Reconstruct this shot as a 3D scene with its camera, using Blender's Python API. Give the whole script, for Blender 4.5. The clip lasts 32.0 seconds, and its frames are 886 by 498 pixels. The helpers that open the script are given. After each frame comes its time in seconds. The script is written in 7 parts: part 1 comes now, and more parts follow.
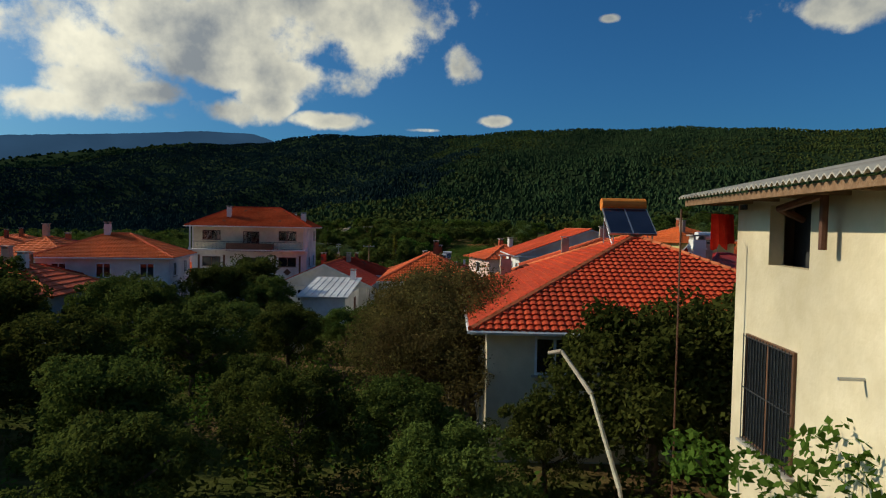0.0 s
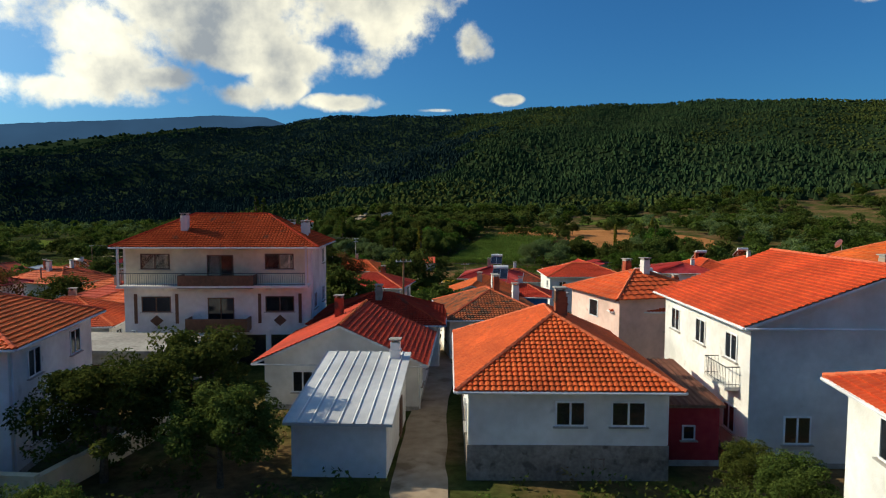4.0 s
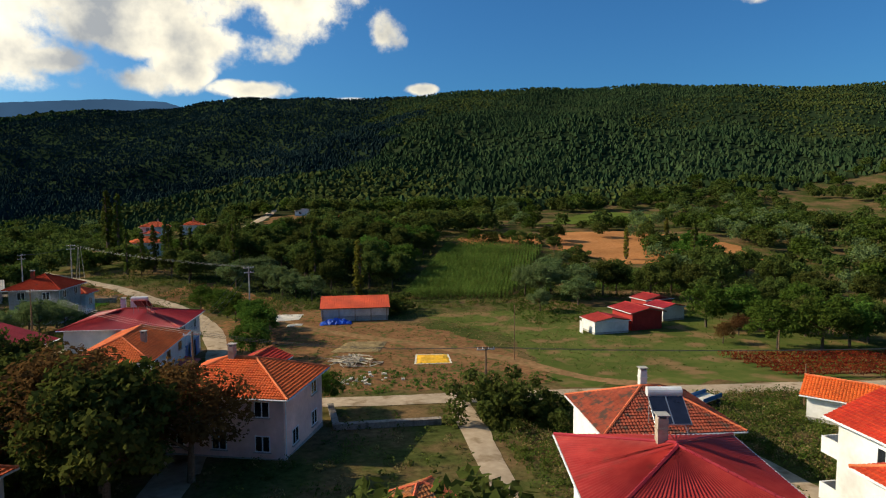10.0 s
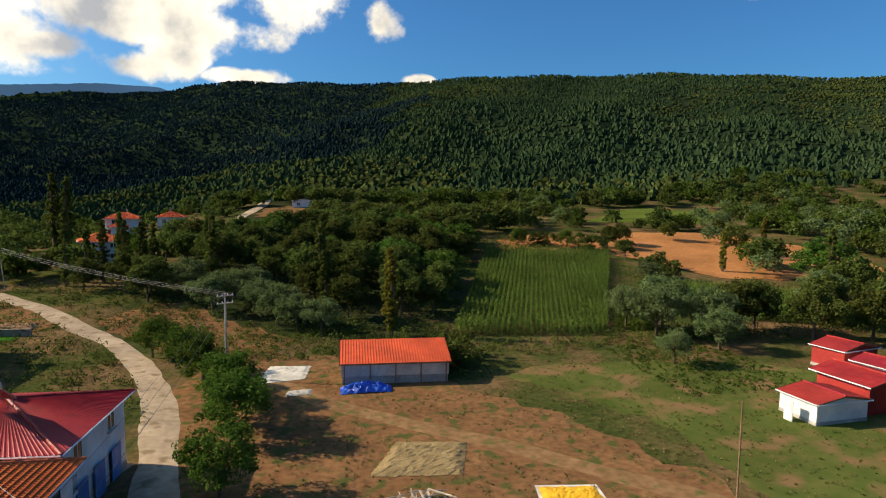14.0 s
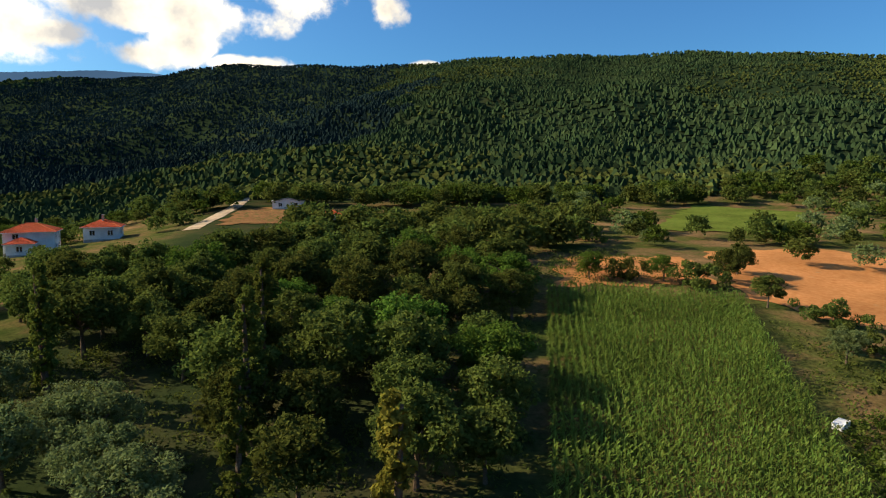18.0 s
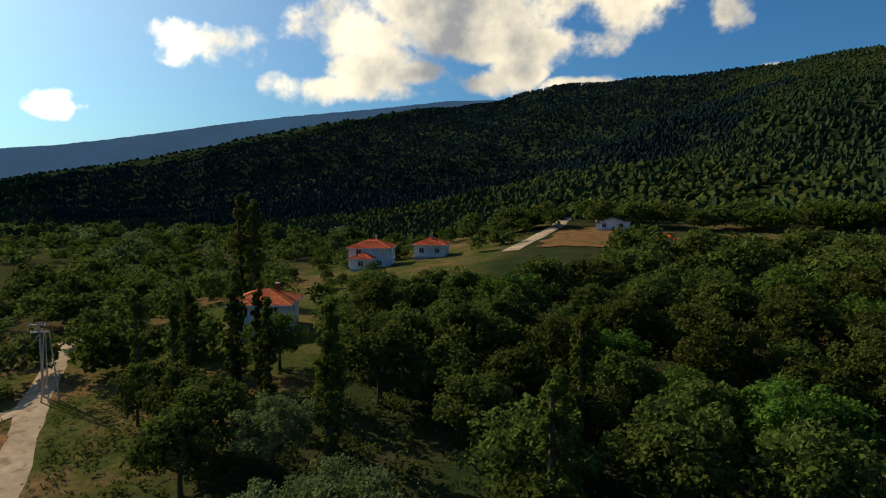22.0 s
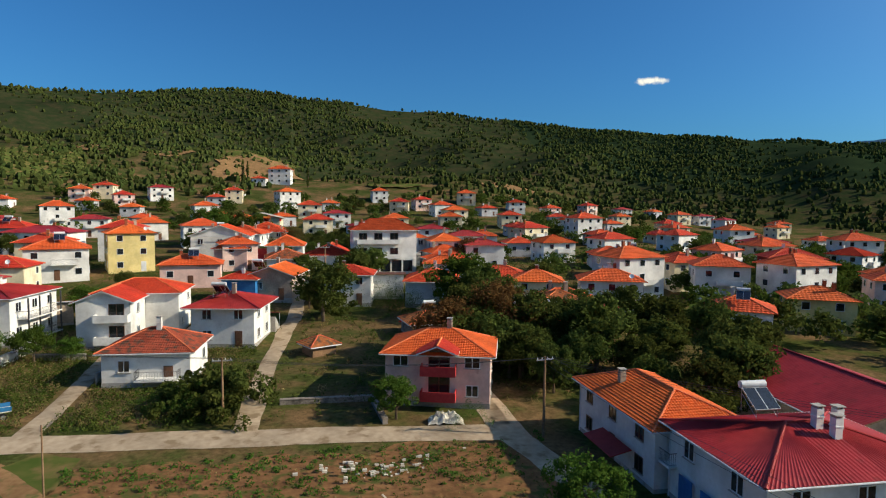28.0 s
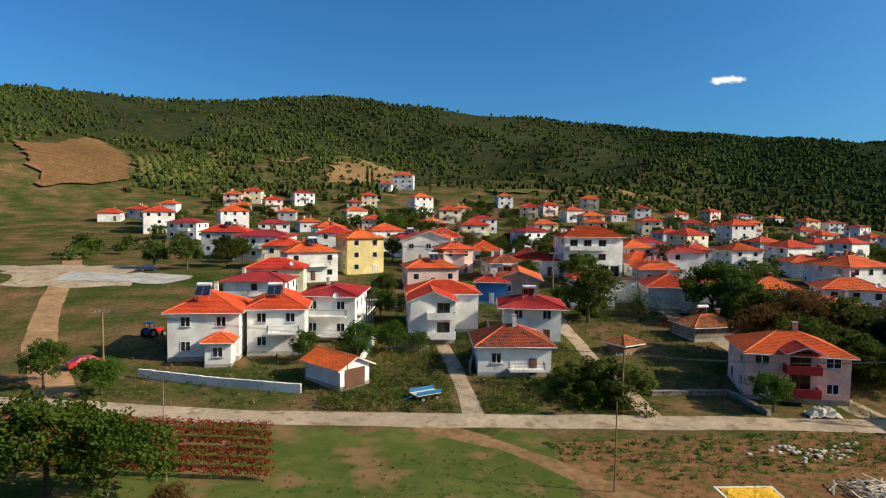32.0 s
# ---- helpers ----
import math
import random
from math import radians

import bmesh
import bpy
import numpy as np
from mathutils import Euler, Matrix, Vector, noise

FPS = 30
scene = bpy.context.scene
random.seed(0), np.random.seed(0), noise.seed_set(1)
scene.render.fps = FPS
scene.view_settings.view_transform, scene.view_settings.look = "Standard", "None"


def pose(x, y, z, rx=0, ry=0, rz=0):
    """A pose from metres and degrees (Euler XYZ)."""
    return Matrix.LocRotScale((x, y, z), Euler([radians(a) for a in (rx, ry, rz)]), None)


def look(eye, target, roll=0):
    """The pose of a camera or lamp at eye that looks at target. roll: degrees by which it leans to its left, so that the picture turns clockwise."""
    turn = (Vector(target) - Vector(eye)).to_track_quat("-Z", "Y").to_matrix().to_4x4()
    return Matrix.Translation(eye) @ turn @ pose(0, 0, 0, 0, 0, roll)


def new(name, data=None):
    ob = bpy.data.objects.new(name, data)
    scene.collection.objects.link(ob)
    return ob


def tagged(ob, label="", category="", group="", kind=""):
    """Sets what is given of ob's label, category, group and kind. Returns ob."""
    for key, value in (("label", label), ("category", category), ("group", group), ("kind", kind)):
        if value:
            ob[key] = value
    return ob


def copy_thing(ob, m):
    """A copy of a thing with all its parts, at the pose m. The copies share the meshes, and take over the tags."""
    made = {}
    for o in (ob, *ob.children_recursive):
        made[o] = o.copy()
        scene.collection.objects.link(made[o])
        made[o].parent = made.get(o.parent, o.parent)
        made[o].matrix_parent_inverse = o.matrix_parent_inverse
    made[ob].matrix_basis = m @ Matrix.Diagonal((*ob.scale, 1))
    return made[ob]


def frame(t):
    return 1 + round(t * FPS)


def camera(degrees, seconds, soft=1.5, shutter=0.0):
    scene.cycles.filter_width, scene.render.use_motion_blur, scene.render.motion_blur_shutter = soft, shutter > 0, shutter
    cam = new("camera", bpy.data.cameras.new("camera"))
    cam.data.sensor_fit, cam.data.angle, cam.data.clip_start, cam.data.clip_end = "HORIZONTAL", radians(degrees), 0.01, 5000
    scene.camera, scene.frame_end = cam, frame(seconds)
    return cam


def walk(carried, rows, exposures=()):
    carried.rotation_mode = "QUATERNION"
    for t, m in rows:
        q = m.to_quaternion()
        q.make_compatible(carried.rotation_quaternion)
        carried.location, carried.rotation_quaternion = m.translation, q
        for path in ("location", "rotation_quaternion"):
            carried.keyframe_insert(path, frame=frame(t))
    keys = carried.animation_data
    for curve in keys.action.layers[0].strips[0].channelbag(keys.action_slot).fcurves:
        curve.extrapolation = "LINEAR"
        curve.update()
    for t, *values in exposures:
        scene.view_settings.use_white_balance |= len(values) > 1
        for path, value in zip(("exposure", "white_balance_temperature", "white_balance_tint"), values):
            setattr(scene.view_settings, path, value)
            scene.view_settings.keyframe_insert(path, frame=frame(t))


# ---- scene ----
cam = camera(70.9, 32.0, 1.15)
PATH = [
    (0, (1.94, -24.90, 16.16), (2.774, -14.939, 15.800), 1.13),
    (0.5, (1.65, -21.50, 16.41), (2.429, -11.537, 16.003), 1.08),
    (1, (1.35, -17.90, 16.13), (2.085, -7.936, 15.670), 0.55),
    (1.5, (0.95, -14.20, 15.72), (1.647, -4.232, 15.279), 0.33),
    (2, (0.55, -10.40, 15.31), (1.208, -0.429, 14.890), 0.48),
    (2.5, (0.05, -6.60, 15.65), (0.707, 3.368, 15.152), 0.42),
    (3, (-0.40, -2.30, 16.56), (0.255, 7.664, 15.997), 0.48),
    (3.5, (-0.89, 2.38, 17.75), (-0.291, 12.345, 17.140), 0.29),
    (4, (-1.40, 6.58, 18.79), (-0.794, 16.540, 18.118), 0.17),
    (4.5, (-1.59, 10.51, 19.91), (-0.981, 20.466, 19.176), 0.05),
    (7, (-9.55, 51.50, 21.65), (-7.548, 61.262, 20.816), 0.07),
    (7.5, (-8.78, 56.34, 21.53), (-6.788, 66.105, 20.708), -0.05),
    (8, (-7.83, 61.26, 21.37), (-5.837, 71.024, 20.554), -0.15),
    (8.5, (-6.72, 66.34, 21.22), (-4.724, 76.107, 20.397), -0.20),
    (9, (-5.62, 71.79, 21.15), (-3.650, 81.563, 20.320), -0.21),
    (9.5, (-4.71, 77.53, 21.10), (-2.769, 87.307, 20.268), -0.23),
    (10, (-4.02, 83.31, 21.22), (-2.096, 93.084, 20.385), -0.21),
    (10.5, (-3.69, 88.98, 21.28), (-1.778, 98.759, 20.444), -0.17),
    (11, (-3.74, 94.40, 21.27), (-1.822, 104.178, 20.455), -0.07),
    (11.5, (-4.08, 99.47, 21.18), (-2.163, 109.237, 20.197), 0.07),
    (12, (-4.69, 104.31, 21.11), (-2.771, 114.078, 20.137), 0.24),
    (12.5, (-5.54, 109.05, 21.08), (-3.602, 118.817, 20.120), 0.37),
    (13, (-6.34, 113.86, 20.94), (-4.371, 123.614, 19.982), 0.48),
    (13.5, (-6.80, 119.12, 20.82), (-4.805, 128.872, 19.859), 0.58),
    (14, (-6.79, 124.99, 20.79), (-4.780, 134.734, 19.826), 0.69),
    (14.5, (-6.52, 130.93, 20.69), (-4.484, 140.676, 19.711), 0.77),
    (16.5, (-0.52, 158.74, 23.33), (1.402, 168.492, 22.194), 0.69),
    (17, (-0.32, 165.76, 23.58), (1.596, 175.508, 22.413), 0.59),
    (17.5, (-0.14, 172.56, 23.72), (1.773, 182.305, 22.542), 0.51),
    (18, (-0.09, 178.98, 23.65), (1.814, 188.726, 22.481), 0.43),
    (18.5, (-0.21, 184.79, 23.39), (1.688, 194.547, 22.249), 0.39),
    (19, (-0.46, 189.63, 23.02), (1.444, 199.382, 21.924), 0.34),
    (19.5, (-0.76, 193.04, 22.76), (1.241, 202.786, 21.741), 0.23),
    (20, (-1.03, 195.04, 22.83), (1.049, 204.778, 21.960), 0.07),
    (20.5, (-1.21, 196.02, 23.28), (0.891, 205.768, 22.523), -0.05),
    (21, (-1.39, 196.49, 23.67), (-0.685, 206.435, 22.884), -0.06),
    (21.5, (-1.63, 196.78, 23.90), (-2.628, 206.693, 23.031), -0.01),
    (22, (-1.92, 197.04, 24.06), (-4.987, 206.515, 23.131), 0.05),
    (22.5, (-2.23, 197.27, 24.12), (-7.485, 205.725, 23.155), 0.07),
    (23, (-2.53, 197.44, 24.12), (-9.599, 204.445, 23.116), 0.05),
    (23.5, (-2.80, 197.53, 24.03), (-11.299, 202.696, 23.023), 0.03),
    (24, (-3.03, 197.47, 23.97), (-12.415, 200.773, 22.950), 0.04),
    (24.5, (-3.21, 197.44, 23.94), (-13.108, 198.446, 22.897), 0.05),
    (25, (-3.34, 197.42, 23.86), (-13.187, 196.018, 22.812), 0.01),
    (25.5, (-3.40, 197.42, 23.86), (-12.623, 193.697, 22.811), -0.03),
    (26, (-3.46, 197.44, 23.92), (-11.550, 191.655, 22.863), -0.05),
    (26.5, (-3.50, 197.41, 23.93), (-10.097, 189.970, 22.860), -0.05),
    (28.5, (9.59, 203.14, 20.43), (7.673, 193.343, 19.813), 0.64),
    (29, (13.10, 202.83, 20.44), (11.221, 193.025, 19.824), 0.60),
    (29.5, (16.79, 202.67, 20.56), (15.014, 192.850, 19.940), 0.73),
    (30, (21.06, 202.95, 20.73), (19.374, 193.116, 20.113), 0.76),
    (30.5, (25.59, 203.27, 21.03), (23.996, 193.422, 20.409), 0.71),
    (31, (30.57, 203.60, 21.21), (29.047, 193.732, 20.601), 0.82),
    (31.5, (35.52, 203.86, 21.49), (34.070, 193.983, 20.870), 0.75),
    (32, (40.36, 204.22, 21.77), (38.968, 194.336, 21.134), 0.80),
]
walk(cam, [(t, look(eye, target, roll)) for t, eye, target, roll in PATH],
     exposures=[(0, -.5, 6350, 4), (3, -.15, 6350, 4), (7, .12, 6500, 6), (9, .16, 6650, 7), (14, .42, 6950, 11), (17, .68, 7250, 12), (20.5, .42, 7200, 9), (22, -.1, 7000, 9), (23, -.68, 7300, 12),
                (24.5, -1.0, 7400, 14), (26, -.74, 6900, 6), (27.5, -.05, 6300, 7), (29, .26, 6500, 8), (32, .3, 6500, 8)])

# ---------------------------------------------------------------- sky, sun
SUN_BEARING, SUN_HEIGHT = 72, 30           # degrees left of north, degrees up
sun_way = Vector((-math.sin(radians(SUN_BEARING)) * math.cos(radians(SUN_HEIGHT)),
                  math.cos(radians(SUN_BEARING)) * math.cos(radians(SUN_HEIGHT)), math.sin(radians(SUN_HEIGHT))))
lamp = bpy.data.lights.new("sun", "SUN")
lamp.energy, lamp.angle, lamp.color = 5.0, radians(.5), (1, .86, .66)
sun = new("sun", lamp)
sun.matrix_world = look(sun_way * 300, (0, 0, 0))
world = bpy.data.worlds.new("sky")
scene.world = world
world.use_nodes = True
wn, wl = world.node_tree.nodes, world.node_tree.links
wn.clear()


def wnode(kind, **values):
    n = wn.new(kind)
    for key, value in values.items():
        n.inputs[key].default_value = value
    return n


def wmath(op, a, b=None, clamp=False):
    n = wn.new("ShaderNodeMath")
    n.operation, n.use_clamp = op, clamp
    for k, v in enumerate((a, b)):
        if v is not None:
            if isinstance(v, (int, float)):
                n.inputs[k].default_value = v
            else:
                wl.new(v, n.inputs[k])
    return n.outputs[0]


sky = wn.new("ShaderNodeTexSky")
sky.sky_type, sky.sun_disc = "NISHITA", False
sky.sun_elevation, sky.sun_rotation = radians(SUN_HEIGHT), radians(-SUN_BEARING)
sky.air_density, sky.dust_density, sky.ozone_density = 1.0, 1.2, 3.0
coords = wn.new("ShaderNodeTexCoord")
# cumulus heaps: centre bearing and height in degrees, half width, half height
HEAPS = [(6.6, 17.4, 15.3, 5.3), (17.6, 15.8, 9.5, 3.2), (25.1, 10.9, 7.9, 3.2), (28.5, 9.1, 6.3, 2.1), (14.8, 9.4, 5.5, 1.8), (5.0, 9.2, 4.5, 1.1), (-3.0, 8.7, 2.6, 0.4), (-8.9, 9.6, 2.0, 0.7), (-35.8, 17.1, 6.9, 2.2), (16.5, 13.6, 6.5, 3.2), (12.0, 15.0, 7.0, 3.6), (-19.2, 18.0, 1.1, 0.5), (-5.8, 14.6, 2.5, 3.2), (10.5, 12.9, 9.5, 2.6), (38.3, 12.2, 5.8, 2.5), (26.2, 13.1, 6.9, 4.0), (20.8, 10.5, 5.8, 1.6), (48.8, 6.6, 3.4, 1.4), (71.8, 11.6, 2.6, 2.0), (56.0, 5.9, 2.2, 0.4), (74.5, 3.4, 3.4, 1.2), (15.2, 12.6, 4.8, 2.2), (148.0, 10.9, 2.0, 0.5), (11.5, 10.8, 3.2, 2.1)]
unit = coords.outputs["Generated"]
warp = wnode("ShaderNodeTexNoise", Scale=8.0, Detail=9.0, Roughness=.6)
shade = wnode("ShaderNodeTexNoise", Scale=6.0, Detail=6.0, Roughness=.55)
wl.new(unit, shade.inputs["Vector"])
wl.new(unit, warp.inputs["Vector"])
fine = wnode("ShaderNodeTexNoise", Scale=19.0, Detail=7.0, Roughness=.56)
wl.new(unit, fine.inputs["Vector"])
heaped = wisps = None
for bearing, up, wide, high in HEAPS:
    b, e = radians(bearing), radians(up)
    m = wn.new("ShaderNodeMapping")
    m.vector_type = "TEXTURE"
    m.inputs["Location"].default_value = (-math.sin(b) * math.cos(e), math.cos(b) * math.cos(e), math.sin(e))
    m.inputs["Rotation"].default_value = (e, 0, b)
    m.inputs["Scale"].default_value = (radians(wide), 10, radians(high))
    wl.new(unit, m.inputs["Vector"])
    d = wn.new("ShaderNodeVectorMath")
    d.operation = "LENGTH"
    wl.new(m.outputs[0], d.inputs[0])
    one = wmath("SUBTRACT", 1.22, d.outputs["Value"], True)
    if bearing > 40 and wide < 5:
        wisps = one if wisps is None else wmath("MAXIMUM", wisps, one)
    else:
        heaped = one if heaped is None else wmath("MAXIMUM", heaped, one)
lumps = wmath("MULTIPLY", wmath("SUBTRACT", warp.outputs[0], .5), 3.6)
puff = wmath("ADD", wmath("SUBTRACT", wmath("MULTIPLY", heaped, 1.35), .52), wmath("MULTIPLY", lumps, wmath("MULTIPLY", heaped, 3.0, True)))
cover = wn.new("ShaderNodeMapRange")
cover.interpolation_type = "SMOOTHSTEP"
cover.inputs[1].default_value, cover.inputs[2].default_value = .0, .62
ragged = wmath("MULTIPLY", wmath("SUBTRACT", fine.outputs[0], .5), 3.8)
wisp = wmath("ADD", wmath("SUBTRACT", wmath("MULTIPLY", wisps, .95), .42), wmath("MULTIPLY", ragged, wmath("MULTIPLY", wisps, 2.0, True)))
wl.new(wmath("MAXIMUM", puff, wisp), cover.inputs[0])
deep = wn.new("ShaderNodeMapRange")
deep.inputs[1].default_value, deep.inputs[2].default_value = .1, 1.5
wl.new(wmath("ADD", wmath("MULTIPLY", puff, .45), wmath("MULTIPLY", wmath("MULTIPLY", heaped, 4.0, True), wmath("MULTIPLY", wmath("SUBTRACT", shade.outputs[0], .44), 5.5))), deep.inputs[0])
tone = wn.new("ShaderNodeMix")
tone.data_type = "RGBA"
tone.inputs["A"].default_value, tone.inputs["B"].default_value = (1.06, .97, .77, 1), (.30, .32, .35, 1)
wl.new(deep.outputs[0], tone.inputs["Factor"])
clear = wnode("ShaderNodeBackground", Strength=.084)
deepen = wn.new("ShaderNodeMix")
deepen.data_type, deepen.blend_type = "RGBA", "MULTIPLY"
deepen.inputs["Factor"].default_value, deepen.inputs["B"].default_value = 1, (.31, .78, 1.2, 1)
wl.new(sky.outputs[0], deepen.inputs["A"])
# pale haze in the sky round the sun
toward = wn.new("ShaderNodeVectorMath")
toward.operation = "DOT_PRODUCT"
wl.new(unit, toward.inputs[0])
toward.inputs[1].default_value = sun_way
halo = wmath("POWER", wmath("MAXIMUM", toward.outputs["Value"], 0.0), 5.0)
hazed = wn.new("ShaderNodeMix")
hazed.data_type, hazed.blend_type = "RGBA", "ADD"
hazed.inputs["B"].default_value = (5.8, 5.6, 3.5, 1)
wl.new(halo, hazed.inputs["Factor"])
wl.new(deepen.outputs["Result"], hazed.inputs["A"])
wl.new(hazed.outputs["Result"], clear.inputs["Color"])
white = wnode("ShaderNodeBackground", Strength=1.08)
wl.new(tone.outputs["Result"], white.inputs["Color"])
wl.new(wmath("ADD", wmath("MULTIPLY", halo, 1.6), 1.08), white.inputs["Strength"])
both, out = wn.new("ShaderNodeMixShader"), wn.new("ShaderNodeOutputWorld")
wl.new(cover.outputs[0], both.inputs[0])
wl.new(clear.outputs[0], both.inputs[1])
wl.new(white.outputs[0], both.inputs[2])
wl.new(both.outputs[0], out.inputs[0])


# ---------------------------------------------------------------- the lie of the land
HEART = (0.0, 195.0)                     # the spot about which the hills stand
SLOPE_Y = [-400, -330, -204, -120, -60, -22, 18, 34, 56, 86, 100, 130, 150, 215, 226, 284, 330, 346, 400, 430, 600]
SLOPE_Z = [62, 56, 40, 19, 12, 9.5, 7.6, 6.9, 6.5, 3.5, 2.5, 1.0, 0.0, 0.2, 1.3, 7.5, 9.5, 9.8, 12.5, 15, 18]
# bearing in degrees to the left of north: angle of the ridge above the level, its distance, the foot's distance
RIDGE_A = [-180, -170, -160, -150, -140, -130, -110, -90, -70, -50, -46, -40, -34, -28, -22, -16, -10, -4, 2, 8, 14, 20, 26, 32, 36, 40, 44, 50, 54, 59, 64, 74, 90, 98, 104, 110, 114, 118, 124, 129, 134, 140, 146, 152, 156, 160, 164, 170, 175, 180]
RIDGE_E = [9.8, 9.2, 8.3, 8.4, 8.4, 8.9, 9.2, 9.4, 9.5, 9.4, 9.4, 9.6, 10.1, 10.5, 10.4, 10.4, 10.3, 10.2, 10.1, 9.7, 8.2, 7.3, 6.4, 5.0, 4.4, 3.4, 2.6, 1.6, 0.7, -0.1, -0.5, -0.5, -0.4, 0, 0.7, 1.1, 1.8, 2.8, 3.9, 4.7, 5.0, 5.6, 6.2, 6.8, 7.3, 7.8, 8.4, 9.1, 9.5, 9.6]
RIDGE_R = [900, 900, 900, 900, 920, 940, 980, 1040, 1117, 800, 780, 770, 760, 760, 770, 780, 800, 840, 900, 990, 1120, 1260, 1400, 1526, 1579, 1632, 1686, 1750, 1750, 1750, 1750, 1750, 1750, 1750, 1750, 1750, 1750, 1640, 1346, 1211, 1076, 1016, 976, 943, 929, 916, 903, 900, 900, 900]
FOOT_R = [328, 326, 323, 320, 312, 304, 288, 272, 258, 251, 250, 250, 250, 250, 250, 250, 250, 256, 263, 273, 283, 296, 316, 342, 366, 390, 414, 473, 516, 597, 704, 900, 900, 900, 900, 788, 644, 532, 407, 376, 346, 336, 332, 330, 330, 330, 330, 330, 330, 330]


def wobble(x, y):
    """Soft folds of the hillsides, from -1 to 1."""
    return (np.sin(x * .0061 + 1.3 * np.sin(y * .0043)) * .5 + np.sin(x * .017 + y * .006 + 2 * np.sin(y * .011)) * .28
            + np.sin(x * .041 - y * .033) * .12 + np.sin(x * .09 + y * .071) * .06)


def height(x, y):
    """Height of the ground at x, y (numbers or arrays)."""
    x, y = np.asarray(x, float), np.asarray(y, float)
    near = np.interp(y, SLOPE_Y, SLOPE_Z)
    west = np.clip((x + 110) / 80, .25, 1)
    near = np.where(y > 215, near * west, near)
    near = np.where(y < 150, near * np.clip((x + 260) / 150, .35, 1), near)
    dx, dy = x - HEART[0], y - HEART[1]
    r = np.hypot(dx, dy)
    bearing = np.degrees(np.arctan2(-dx, dy))
    elev = np.interp(bearing, RIDGE_A, RIDGE_E)
    far, foot = np.interp(bearing, RIDGE_A, RIDGE_R), np.interp(bearing, RIDGE_A, FOOT_R)
    top = np.tan(np.radians(elev)) * far + 22
    s = (r - foot) / (far - foot)
    up = np.where(s < 0, 0, np.where(s < 1, np.abs(s) ** 1.35, 1 - .45 * np.clip(s - 1, 0, 1.2)))
    fold = wobble(x, y) * 40 * np.clip(s * 2.2, 0, 1) * np.clip(1.25 - s, 0.12, 1)
    ends = np.clip(1.6 - r / 420, 0, 1)
    base = near * ends + (1 - ends) * np.clip(near, 2, 14)
    mix = np.clip(s * 6, 0, 1)
    return base * (1 - up) + top * up + fold * mix


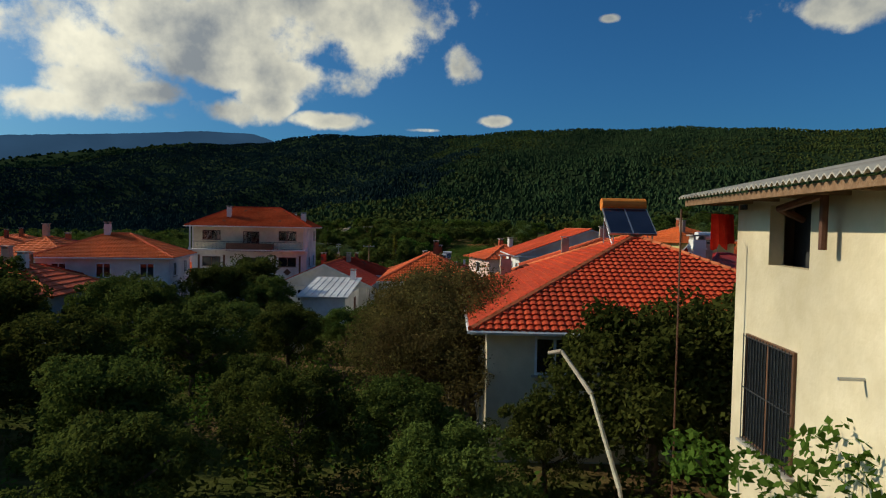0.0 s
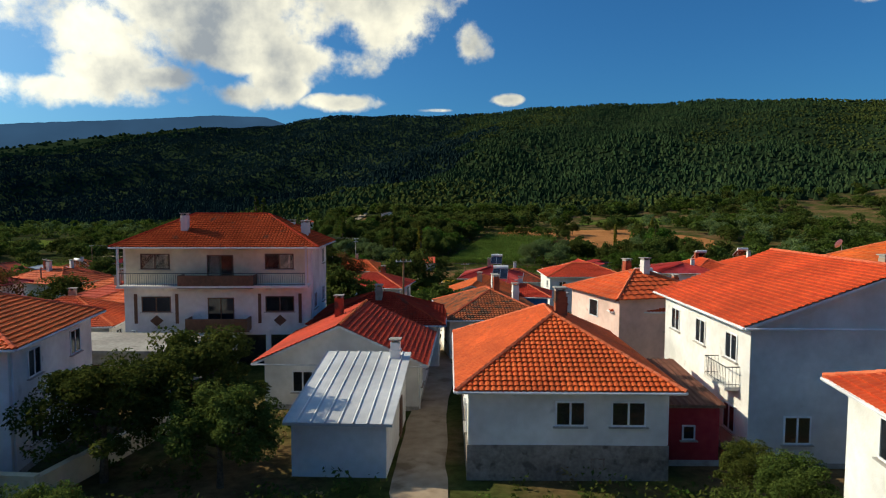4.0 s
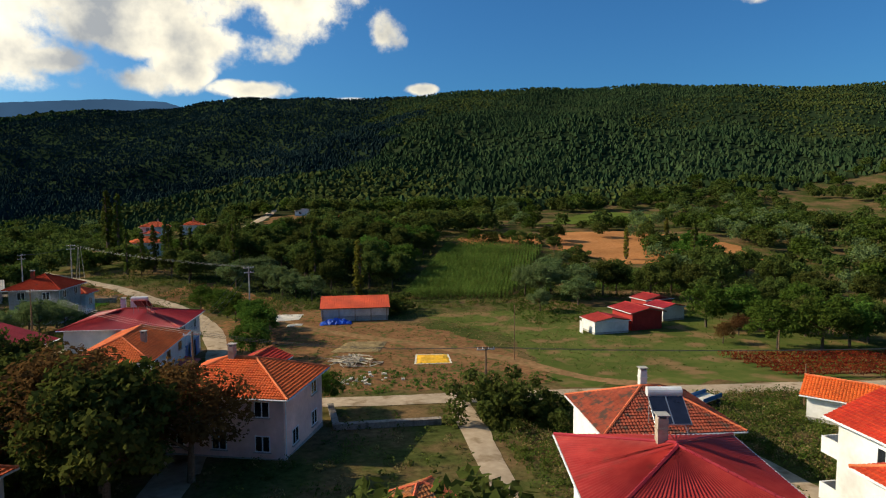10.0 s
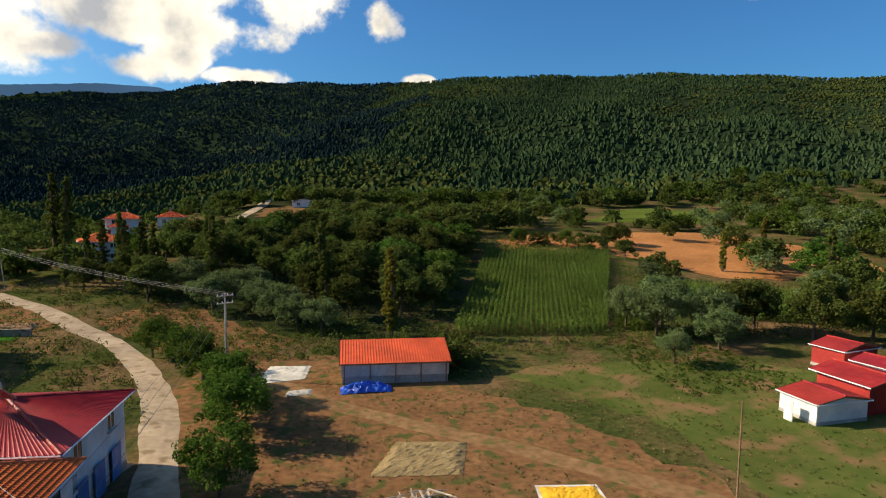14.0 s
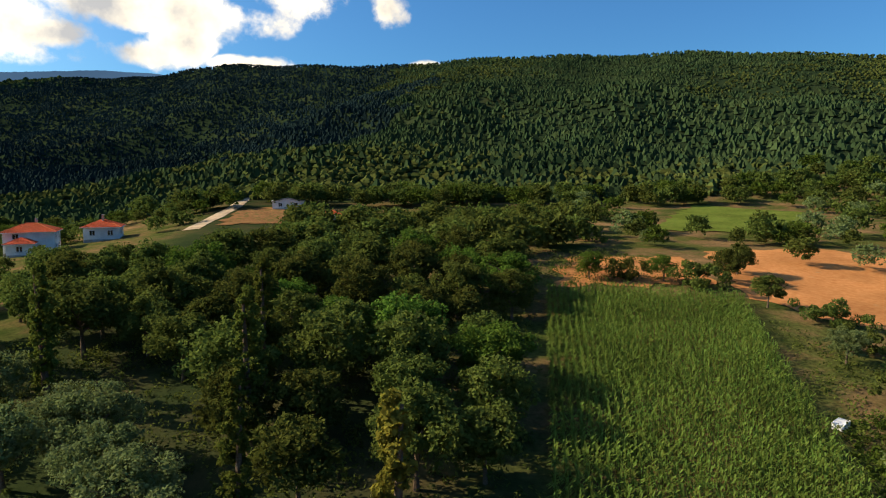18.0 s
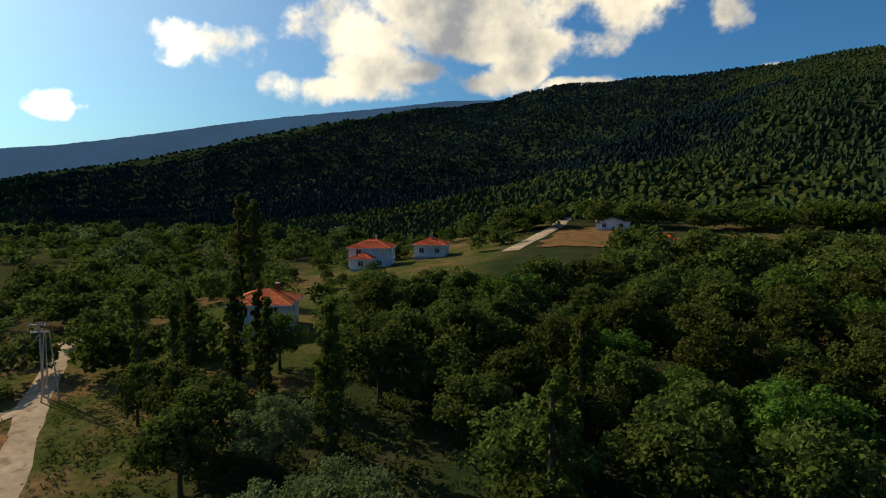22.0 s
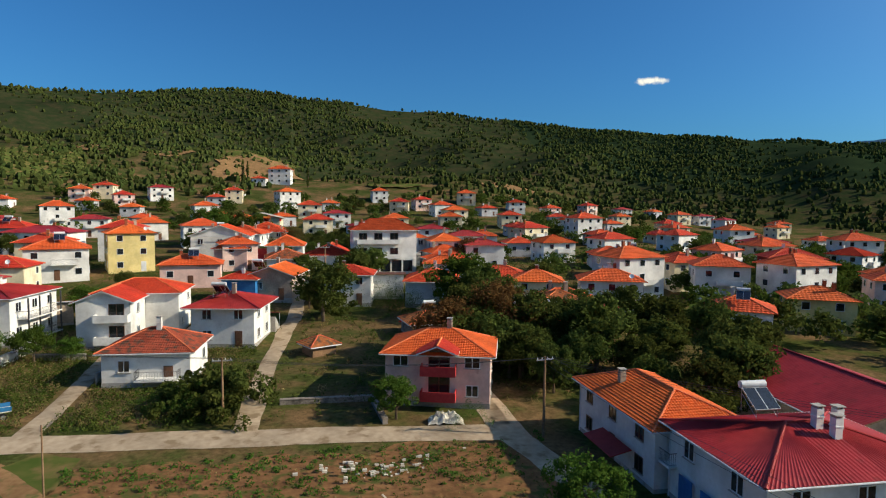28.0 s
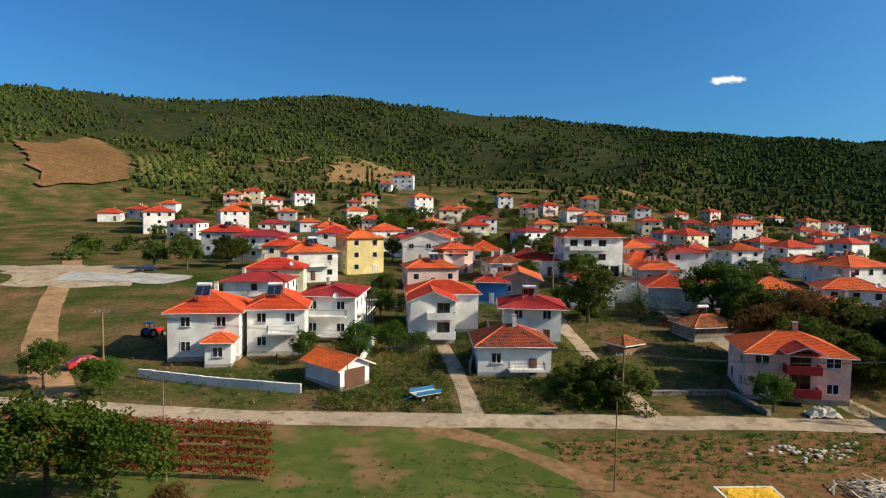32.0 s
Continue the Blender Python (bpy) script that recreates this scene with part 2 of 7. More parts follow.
# ---------------------------------------------------------------- materials
def material(name, a, b, grain=2.0, patch=.25, rough=.85, bump=.3, random_tint=.0, metal=0.0, stain=None, stain_at=.62, spec=.3, island=0.0, thin=0.0):
    """Two colours mixed by fine grain, shifted by broad patches, with an optional stain, bump, and a tint of its own per object."""
    m = bpy.data.materials.new(name)
    m.use_nodes = True
    nodes, links = m.node_tree.nodes, m.node_tree.links
    bsdf = nodes["Principled BSDF"]
    pos = nodes.new("ShaderNodeNewGeometry").outputs["Position"]

    def noise_at(scale, detail=5.0):
        n = nodes.new("ShaderNodeTexNoise")
        n.inputs["Scale"].default_value, n.inputs["Detail"].default_value = scale, detail
        links.new(pos, n.inputs["Vector"])
        return n.outputs[0]

    def mixed(fac, x, y, kind="MIX"):
        n = nodes.new("ShaderNodeMix")
        n.data_type, n.blend_type = "RGBA", kind
        for socket, value in (("Factor", fac), ("A", x), ("B", y)):
            if isinstance(value, (int, float)):
                n.inputs[socket].default_value = value
            elif isinstance(value, tuple):
                n.inputs[socket].default_value = (*value, 1)
            else:
                links.new(value, n.inputs[socket])
        return n.outputs["Result"]

    def ramp(value, low, high):
        n = nodes.new("ShaderNodeMapRange")
        n.inputs[1].default_value, n.inputs[2].default_value = low, high
        links.new(value, n.inputs[0])
        return n.outputs[0]

    fine = noise_at(grain)
    colour = mixed(ramp(fine, .3, .7), a, b)
    broad = noise_at(patch, 3.0)
    dim = nodes.new("ShaderNodeMapRange")
    dim.inputs[1].default_value, dim.inputs[2].default_value, dim.inputs[3].default_value, dim.inputs[4].default_value = .3, .7, .78, 1.18
    links.new(broad, dim.inputs[0])
    colour = mixed(1.0, colour, dim.outputs[0], "MULTIPLY")
    if stain:
        colour = mixed(ramp(noise_at(patch * 3.1, 7.0), stain_at, stain_at + .12), colour, stain)
    if random_tint or island:
        hue = nodes.new("ShaderNodeHueSaturation")
        source = nodes.new("ShaderNodeObjectInfo").outputs["Random"] if random_tint else nodes.new("ShaderNodeNewGeometry").outputs["Random Per Island"]
        amount = random_tint or island
        for socket, low, high in (("Hue", .5 - .022 * amount, .5 + .022 * amount), ("Value", 1 - .3 * amount, 1 + .3 * amount)):
            r = nodes.new("ShaderNodeMapRange")
            r.inputs[3].default_value, r.inputs[4].default_value = low, high
            links.new(source, r.inputs[0])
            links.new(r.outputs[0], hue.inputs[socket])
        links.new(colour, hue.inputs["Color"])
        colour = hue.outputs[0]
    links.new(colour, bsdf.inputs["Base Color"])
    bsdf.inputs["Roughness"].default_value, bsdf.inputs["Metallic"].default_value = rough, metal
    bsdf.inputs["Specular IOR Level"].default_value = 0 if rough >= .8 or thin or island else spec
    if thin:
        glow, blend = nodes.new("ShaderNodeBsdfTranslucent"), nodes.new("ShaderNodeMixShader")
        links.new(colour, glow.inputs["Color"])
        blend.inputs[0].default_value = thin
        links.new(bsdf.outputs[0], blend.inputs[1])
        links.new(glow.outputs[0], blend.inputs[2])
        links.new(blend.outputs[0], nodes["Material Output"].inputs["Surface"])
    if bump:
        b_ = nodes.new("ShaderNodeBump")
        b_.inputs["Strength"].default_value, b_.inputs["Distance"].default_value = bump, .03
        links.new(noise_at(grain * 4, 4.0), b_.inputs["Height"])
        links.new(b_.outputs[0], bsdf.inputs["Normal"])
    return m


TILE = material("roof_tile", (.50, .054, .014), (.67, .098, .023), 3, .35, .75, .4, .5, stain=(.30, .07, .03), stain_at=.66)
TILE_OLD = material("old_roof_tile", (.30, .09, .045), (.46, .14, .06), 3, .5, .9, .5, .6, stain=(.13, .085, .06), stain_at=.5)
TILE_DARK = material("brown_roof_tile", (.32, .045, .022), (.44, .07, .03), 3, .35, .8, .4, .4, stain=(.18, .06, .04), stain_at=.6)
CAP = material("ridge_cap", (.62, .14, .06), (.76, .22, .10), 4, .5, .8, .3, .3)
METAL_RED = material("red_sheet_roof", (.30, .018, .02), (.38, .032, .03), 1.5, .3, .55, .1, .3, spec=.25, stain=(.24, .03, .025), stain_at=.6)
METAL_BROWN = material("brown_sheet_roof", (.13, .05, .035), (.18, .075, .05), 1.5, .3, .7, .1, .2, spec=.15)
METAL_ORANGE = material("orange_sheet_roof", (.62, .07, .02), (.7, .1, .03), 1.5, .3, .5, .15, .2)
METAL_WHITE = material("white_sheet_roof", (.52, .53, .54), (.62, .62, .60), 2, .4, .45, .15, .1, stain=(.32, .27, .22), stain_at=.68)
METAL_BLUE = material("blue_sheet_roof", (.03, .13, .5), (.05, .2, .62), 2, .3, .4, .1)
FIBRE = material("corrugated_fibre_sheet", (.34, .31, .27), (.45, .42, .36), 4, .4, .9, .3, .2, stain=(.2, .18, .15))
WHITE = material("white_render", (.72, .70, .65), (.80, .78, .74), 3, .35, .9, .25, .12, stain=(.52, .49, .44), stain_at=.66)
CREAM = material("cream_render", (.70, .60, .40), (.78, .68, .48), 3, .35, .9, .25, .15, stain=(.5, .43, .3), stain_at=.66)
GREY_WALL = material("grey_render", (.46, .46, .48), (.55, .55, .56), 3, .35, .9, .25, .2, stain=(.34, .33, .33), stain_at=.64)
PINK = material("pink_render", (.70, .47, .40), (.78, .55, .48), 3, .35, .9, .25, .3, stain=(.5, .28, .25), stain_at=.66)
YELLOW = material("yellow_render", (.66, .52, .20), (.74, .60, .28), 3, .35, .9, .25, .3, stain=(.5, .38, .12), stain_at=.66)
RED_WALL = material("red_render", (.40, .04, .04), (.48, .07, .06), 3, .35, .9, .25, .2)
GREEN_WALL = material("pale_green_render", (.36, .48, .38), (.44, .56, .45), 3, .35, .9, .25, .2, stain=(.3, .36, .3))
STONE = material("rubble_stone", (.22, .19, .16), (.36, .31, .26), 5, .6, .95, .7, .2, stain=(.14, .12, .1), stain_at=.55)
BARE = material("bare_block_wall", (.36, .29, .22), (.48, .38, .29), 4, .5, .95, .5, .3, stain=(.26, .21, .17))
CONCRETE = material("concrete", (.34, .32, .29), (.46, .43, .38), 4, .4, .9, .4, .2, stain=(.26, .24, .22), stain_at=.6)
WOOD = material("weathered_wood", (.20, .12, .07), (.32, .20, .12), 8, .8, .85, .4, .4)
DARK_WOOD = material("dark_stained_wood", (.10, .04, .022), (.16, .07, .04), 8, .8, .6, .3, .3)
FRAME = material("white_window_frame", (.74, .74, .73), (.8, .8, .8), 5, .8, .5, .05)
BROWN_FRAME = material("brown_window_frame", (.12, .06, .035), (.18, .09, .05), 6, .8, .5, .1)
STEEL = material("galvanised_steel", (.42, .43, .45), (.52, .53, .55), 6, .8, .4, .1, metal=.8)
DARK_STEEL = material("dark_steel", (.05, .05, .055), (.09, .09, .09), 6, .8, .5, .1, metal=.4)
PANEL = material("solar_collector", (.012, .016, .03), (.02, .025, .045), 3, .6, .12, .0, spec=.6)
PLASTIC = material("white_plastic", (.7, .7, .7), (.78, .78, .77), 4, .6, .35, .05)
RED_CLOTH = material("red_cloth", (.62, .02, .015), (.75, .05, .03), 6, .8, .9, .4)
BLUE_TARP = material("blue_tarpaulin", (.02, .09, .5), (.05, .16, .65), 4, .8, .35, .6)
PALE_TARP = material("pale_sheet", (.58, .52, .42), (.7, .65, .54), 3, .6, .7, .6, .2)
KERNEL = material("maize_kernels", (.80, .38, .012), (.95, .55, .03), 14, .8, .6, .8)
HUSK = material("dry_husks", (.22, .15, .07), (.36, .26, .13), 9, .9, .9, .8, island=.8)
TIMBER = material("pale_timber", (.46, .38, .28), (.6, .52, .4), 7, .8, .85, .4, island=.9)
LEAF = material("walnut_leaves", (.056, .078, .017), (.112, .132, .03), .9, .12, .6, 0, .9, island=.9, spec=.25, thin=.36)
LEAF_LIGHT = material("fresh_leaves", (.05, .10, .015), (.10, .158, .026), .9, .15, .6, 0, .8, island=.9, spec=.25, thin=.36)
LEAF_WILLOW = material("willow_leaves", (.105, .15, .05), (.17, .215, .085), .9, .15, .65, 0, .5, island=.8, spec=.2, thin=.36)
LEAF_POPLAR = material("poplar_leaves", (.07, .098, .018), (.125, .145, .028), .9, .2, .6, 0, .9, island=.9, spec=.25, thin=.36)
LEAF_GOLD = material("yellowing_leaves", (.17, .17, .025), (.26, .24, .04), .9, .2, .7, 0, .6, island=.8, spec=.2, thin=.36)
LEAF_DRY = material("turning_leaves", (.10, .05, .02), (.16, .085, .03), .9, .2, .7, 0, .7, island=.9, spec=.2, thin=.36)
LEAF_TWIG = material("olive_brown_leaves", (.075, .066, .022), (.16, .125, .042), .9, .2, .7, 0, .7, island=.9, spec=.2, thin=.36)
LEAF_PINE = material("hill_wood", (.018, .036, .016), (.038, .058, .022), .05, .006, .9, 0, island=.4, spec=.1)
# darker, bluer version of hill_wood that carries a cloud's shadow in its colour
LEAF_CLOUD_SHADOW = material("cloud_shadowed_wood", (.008, .018, .018), (.016, .030, .027), .05, .006, .9, 0, island=.5, spec=.1)
LEAF_SCRUB = material("scrub_leaves", (.034, .048, .013), (.064, .074, .02), .06, .008, .9, 0, island=.9, spec=.1)
VINE = material("red_vine_leaves", (.18, .025, .014), (.28, .05, .02), 1.2, .3, .8, 0, island=.9, spec=.15, thin=.36)
CORN = material("maize_leaves", (.085, .145, .026), (.15, .205, .042), .8, .12, .6, 0, island=.9, spec=.25, thin=.36)
GRASS = material("grass_blades", (.06, .10, .016), (.12, .14, .03), .6, .15, .85, 0, island=.9, spec=.1, thin=.36)
DRY_GRASS = material("dry_stalks", (.20, .15, .06), (.30, .22, .10), .6, .15, .9, 0, island=.9, spec=.1, thin=.36)
BARK = material("bark", (.09, .065, .045), (.16, .12, .085), 9, 1, .95, .8, .3)
ROAD = material("dusty_concrete_road", (.36, .27, .18), (.46, .36, .25), 1.6, .2, .95, .3, stain=(.25, .18, .11), stain_at=.55)
TRACK = material("earth_track", (.30, .17, .085), (.42, .26, .14), 1.4, .25, .95, .4, stain=(.2, .15, .06), stain_at=.62)
WORN = material("worn_earth", (.20, .11, .05), (.30, .175, .085), 1.4, .3, .95, .4, stain=(.12, .12, .04), stain_at=.55)
SOIL = material("brown_soil", (.15, .075, .036), (.26, .135, .06), 1.6, .22, .97, .6, stain=(.085, .09, .028), stain_at=.52)
PLOUGH = material("ploughed_soil", (.36, .145, .05), (.46, .21, .08), 1.2, .1, .97, .6, stain=(.32, .2, .1), stain_at=.66)
MEADOW = material("meadow", (.065, .095, .02), (.115, .12, .033), .5, .07, .95, .4, stain=(.21, .13, .06), stain_at=.52)
LAWN = material("watered_lawn", (.035, .13, .012), (.06, .18, .02), 2, .2, .9, .3)
GRASSY = material("green_field", (.075, .115, .02), (.125, .15, .03), 1, .1, .95, .3, stain=(.13, .14, .04))
RUBBER = material("tyre_rubber", (.02, .02, .02), (.04, .04, .04), 8, 1, .8, .2)
CAR_RED = material("red_paint", (.45, .02, .015), (.5, .03, .02), 2, .5, .3, 0, spec=.6)
CAR_DARK = material("dark_blue_paint", (.02, .03, .07), (.03, .04, .09), 2, .5, .3, 0, spec=.6)
CAR_BLUE = material("blue_machine_paint", (.02, .12, .28), (.03, .16, .34), 4, .5, .5, .1)
RED_PAINT = material("red_painted_board", (.30, .02, .018), (.38, .035, .025), 5, .6, .6, .2)
ORANGE_PAINT = material("orange_paint", (.7, .2, .02), (.78, .27, .04), 3, .5, .6, .1)
BLUE_PAINT = material("blue_paint", (.03, .16, .42), (.05, .22, .5), 3, .5, .5, .1)


def glass_material():
    m = bpy.data.materials.new("window_glass")
    m.use_nodes = True
    b = m.node_tree.nodes["Principled BSDF"]
    b.inputs["Base Color"].default_value = (.015, .018, .022, 1)
    b.inputs["Roughness"].default_value, b.inputs["Specular IOR Level"].default_value = .06, .7
    return m


GLASS = glass_material()


def ground_material():
    """Grass, dry earth and wood floor with crown shade in its colour, mixed by the land attribute of the ground sheet.
    """
    m = bpy.data.materials.new("ground")
    m.use_nodes = True
    nodes, links = m.node_tree.nodes, m.node_tree.links
    bsdf = nodes["Principled BSDF"]
    pos = nodes.new("ShaderNodeNewGeometry").outputs["Position"]

    def tex(scale, detail=6.0):
        n = nodes.new("ShaderNodeTexNoise")
        n.inputs["Scale"].default_value, n.inputs["Detail"].default_value, n.inputs["Roughness"].default_value = scale, detail, .65
        links.new(pos, n.inputs["Vector"])
        return n.outputs[0]

    def ramp(source, stops):
        r = nodes.new("ShaderNodeValToRGB")
        while len(r.color_ramp.elements) < len(stops):
            r.color_ramp.elements.new(.5)
        for e, (at, c) in zip(r.color_ramp.elements, stops):
            e.position, e.color = at, (*c, 1)
        links.new(source, r.inputs[0])
        return r.outputs[0]

    def mix(fac, x, y):
        n = nodes.new("ShaderNodeMix")
        n.data_type = "RGBA"
        links.new(fac, n.inputs["Factor"])
        links.new(x, n.inputs["A"])
        links.new(y, n.inputs["B"])
        return n.outputs["Result"]

    meadow = ramp(tex(.09), [(.30, (.035, .055, .013)), (.45, (.075, .082, .024)), (.57, (.15, .098, .045)), (.72, (.25, .15, .072))])
    fine = ramp(tex(1.7), [(.3, (.55, .55, .55)), (.7, (1.3, 1.3, 1.3))])
    n = nodes.new("ShaderNodeMix")
    n.data_type, n.blend_type = "RGBA", "MULTIPLY"
    n.inputs["Factor"].default_value = 1
    links.new(meadow, n.inputs["A"])
    links.new(fine, n.inputs["B"])
    # floor tone kept dark to include the self-shadow of the tree crowns
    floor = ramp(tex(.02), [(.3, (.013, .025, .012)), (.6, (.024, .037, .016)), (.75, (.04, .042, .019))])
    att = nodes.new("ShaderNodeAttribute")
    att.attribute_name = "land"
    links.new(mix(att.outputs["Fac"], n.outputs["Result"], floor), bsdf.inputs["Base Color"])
    bsdf.inputs["Roughness"].default_value, bsdf.inputs["Specular IOR Level"].default_value = .95, .0
    b = nodes.new("ShaderNodeBump")
    b.inputs["Strength"].default_value, b.inputs["Distance"].default_value = .5, .08
    links.new(tex(2.5), b.inputs["Height"])
    links.new(b.outputs[0], bsdf.inputs["Normal"])
    return m


GROUND = ground_material()


# ---------------------------------------------------------------- building blocks
def mesh_of(name, verts, faces, mat=None, smooth=False):
    me = bpy.data.meshes.new(name)
    me.from_pydata([tuple(v) for v in verts], [], faces)
    if mat:
        me.materials.append(mat)
    if smooth:
        me.shade_smooth()
    return me


def quads_mesh(name, verts, mat, per=4):
    """A mesh of loose quads (or triangles) from an (n*per, 3) array, quickly."""
    verts = np.asarray(verts, np.float32).reshape(-1, 3)
    n = len(verts) // per
    me = bpy.data.meshes.new(name)
    me.vertices.add(len(verts))
    me.vertices.foreach_set("co", verts.ravel())
    me.loops.add(n * per)
    me.loops.foreach_set("vertex_index", np.arange(n * per, dtype=np.int32))
    me.polygons.add(n)
    me.polygons.foreach_set("loop_start", np.arange(0, n * per, per, dtype=np.int32))
    me.update(calc_edges=True)
    me.materials.append(mat)
    return me


def part_of(name, me, parent, m=None, label=""):
    ob = new(name, me)
    ob.parent = parent
    if m is not None:
        ob.matrix_basis = m
    if label:
        ob["label"] = label
    return ob


class Shape:
    """Vertices and faces gathered from simple solids."""

    def __init__(self):
        self.v, self.f = [], []

    def add(self, verts, faces):
        k = len(self.v)
        self.v += [tuple(p) for p in verts]
        self.f += [tuple(k + i for i in face) for face in faces]
        return self

    def box(self, x0, y0, z0, x1, y1, z1, m=None):
        pts = [Vector((x, y, z)) for z in (z0, z1) for x, y in ((x0, y0), (x1, y0), (x1, y1), (x0, y1))]
        if m is not None:
            pts = [m @ p for p in pts]
        return self.add(pts, [(3, 2, 1, 0), (4, 5, 6, 7), (0, 1, 5, 4), (1, 2, 6, 5), (2, 3, 7, 6), (3, 0, 4, 7)])

    def tube(self, a, b, r0, r1=None, sides=8, cap=True):
        a, b, r1 = Vector(a), Vector(b), r0 if r1 is None else r1
        way = (b - a).normalized()
        side = way.orthogonal().normalized()
        up = way.cross(side)
        ring = [side * math.cos(k * math.tau / sides) + up * math.sin(k * math.tau / sides) for k in range(sides)]
        faces = [(k, (k + 1) % sides, sides + (k + 1) % sides, sides + k) for k in range(sides)]
        if cap:
            faces += [tuple(range(sides))[::-1], tuple(range(sides, 2 * sides))]
        return self.add([a + p * r0 for p in ring] + [b + p * r1 for p in ring], faces)

    def mesh(self, name, mat, smooth=False):
        return mesh_of(name, self.v, self.f, mat, smooth)


CACHE = {}
TAKEN = []                               # x, y and half width of what stands or lies on the ground


def kept(key, make):
    if key not in CACHE:
        CACHE[key] = make()
    return CACHE[key]


def thing(name, x, y, z=None, rz=0.0, label="", category="", group="", kind=""):
    ob = new(name)
    ob.empty_display_size = .3
    ob.matrix_basis = pose(x, y, float(height(x, y)) if z is None else z, 0, 0, rz)
    return tagged(ob, label, category, group, kind)


# ---------------------------------------------------------------- roofs
def facet(a, b, c, d, pitch_len=.36, tile=.30, seg=3, lift=.05, kind="tile"):
    """Covering of one roof facet: a-b its eave, d-c its top edge (left, right seen from outside). Stepped courses of waved tiles, or ribbed sheet."""
    a, b, c, d = (np.array(p, float) for p in (a, b, c, d))
    along = (b - a) / np.linalg.norm(b - a)
    rise = d - a
    rise = rise - along * (rise @ along)
    run = np.linalg.norm(rise)
    up = rise / run
    out = np.cross(along, up)
    span = np.linalg.norm(b - a)
    left, right = (d - a) @ along, (c - a) @ along
    rows = max(1, round(run / pitch_len)) if kind == "tile" else 1
    step = tile / seg
    quads = []
    for i in range(rows):
        v0, v1 = i / rows, (i + 1) / rows
        l0, l1 = left * v0, left * v1
        r0, r1 = span + (right - span) * v0, span + (right - span) * v1
        lo, hi = min(l0, l1), max(r0, r1)
        s = np.arange(math.floor(lo / step), math.ceil(hi / step) + 1) * step
        if kind == "tile":
            wave = .045 * np.abs(np.sin(np.pi * s / tile))
        else:
            wave = np.where(np.arange(len(s)) % seg == 0, .05, 0)
        s0, s1 = np.clip(s, l0, r0), np.clip(s, l1, r1)
        low = a + along * s0[:, None] + up * (run * v0) + out * (wave + lift)[:, None]
        top = a + along * s1[:, None] + up * (run * v1) + out * wave[:, None]
        q = np.stack([low[:-1], low[1:], top[1:], top[:-1]], 1)
        wide = (np.abs(s0[1:] - s0[:-1]) + np.abs(s1[1:] - s1[:-1])) > 1e-4
        quads.append(q[wide])
        if kind == "tile":
            base = low - out * (lift + .02)
            q = np.stack([base[:-1], base[1:], low[1:], low[:-1]], 1)
            quads.append(q[np.abs(s0[1:] - s0[:-1]) > 1e-4])
    return np.concatenate(quads).reshape(-1, 3)


def roof_shape(w, d, h, style, pitch, over):
    """Corners of the facets of a roof over a w x d body: lists of (eave left, eave right, top right, top left), ridges, and the deck."""
    x, y = w / 2 + over, d / 2 + over
    rise = math.tan(radians(pitch))
    zb = h - rise * over
    if style == "hip":
        if w >= d:
            r, top = x - y, zb + rise * y
            p, q = (-r, 0, top), (r, 0, top)
        else:
            r, top = y - x, zb + rise * x
            p, q = (0, -r, top), (0, r, top)
        A, B, C, D = (-x, -y, zb), (x, -y, zb), (x, y, zb), (-x, y, zb)
        if w >= d:
            fs = [(A, B, q, p), (C, D, p, q), (B, C, q, q), (D, A, p, p)]
            ridges = [(p, q), (A, p), (D, p), (B, q), (C, q)]
        else:
            fs = [(B, C, q, p), (D, A, p, q), (A, B, p, p), (C, D, q, q)]
            ridges = [(p, q), (A, p), (B, p), (C, q), (D, q)]
    elif style == "gable":                       # the ridge runs along y
        top = zb + rise * x
        p, q = (0, -y, top), (0, y, top)
        A, B, C, D = (-x, -y, zb), (x, -y, zb), (x, y, zb), (-x, y, zb)
        fs, ridges = [(B, C, q, p), (D, A, p, q)], [(p, q)]
    else:                                         # a lean-to falling to -y
        top = zb + rise * 2 * y
        A, B, C, D = (-x, -y, zb), (x, -y, zb), (x, y, top), (-x, y, top)
        fs, ridges = [(A, B, C, D)], []
    return fs, ridges, top


